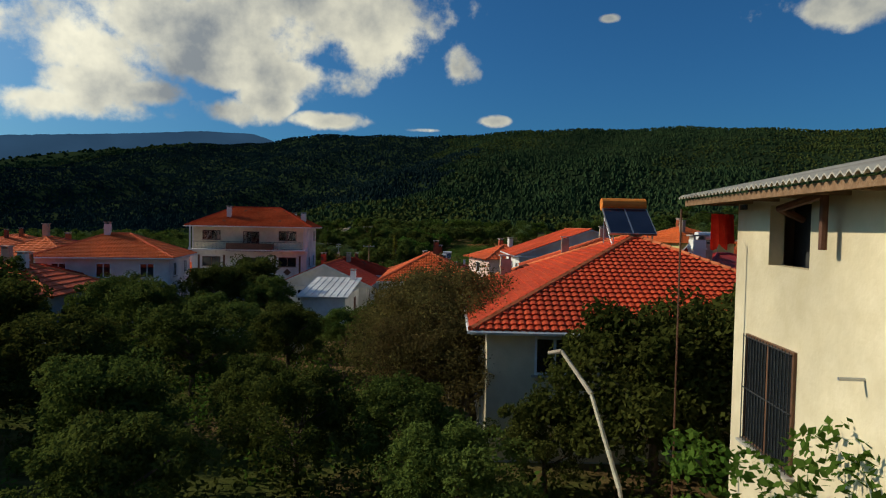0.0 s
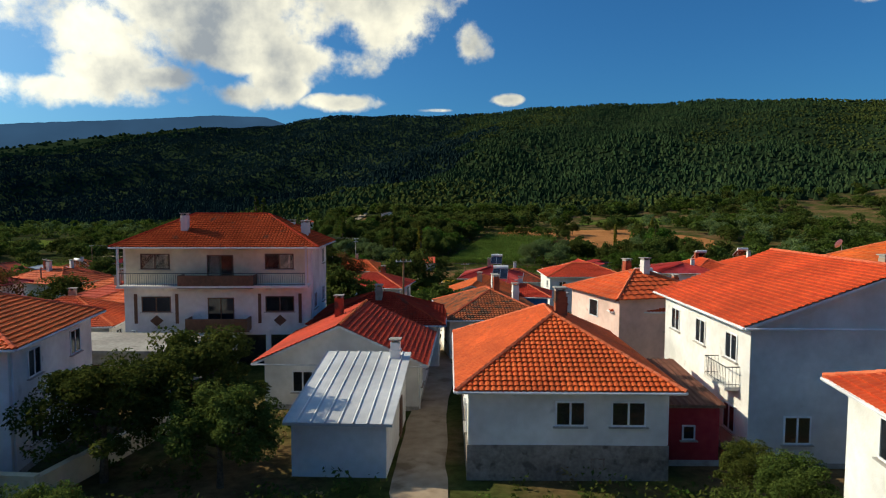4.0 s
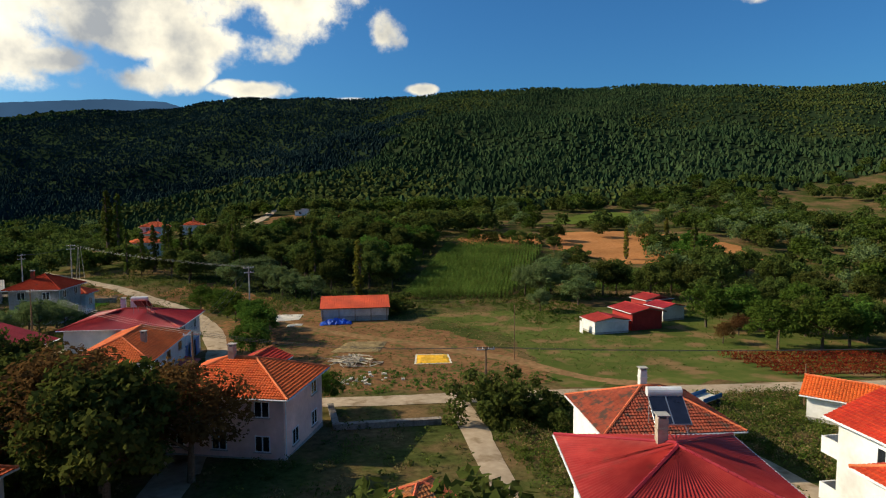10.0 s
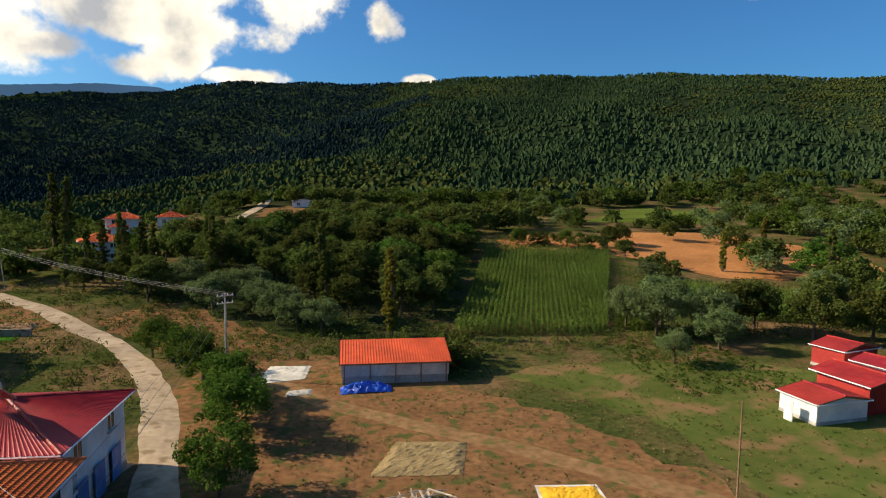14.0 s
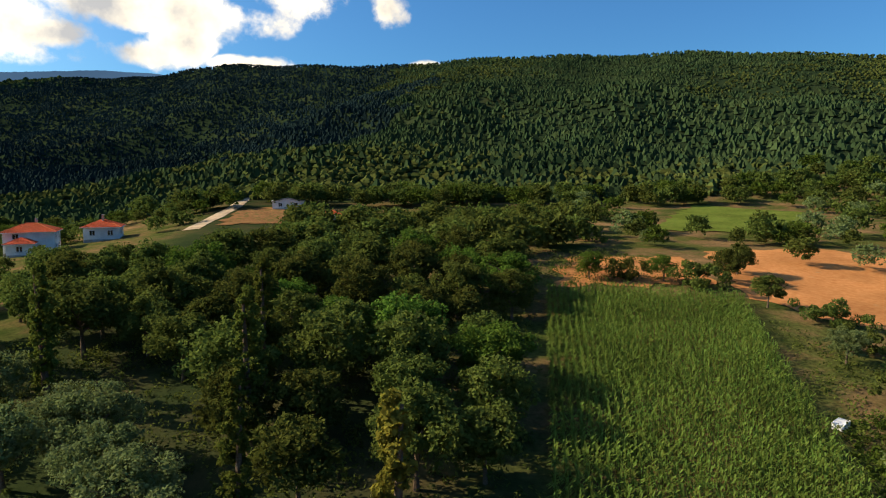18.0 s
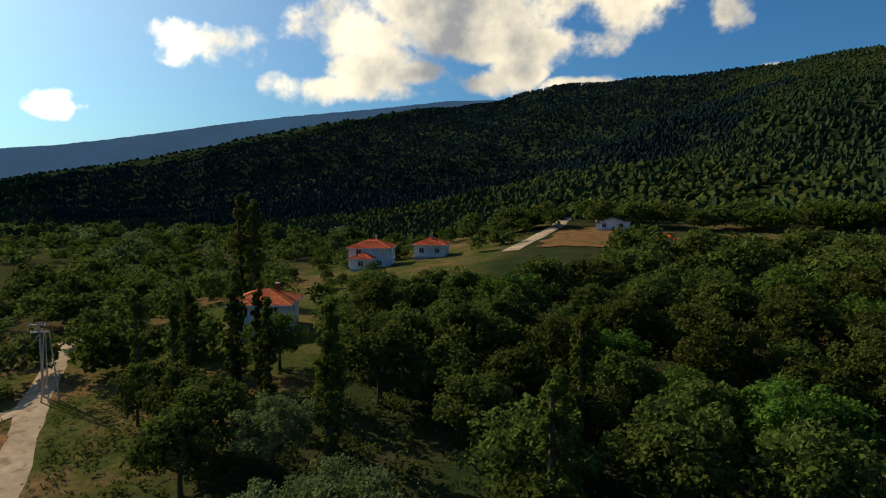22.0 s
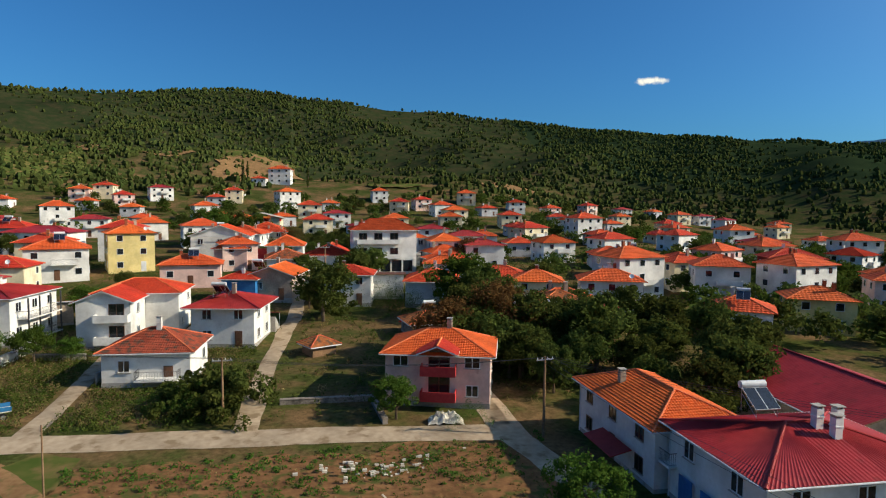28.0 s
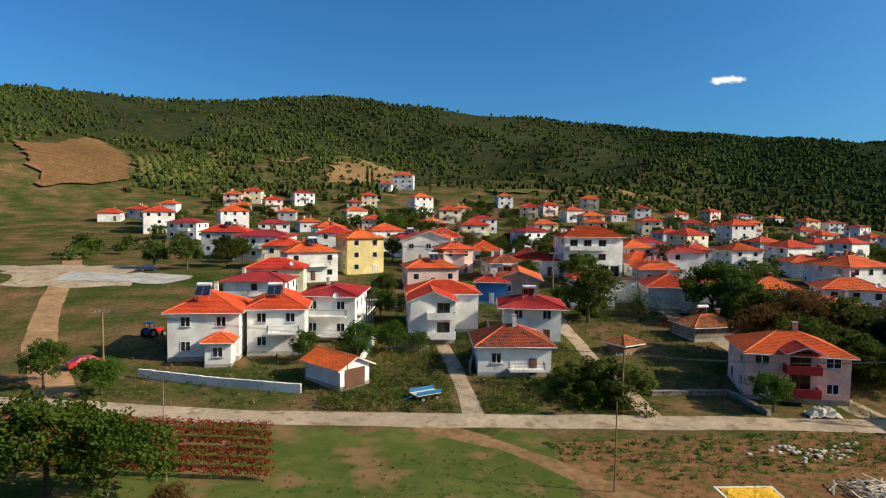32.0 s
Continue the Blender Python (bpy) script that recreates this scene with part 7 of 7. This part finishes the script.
# rows of young trees on the terrace
rows = []
for i in range(12):
    for j in range(22):
        u, v = i / 11, j / 21
        rows.append(((196 * (1 - v) + 160 * v) * (1 - u) + (150 * (1 - v) + 122 * v) * u, (-262 * (1 - v) - 168 * v) * (1 - u) + (-296 * (1 - v) - 214 * v) * u))
x, y = np.array(rows).T
tall = rng.uniform(1.8, 2.8, len(x))
hill_wood("terrace_trees", rng, x + rng.normal(size=len(x)) * .4, y, tall, tall * .55, LEAF_SCRUB, "young trees planted in rows on a terrace", "round")
plant_far()


# ---------------------------------------------------------------- undergrowth
FREE = np.ones((1000, 600), bool)             # half-metre cells, y from -40 and x from -150


def block(x, y, r):
    j0, j1, i0, i1 = int((y - r + 40) * 2), int((y + r + 40) * 2) + 1, int((x - r + 150) * 2), int((x + r + 150) * 2) + 1
    FREE[max(0, j0):max(0, j1), max(0, i0):max(0, i1)] = False


for x, y, r in TAKEN:
    block(x, y, r * .86)


def free_spots(rng, x0, x1, y0, y1, n):
    x, y = rng.uniform(x0, x1, n), rng.uniform(y0, y1, n)
    j, i = ((y + 40) * 2).astype(int).clip(0, 999), ((x + 150) * 2).astype(int).clip(0, 599)
    ok = FREE[j, i]
    return x[ok], y[ok]


def scrub(name, rng, x, y, r0, r1, per, size, mat, label):
    """Low leafy clumps on the ground, as one mesh."""
    rad = rng.uniform(r0, r1, len(x))
    c = np.stack([x, y, height(x, y) + rad * .55], 1)
    return stuff(name, leaf_cloud(rng, c, rad, per, size), mat, label, "undergrowth")


rng = np.random.default_rng(21)
x, y = free_spots(rng, -34, 12, -30, 30, 2600)
scrub("garden_weeds", rng, x, y, .35, 1.1, 40, .10, LEAF, "dark tangled weeds in the gardens")
x, y = free_spots(rng, -34, 12, -30, 30, 1000)
scrub("garden_greens", rng, x, y, .3, .9, 44, .09, LEAF_LIGHT, "fresh green climbing plants in the gardens")
x, y = free_spots(rng, -60, 70, 30, 142, 3800)
scrub("yard_weeds", rng, x, y, .25, .8, 26, .11, LEAF, "green weeds between the houses")
x, y = free_spots(rng, -60, 70, 30, 142, 1600)
scrub("yard_dry_weeds", rng, x, y, .2, .6, 26, .10, DRY_GRASS, "dry straw-coloured weeds between the houses")
x, y = free_spots(rng, 12, 44, 112, 140, 900)
scrub("plot_dry_weeds", rng, x, y, .3, .7, 34, .09, DRY_GRASS, "tall dry weeds on the garden plots by the road")
x, y = free_spots(rng, 10, 44, 112, 142, 1800)
scrub("plot_weeds", rng, x, y, .3, .85, 34, .10, GRASS, "tall weeds on the garden plots by the road")
x, y = free_spots(rng, -120, -22, 150, 250, 3000)
scrub("west_weeds", rng, x, y, .35, 1.3, 26, .16, LEAF, "dark hedges and weeds west of the road")
x, y = free_spots(rng, -34, 130, 200, 300, 5200)
off = ~((y > 205) & (x > 12 + (y - 212) * .35) & (x < 36 + (y - 207) * .52) & (y < 270)) & ~((x > 60) & (y > 232))
scrub("stream_thicket", rng, x[off], y[off], .4, 1.4, 26, .16, LEAF, "dense bushes along the stream and under the orchard")
x, y = free_spots(rng, -34, 60, 188, 214, 1300)
off = ~((y > 205) & (x > 12)) & (y > 197 + np.abs(x - 20) * .1)
scrub("bank_grass", rng, x[off], y[off], .3, 1.0, 30, .12, GRASS, "tall green grass along the field bank")
x, y = free_spots(rng, -18, 74, 150, 196, 2600)
scrub("field_tufts", rng, x, y, .06, .22, 14, .06, GRASS, "short grass tufts over the field")
x, y = free_spots(rng, -18, 40, 150, 196, 2400)
scrub("field_stalks", rng, x, y, .05, .2, 12, .06, DRY_GRASS, "dry stalks strewn over the threshing field")
x, y = free_spots(rng, -18, 24, 149, 158, 500)
scrub("verge_gourds", rng, x, y, .15, .4, 24, .09, LEAF_LIGHT, "trailing gourd plants on the road verge")
x, y = free_spots(rng, 30, 46, 180, 200, 700)
scrub("field_greens", rng, x, y, .1, .35, 22, .09, LEAF_LIGHT, "bright green low crop by the stream")
x, y = rng.uniform(36, 52, 900), rng.uniform(208, 226, 900)
ok = (x > 36 + (y - 207) * .5) & (x < 42 + (y - 207) * .6)
scrub("bean_patch", rng, x[ok], y[ok], .25, .6, 30, .12, LEAF_LIGHT, "bright green bean patch beside the maize")


# ---------------------------------------------------------------- maize
def maize(name, origin, way, rows, length, gap, tall, label, shape):
    rng = np.random.default_rng(rows)
    side = np.array([way[1], -way[0]])
    spots = []
    for k in range(rows):
        s = np.arange(0, length, .42) + rng.uniform(-.1, .1)
        p = np.array(origin) + side * (k * gap) + np.outer(s, way) + rng.normal(size=(len(s), 2)) * .06
        spots.append(p)
    p = np.concatenate(spots)
    p = p[shape(p[:, 0], p[:, 1])]
    p = p[rng.uniform(size=len(p)) > .04]
    n = len(p)
    z = height(p[:, 0], p[:, 1])
    h = tall * rng.uniform(.8, 1.1, n)
    quads = []
    for k in range(7):
        a = rng.uniform(0, 6.28, n)
        out_ = np.stack([np.cos(a), np.sin(a), np.zeros(n)], 1)
        across = np.stack([-np.sin(a), np.cos(a), np.zeros(n)], 1) * .045
        root = np.stack([p[:, 0], p[:, 1], z + h * (.15 + k * .11)], 1)
        mid = root + out_ * .28 + np.array([0, 0, .26])
        tip = root + out_ * .68 + np.array([0, 0, .02])
        quads.append(np.stack([root - across, root + across, mid + across * 1.4, mid - across * 1.4], 1))
        quads.append(np.stack([mid - across * 1.4, mid + across * 1.4, tip + across * .2, tip - across * .2], 1))
    a = rng.uniform(0, 3.14, n)
    across = np.stack([np.cos(a), np.sin(a), np.zeros(n)], 1) * .03
    root, top_ = np.stack([p[:, 0], p[:, 1], z], 1), np.stack([p[:, 0], p[:, 1], z + h], 1)
    quads.append(np.stack([root - across, root + across, top_ + across * .5, top_ - across * .5], 1))
    return stuff(name, np.stack(quads, 1).reshape(-1, 3), CORN, label, "crop")


maize("maize_field", (11.6, 206.5), np.array([.34, .94]), 40, 68, .8, 2.3, "tall green maize standing in straight rows",
      lambda x, y: (y > 208.5 - (x - 13) * .12) & (y < 267) & (x < 34.5 + (y - 207) * .5))
maize("maize_plot", (52, 216), np.array([.42, .9]), 32, 22, .85, 1.9, "yellowing maize plot in uneven rows", lambda x, y: (x > 49 + (y - 214) * .3))

# climbers at the foot of the unfinished house
rng = np.random.default_rng(17)
n = 90
x, y, z = rng.uniform(6.4, 7.6, n), rng.uniform(-20.5, -14.5, n), rng.uniform(0, 1, n) ** 1.3 * 4.2
stuff("climbing_plants", leaf_cloud(rng, np.stack([x, y, height(x, y) + z + .2], 1), rng.uniform(.25, .5, n), 46, .075), LEAF_LIGHT, "fresh green climbing plants against a cream wall", "climbers")
# vines with red leaves
rng = np.random.default_rng(4)
parts = []
for k in range(6):
    s = np.arange(0, 31, .5)
    x, y = 48.5 + s - k * .3, 144.5 - s * .2 + k * 2.0
    rad = rng.uniform(.3, .6, len(s))
    parts.append(leaf_cloud(rng, np.stack([x, y, height(x, y) + .75], 1), rad, 60, .10))
stuff("vine_rows", np.concatenate(parts), VINE, "rows of vines with red and brown autumn leaves", "vines")


# ---------------------------------------------------------------- poles and wires
def pole(x, y, tall, kind="wood", arms=1, lean=0.0, rz=0):
    ob = thing("utility_pole" if arms else "post", x, y, None, rz, "weathered grey utility pole with cross-arms and insulators" if arms else "thin dark post standing in the field", "pole" if arms else "post", "utility poles" if arms else "")
    part_of("shaft", kept(("shaft", tall, kind, lean), lambda: Shape().tube((0, 0, -.5), (lean, 0, tall), .15 if arms else .07, .09 if arms else .05, 8).mesh("shaft", CONCRETE if kind == "concrete" else WOOD)), ob)
    for k in range(arms):
        arm = part_of("cross_arm", kept(("arm",), lambda: Shape().box(-.9, -.06, -.05, .9, .06, .05).mesh("cross_arm", STEEL)), ob, pose(lean, 0, tall - .3 - k * .8))
        for u in (-.8, -.3, .3, .8):
            part_of("insulator", kept(("insul",), lambda: Shape().tube((0, 0, .05), (0, 0, .22), .05, .035, 6).mesh("insulator", PLASTIC)), arm, pose(u, 0, 0))
    return ob


POLES = [(-16.2, 193.4, 9.4, 30), (-65, 226.2, 9, 60), (-62.6, 245.6, 8.2, 30), (-17.2, 150.2, 7.5, 10), (71.2, 123.2, 7.5, 0), (11.6, 141.2, 6.2, 0), (-45.5, 182.5, 8, 80), (-88, 184, 8, 85), (-1.6, 76, 8.5, 0), (-52, 96, 7.5, 0)]
for x, y, tall, rz in POLES:
    pole(x, y, tall, "concrete" if y > 190 else "wood", 2 if y > 190 else 1, 0, rz)
pole(20.4, 159.6, 7.2, "wood", 0)
pole(41.2, 133.8, 4.4, "wood", 0)
pole(59.1, 140.6, 4.0, "wood", 0)
pole(55, 154, 3.6, "wood", 0)
frame_ = thing("pole_tripod", -60.4, 244.6, None, 30, "tall tripod of leaning bare poles", "tripod")
for x0, x1 in ((-.9, -.25), (.9, .25), (-.2, -.1)):
    part_of("pole", Shape().tube((x0, 0, -.3), (x1, 0, 7.6), .09, .06, 7).mesh("pole", TIMBER), frame_)


def wire(a, b, sag=.5):
    pts = [Vector(a).lerp(Vector(b), k / 10) - Vector((0, 0, 4 * sag * (k / 10) * (1 - k / 10))) for k in range(11)]
    side = (Vector(b) - Vector(a)).cross(Vector((0, 0, 1))).normalized() * .014
    up = Vector((0, 0, .014))
    s = Shape()
    for p in pts:
        s.v += [tuple(p + q) for q in (side, up, -side, -up)]
    s.f = [(4 * k + j, 4 * k + (j + 1) % 4, 4 * k + 4 + (j + 1) % 4, 4 * k + 4 + j) for k in range(10) for j in range(4)]
    return tagged(new("power_line", s.mesh("power_line", DARK_STEEL)), "sagging dark overhead power line", "wire", "power lines")


for a, b in ((3, 0), (0, 2), (2, 1), (5, 3), (4, 5), (6, 7), (3, 6)):
    (x0, y0, h0, r0), (x1, y1, h1, r1) = POLES[a], POLES[b]
    for u in (-.8, 0, .8):
        ca, sa, cb, sb = math.cos(radians(r0)), math.sin(radians(r0)), math.cos(radians(r1)), math.sin(radians(r1))
        wire((x0 + ca * u, y0 + sa * u, float(height(x0, y0)) + h0 - .1), (x1 + cb * u, y1 + sb * u, float(height(x1, y1)) + h1 - .1), .7)

# ---------------------------------------------------------------- the threshing field
def mat_on_ground(name, corners, tall, mat, label, category, border=None):
    ob = thing(name, sum(c[0] for c in corners) / 4, sum(c[1] for c in corners) / 4, None, 0, label, category)
    ox, oy = ob.matrix_basis.translation.x, ob.matrix_basis.translation.y
    a, b, c, d = (np.array(p) for p in corners)
    n = 22
    rng = np.random.default_rng(int(abs(ox) * 10))
    s = Shape()
    for j in range(n):
        for i in range(n):
            u, v = i / (n - 1), j / (n - 1)
            p = (a * (1 - u) + b * u) * (1 - v) + (d * (1 - u) + c * u) * v
            e = min(u, v, 1 - u, 1 - v)
            s.v.append((p[0] - ox + rng.normal() * .05, p[1] - oy + rng.normal() * .05, .06 + tall * min(1, e * 9) * rng.uniform(.6, 1.1)))
    s.f = [(j * n + i, j * n + i + 1, (j + 1) * n + i + 1, (j + 1) * n + i) for j in range(n - 1) for i in range(n - 1)]
    part_of("spread", s.mesh("spread", mat), ob)
    if border:
        e = Shape()
        pts = [Vector((p[0] - ox, p[1] - oy, .05)) for p in corners]
        out_ = [p * 1.12 for p in pts]
        e.add(pts + out_, [(k, (k + 1) % 4, 4 + (k + 1) % 4, 4 + k) for k in range(4)])
        part_of("ground_cloth", e.mesh("ground_cloth", border), ob)
    return ob


mat_on_ground("maize_mat", [(7.6, 160.2), (11.9, 159.8), (12.3, 163.9), (8.4, 164.5)], .14, KERNEL, "bright yellow maize kernels drying on a pale cloth", "drying maize", PALE_TARP)
dish(-3.3, 10.8, float(height(-3.3, 10.8)) + .45, 190)
mat_on_ground("husk_mat", [(-3.1, 168.0), (3.6, 167.2), (5.3, 172.9), (-.4, 173.9)], .22, HUSK, "dry bean husks spread out on a cloth", "drying husks")
mat_on_ground("husk_sheet", [(-13, 191), (-8, 192), (-7.4, 197), (-12, 197.5)], .12, PALE_TARP, "pale cloths spread to dry on the field", "cloth")
mat_on_ground("husk_sheet", [(-9.8, 186.6), (-7.4, 186.8), (-7.2, 188.4), (-9.6, 188.2)], .12, PALE_TARP, "pale cloths spread to dry on the field", "cloth")
mat_on_ground("sand_heap", [(-51, 220), (-45.4, 219.4), (-45.2, 222.6), (-50.8, 223.4)], .35, TRACK, "heap of pale sand and sacks", "sand heap")
mat_on_ground("plastic_heap", [(-60.4, 233.4), (-57, 231.6), (-56.4, 233), (-59.6, 235)], .3, PALE_TARP, "crumpled white plastic sheets on the ground", "plastic sheet")
timber = thing("timber_heap", -.2, 162.7, None, 10, "heap of pale broken boards and poles", "timber heap")
rnd = random.Random(3)
board = [Shape().box(-1.1, -.07, -.03, 1.1, .07, .03).mesh("board", TIMBER), Shape().tube((-1.4, 0, 0), (1.4, 0, 0), .05, .035, 6).mesh("pole", TIMBER)]
for k in range(70):
    part_of("board" if k % 2 else "pole", board[0 if k % 2 else 1], timber, pose(rnd.gauss(0, 1.3), rnd.gauss(0, 1.0), rnd.uniform(.05, .55), rnd.uniform(-14, 14), rnd.uniform(-14, 14), rnd.uniform(0, 180)))
stones = thing("stone_scatter", -1.5, 154.4, None, 0, "white stones and rubbish strewn on the bare field", "rubble", "", "stuff")
s = Shape()
for k in range(90):
    x, y, r = rnd.gauss(0, 3.2), rnd.gauss(0, .9), rnd.uniform(.06, .2)
    s.box(x - r, y - r * .7, -.02, x + r, y + r * .7, r * .8, Matrix.Rotation(rnd.uniform(-.2, .2), 4, "Y"))
part_of("stone", s.mesh("stone", PALE_TARP), stones)["kind"] = "stuff"


# ---------------------------------------------------------------- walls and fences
def wall_run(name, line, tall, thick, mat, label):
    s = Shape()
    for (x0, y0), (x1, y1) in zip(line, line[1:]):
        n = max(1, int(math.hypot(x1 - x0, y1 - y0) / 2.0))
        a = math.atan2(y1 - y0, x1 - x0)
        for k in range(n):
            xa, ya, xb, yb = x0 + (x1 - x0) * k / n, y0 + (y1 - y0) * k / n, x0 + (x1 - x0) * (k + 1) / n, y0 + (y1 - y0) * (k + 1) / n
            z = min(float(height(xa, ya)), float(height(xb, yb)))
            m = pose((xa + xb) / 2, (ya + yb) / 2, z, 0, 0, math.degrees(a))
            half = math.hypot(xb - xa, yb - ya) / 2 + .02
            s.box(-half, -thick / 2, -.4, half, thick / 2, tall, m).box(-half, -thick / 2 - .05, tall, half, thick / 2 + .05, tall + .07, m)
    return tagged(new(name, s.mesh(name, mat)), label, "wall", "", "structure")


wall_run("wall_villa", [(66, 126.5), (56, 130.6), (46.4, 133.6)], 1.0, .25, WHITE, "low white garden wall by the road")
wall_run("wall_garage", [(40.4, 128), (38.6, 119), (37.5, 112)], 1.3, .25, WHITE, "white boundary wall beside the garage")
wall_run("wall_white_house", [(36, 117), (30, 117.6)], .7, .25, CONCRETE, "low grey garden wall")
wall_run("wall_yard", [(18.6, 104), (20, 112), (24, 121), (26, 128)], 1.3, .2, CONCRETE, "grey wall beside the drive")
wall_run("wall_lawn", [(-58, 211.4), (-56, 217.6), (-44.4, 217)], .9, .3, STONE, "dark stone wall round the lawn")
wall_run("wall_plot", [(-3.4, 144.6), (-3.0, 138), (6.4, 137.5)], .5, .5, STONE, "dry stone edging of a bare plot")
wall_run("wall_lane", [(-30, 178.6), (-41, 181.5)], 1.0, .25, WHITE, "pale wall along the lane")
wall_run("wall_garden_start", [(-16, 22), (-6, 24.5)], .7, .25, CREAM, "low cream garden wall")
wall_run("wall_hotel_yard", [(-27, 33), (-16, 31.5), (-13.5, 42)], 1.1, .25, CREAM, "cream boundary wall in shade")
wall_run("wall_terrace", [(31, 88), (40, 84), (46, 92)], .5, .4, STONE, "low rubble wall in a vegetable garden")


# ---------------------------------------------------------------- vehicles
def wheel_on(parent, x, y, r, wide=.22):
    w = part_of("wheel", kept(("tyre", r), lambda: Shape().tube((0, -wide / 2, 0), (0, wide / 2, 0), r, sides=16).mesh("wheel", RUBBER)), parent, pose(x, y, r))
    part_of("rim", kept(("rim", r), lambda: Shape().tube((0, -wide / 2 - .01, 0), (0, wide / 2 + .01, 0), r * .55, sides=12).mesh("rim", STEEL)), w)


def car(x, y, rz, mat, label):
    ob = thing("car", x, y, None, rz, label, "car")
    side = [(-2.05, .3), (-2.1, .75), (-1.45, .92), (-.85, 1.42), (.75, 1.45), (1.5, .98), (2.05, .85), (2.1, .35)]
    s = Shape()
    n = len(side)
    s.add([(x_, -.82 + (.12 if z_ > 1 else 0), z_) for x_, z_ in side] + [(x_, .82 - (.12 if z_ > 1 else 0), z_) for x_, z_ in side], [tuple(range(n))[::-1], tuple(range(n, 2 * n))] + [(k, (k + 1) % n, n + (k + 1) % n, n + k) for k in range(n)])
    part_of("body", s.mesh("body", mat), ob)
    for sy in (-1, 1):
        part_of("side_window", Shape().add([(-1.15, sy * .80, .98), (1.25, sy * .80, 1.0), (.68, sy * .715, 1.36), (-.8, sy * .715, 1.34)], [(0, 1, 2, 3)]).mesh("side_window", GLASS), ob)
        for wx in (-1.3, 1.3):
            wheel_on(ob, wx, sy * .78, .31)
    part_of("windscreen", Shape().add([(-1.38, -.66, .97), (-1.38, .66, .97), (-.92, .6, 1.38), (-.92, -.6, 1.38)], [(0, 1, 2, 3)]).mesh("windscreen", GLASS), ob)
    for sy in (-.6, .6):
        part_of("headlight", kept(("light",), lambda: Shape().box(-.03, -.14, -.06, .03, .14, .06).mesh("headlight", PLASTIC)), ob, pose(-2.09, sy, .68))


car(73.8, 122, 40, CAR_RED, "small red car parked on bare ground")
car(88, 52, 20, CAR_DARK, "dark car parked beside the track")
car(-66.4, 228.6, 70, CAR_DARK, "dark car parked by the outbuilding")
tractor = thing("tractor", 70.2, 107, None, 60, "red and blue farm tractor beside a villa", "tractor")
part_of("bonnet", Shape().box(-1.6, -.35, .6, .2, .35, 1.25).mesh("bonnet", CAR_RED), tractor)
part_of("cab", Shape().box(.2, -.6, .6, 1.3, .6, 1.2).box(.25, -.6, 1.2, .33, -.52, 2.2).box(.25, .52, 1.2, .33, .6, 2.2).box(1.2, -.6, 1.2, 1.28, -.52, 2.2).box(1.2, .52, 1.2, 1.28, .6, 2.2).box(.15, -.7, 2.2, 1.4, .7, 2.3).mesh("cab", CAR_BLUE), tractor)
for wx, r in ((-1.2, .42), (.9, .72)):
    for sy in (-.75, .75):
        wheel_on(tractor, wx, sy, r, .3)
trailer = thing("trailer", 32.6, 136.8, None, 25, "blue farm trailer with pale boards", "trailer")
part_of("bed", Shape().box(-1.6, -.85, .75, 1.6, .85, .85).mesh("bed", PALE_TARP), trailer)
for sy in (-.85, .85):
    part_of("side_board", Shape().box(-1.6, -.03, .85, 1.6, .03, 1.25).mesh("side_board", CAR_BLUE), trailer, pose(0, sy, 0))
part_of("drawbar", Shape().tube((1.6, 0, .7), (2.9, 0, .4), .06).mesh("drawbar", CAR_BLUE), trailer)
for wx in (-.9, .9):
    for sy in (-.95, .95):
        wheel_on(trailer, wx, sy, .36)
cart = thing("covered_load", -9.2, 145.2, None, -10, "load under a grey sheet by the roadside", "load")
part_of("cover", crumple(3.4, 1.8, 1.3, PALE_TARP, 8), cart)
tub = thing("water_tub", 45.8, 225.2, None, 30, "white water tub beside the maize", "tub")
part_of("tub", Shape().box(-.9, -.5, 0, .9, .5, .6).mesh("tub", PLASTIC), tub)
red_cover = thing("red_cover", -13, 103.5, None, 0, "bright red sheet lying on a wall", "cover")
part_of("sheet", crumple(2.4, .8, .4, RED_CLOTH, 5), red_cover)
hut = house(1.6, 119.4, 25, 3.4, 3.0, 1.6, 1, roof=TILE_OLD, wall=WOOD, pitch=26, windows="", door="", chimneys=0, label="tumbledown wooden hut with a patched tile roof", name="hut", category="hut", plinth=False, gutter=False)
stick = thing("bent_stick", 5.7, -10.6, None, 0, "pale bent dry branch leaning over the garden", "branch")
s = Shape()
pts = [Vector(p) for p in ((.7, -4.4, .2), (.55, -3.2, 2.4), (.3, -2.2, 3.9), (-.1, -1.4, 4.6), (-.3, -1.1, 4.5))]
for p, q in zip(pts, pts[1:]):
    s.tube(p, q, .05, .04, 7)
part_of("branch", s.mesh("branch", TIMBER), stick)
